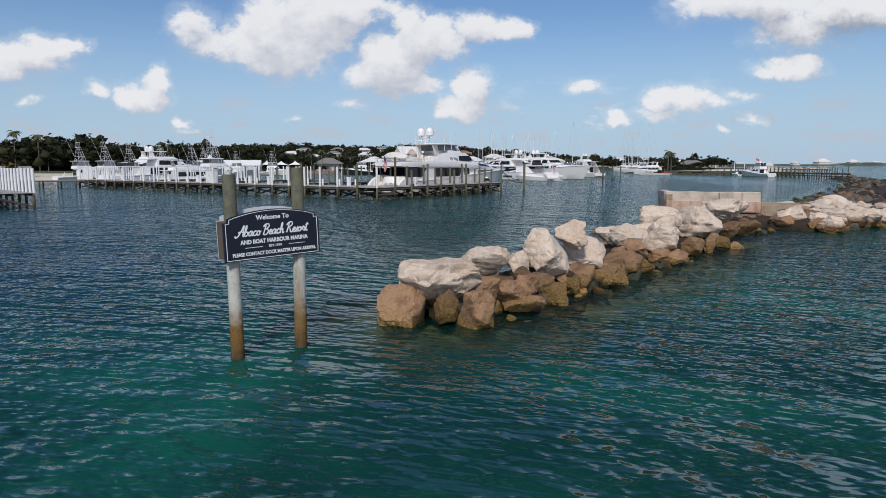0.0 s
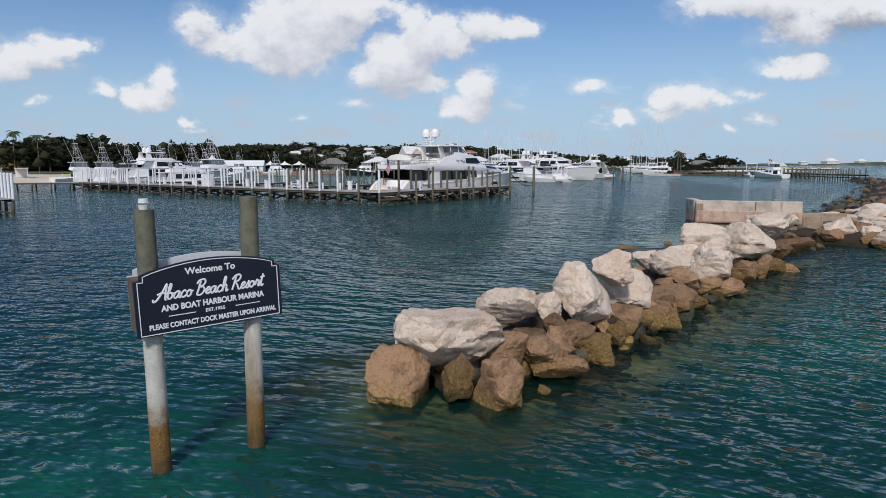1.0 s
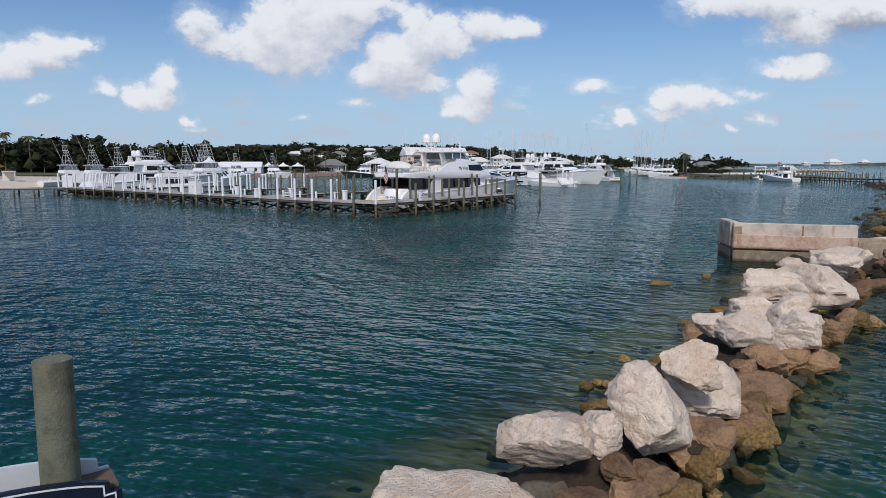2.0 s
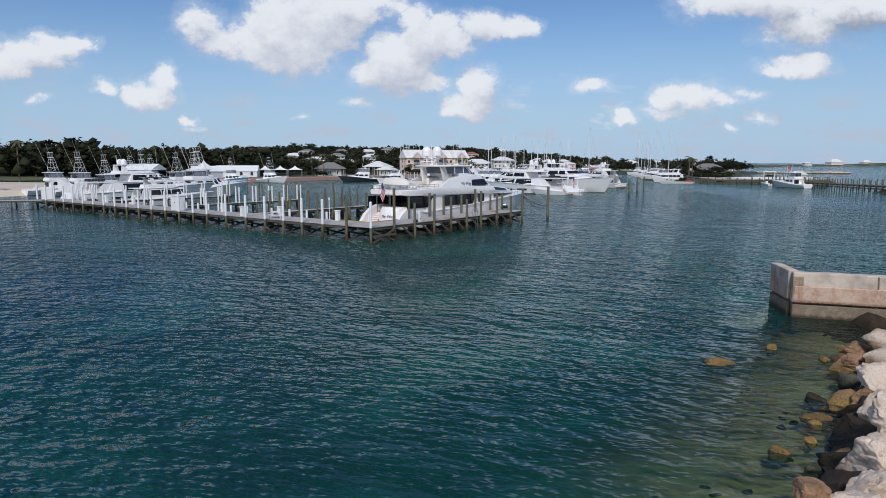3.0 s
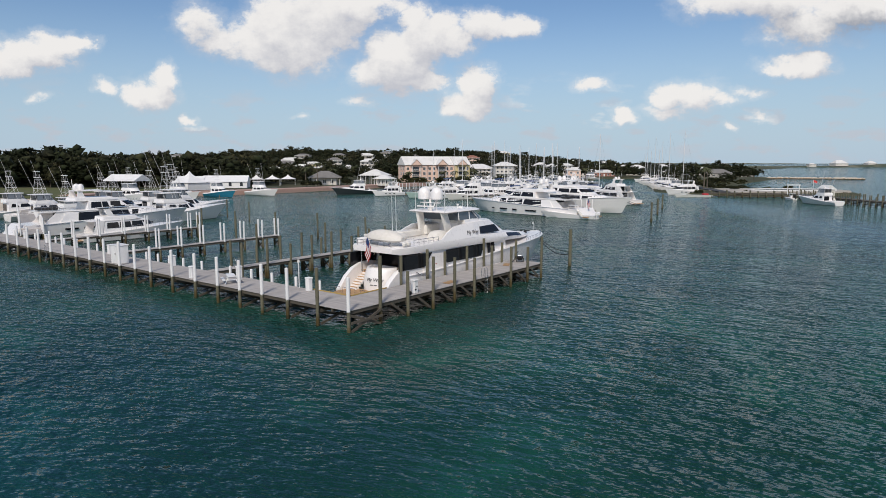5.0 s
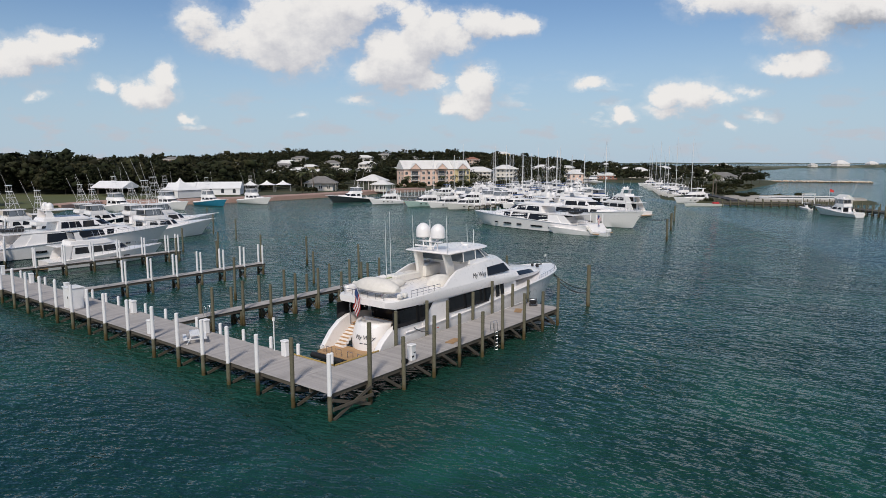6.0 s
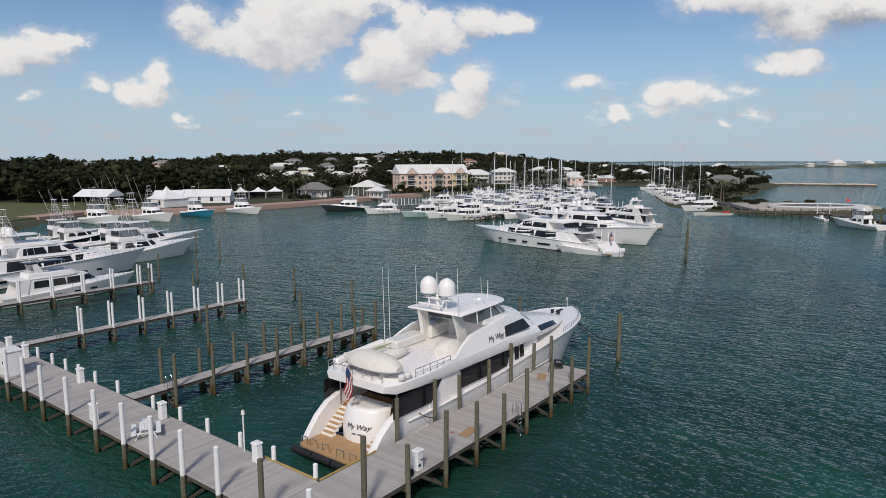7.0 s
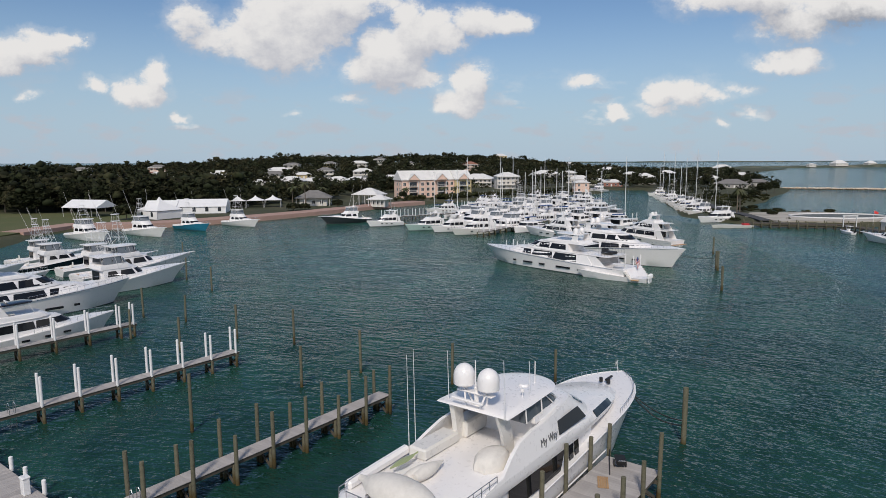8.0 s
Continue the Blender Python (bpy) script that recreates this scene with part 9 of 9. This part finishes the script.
house(100, 1010, 0, 22, 14, 3, M_ROOFW, M_WALLY, "tall pale yellow tower house on the hilltop")
house(950, 1500, 10, 34, 20, 1, M_ROOFW, M_WALLW, "large white villa with a broad hip roof on the island", z=6, rh=8)
house(1045, 1530, 10, 24, 15, 1, M_ROOFW, M_WALLW, "white villa with a hip roof on the island", z=6, rh=6)
house(870, 1475, 10, 18, 11, 1, M_ROOFW, M_WALLW, "white villa with a hip roof on the island", z=4)
house(1125, 1560, 10, 24, 12, 1, M_ROOFW, M_WALLW, "white villa with a hip roof on the island", z=5)

CLEAR += [(140, 250, 34), (150, 282, 30), (128, 240, 24), (165, 300, 18), (138, 206, 26), (112, 205, 10), (113, 230, 9), (118, 255, 9), (126, 285, 9), (134, 320, 9), (-128, 205, 42), (-150, 200, 36), (-190, 205, 32), (-225, 205, 30), (-100, 212, 34), (-80, 232, 30), (-50, 270, 32), (-10, 330, 46), (20, 345, 40), (60, 385, 40)]
build_woods()
for i, (x, y, h) in enumerate(((-153, 152, 15.6), (-146, 155, 14.4), (-158, 160, 10.5), (-60, 262, 11), (-67, 268, 9), (-57, 283, 8), (112, 222, 9.5), (115, 226, 8.5), (-18, 322, 6), (2, 328, 6), (8, 333, 6), (14, 338, 6), (20, 345, 7), (70, 392, 8), (130, 470, 9), (101, 400, 7))):
    palm(x, y, h, i + 1)
for i, (x, y, h, r) in enumerate(((-112, 206, 6.5, 4.2), (-62, 246, 3.5, 3.0), (-58, 250, 3, 2.6), (-46, 262, 4, 2.6), (-20, 318, 5, 2.4), (122, 215, 1.8, 2), (119, 232, 2, 2.2), (124, 258, 2.2, 2.4), (134, 300, 3, 2.6), (129, 244, 2, 2.2), (126, 228, 1.4, 1.8), (133, 232, 1.5, 2.0), (150, 226, 1.6, 2), (160, 224, 1.4, 1.6),
                                  (131, 262, 1.8, 2.2), (139, 284, 2.2, 2.6), (156, 308, 3, 3.2), (168, 322, 5, 3.4), (184, 346, 8, 3.2), (193, 358, 7.5, 3), (126, 268, 2.0, 2.4), (148, 300, 3.5, 3), (206, 374, 8, 3.2))):
    tree(x, y, h, r, i + 70)
for i, (x, y, h, r) in enumerate(((-150, 240, 13.5, 4.8), (-163, 238, 15, 5.2), (-178, 242, 14, 5.4), (-192, 238, 15.5, 5.6), (-207, 243, 14.5, 5.2), (-222, 240, 15, 5.4), (-138, 243, 12, 4.4), (-126, 248, 11, 4.2), (-236, 238, 14, 5), (-170, 250, 16, 5))):
    tree(x, y, h, r, i + 120, "tall spreading tree behind the lawn")
for i, (x, y) in enumerate(((-168, 172), (-176, 168), (-183, 174))):
    tree(x, y, 5.5, 3.2, i + 7, "small tree with yellowing leaves behind the beach", M_LEAFY)

# ---- small things on the eastern wharf and point ----
hut = thing("dock_hut", "small white dock hut with a pale gabled roof", "hut", pose(127.5, 160, 1.64, 0, 0, 92))
bm = bmesh.new()
box(bm, 0, 0, 1.2, 4.2, 3.0, 2.4, .03)
part("wall", bm, M_WALLW, hut)
bm = bmesh.new()
hip_roof(bm, 4.2, 3.0, 2.4, 1.3, .3, gable=True)
part("roof", bm, M_ROOFW, hut)
bm = bmesh.new()
box(bm, -.6, 1.52, 1.0, .9, .06, 2.0)
part("door", bm, M_WIN, hut)
gantry = thing("boat_lift", "white steel lifting frame on the wharf", "gantry", pose(122, 170, 1.66, 0, 0, 0))
for sx in (-2.0, 2.0):
    bm = bmesh.new()
    box(bm, sx, 0, 1.6, .2, .2, 3.2)
    part("post", bm, M_WPOST, gantry)
bm = bmesh.new()
box(bm, 0, 0, 3.3, 4.6, .3, .3)
part("beam", bm, M_WPOST, gantry)
fp = thing("flag_pole", "thin pole with a small red flag", "flag", pose(127, 167, 1.64))
bm = bmesh.new()
rod(bm, (0, 0, 0), (0, 0, 5.2), .04, n=6)
part("pole", bm, M_ALU, fp)
bm = bmesh.new()
loft(bm, [[(.02 + i * .18, .09 * math.sin(i * 1.6), 5.15 - .07 * i), (.02 + i * .18, .09 * math.sin(i * 1.6), 4.35 - .05 * i)] for i in range(8)], close=False)
part("cloth", bm, M_FLAGR, fp)
sk = thing("skiff", "small white open skiff below the wharf", "boat", pose(119.5, 164, 0, 0, 0, 100))
bm = bmesh.new()
hull(bm, 5.2, 2.1, .6, .95, .8, .3, 2.0, .1)
part("hull", bm, M_WHITE, sk, smooth=True)
bm = bmesh.new()
box(bm, 2.0, 0, 1.1, .7, .7, .9, .08)
part("console", bm, M_WHITE, sk)
bm = bmesh.new()
box(bm, 1.9, 0, 2.3, 1.8, 1.5, .07, .02)
for sy in (-.6, .6):
    rod(bm, (2.2, sy, .7), (2.1, sy, 2.3), .03, n=6)
part("t_top", bm, M_WHITE, sk)
bm = bmesh.new()
box(bm, -.25, 0, .85, .5, .4, .7, .12)
part("outboard", bm, M_BLACK, sk)

rng = random.Random(21)
vs, fs = [], []
made = 0
while made < 240:
    x, y = rng.uniform(98, 205), rng.uniform(196, 350)
    d = shore_dist(x, y)
    if d < 1.0 or (x - 141) ** 2 / 440 + (y - 206) ** 2 / 150 < 1.1 or abs(x - (108 + (y - 192) * .19)) < 6.0 or (y < 226 and x > 112 and rng.random() < .8):
        continue
    h = rng.uniform(.6, 1.5) * (1.5 if y > 315 else 1)
    a, b = crown_arrays(rng, x, y, ground_z(x, y, d) - h * .35, h, h * rng.uniform(.6, 1.0), COARSE, 16, .2, .42)
    vs.append(a)
    fs.append(b)
    made += 1
for i in range(150):                                   # hedge and small trees below the hotel
    f = rng.random()
    x, y = -24 + 120 * f + rng.uniform(-3, 3), 296 + 104 * f + rng.uniform(0, 7)
    h = rng.uniform(1.6, 4.6)
    a, b = crown_arrays(rng, x, y, 1.3 - h * .2, h, h * rng.uniform(.45, .7), COARSE, 18, .2, .4)
    vs.append(a)
    fs.append(b)
me = mesh_arrays("shrubs", vs, fs, M_SHRUB)
tagged(new("shrubs", me), "low green shrubs and sea grape along the shore", "shrubs", kind="stuff")
rope("mooring_line", (46.6, 106.4, 3.3), (54.1, 105.6, 2.6), 0.7, 0.04, "dark mooring line from a yacht's bow to a pile")
rope("mooring_line", (46.2, 106.0, 3.0), (57.4, 114.0, 2.4), 1.0, 0.04, "dark mooring line from a yacht's bow to a pile")

# ---- lamp on the long pier, craft and sheds on the beach ----
lamp = thing("dock_lamp", "slim white lamp pole with a small head on the pier", "lamp", dk(3.9, 10.4, DECK_Z))
bm = bmesh.new()
rod(bm, (0, 0, 0), (0, 0, 2.3), 0.045, n=8)
part("pole", bm, M_WPOST, lamp)
bm = bmesh.new()
rod(bm, (0, 0, 2.3), (0, 0, 2.55), 0.12, 0.09, 10)
part("lamp_head", bm, M_WHITE2, lamp)
for i, (x, y, turn, mat, word) in enumerate(((-112, 118, 20, M_LIME, "lime"), (-115, 121, 35, M_LIME, "lime"), (-128, 110, 60, M_HULLB, "blue"), (-131, 108, 80, M_HULLB, "blue"))):
    bm = bmesh.new()
    rings = []
    for j in range(9):
        f = j / 8
        k_ = max(0.08, math.sin(math.pi * f) ** 0.7)
        rings.append([(4.2 * (f - .5), .42 * k_ * math.cos(q), .25 + .12 * (2 * f - 1) ** 2 + .22 * k_ * math.sin(q)) for q in [math.tau * n_ / 10 for n_ in range(10)]])
    loft(bm, rings)
    solid("kayak", bm, mat, f"{word} kayak drawn up on the sandy beach", "kayak", pose(x, y, 1.6, 0, 0, turn), "beach kayaks", smooth=True)
for x, y, w_, turn in ((-128, 104, 3.6, 12), (-112, 92, 2.6, 30)):
    shed = thing("beach_shed", "small white open-fronted shed on the beach", "shed", pose(x, y, 1.55, 0, 0, turn))
    bm = bmesh.new()
    for sx in (-1, 1):
        for sy in (-1, 1):
            box(bm, sx * w_ / 2, sy * 1.2, 1.2, .14, .14, 2.4)
    part("post", bm, M_FRAME, shed)
    bm = bmesh.new()
    box(bm, 0, 0, 2.5, w_ + .5, 2.9, .2, .04)
    part("roof", bm, M_ROOFW, shed)
    bm = bmesh.new()
    box(bm, 0, 1.15, 1.2, w_ - .2, .1, 2.3)
    part("back_wall", bm, M_WALLW, shed)
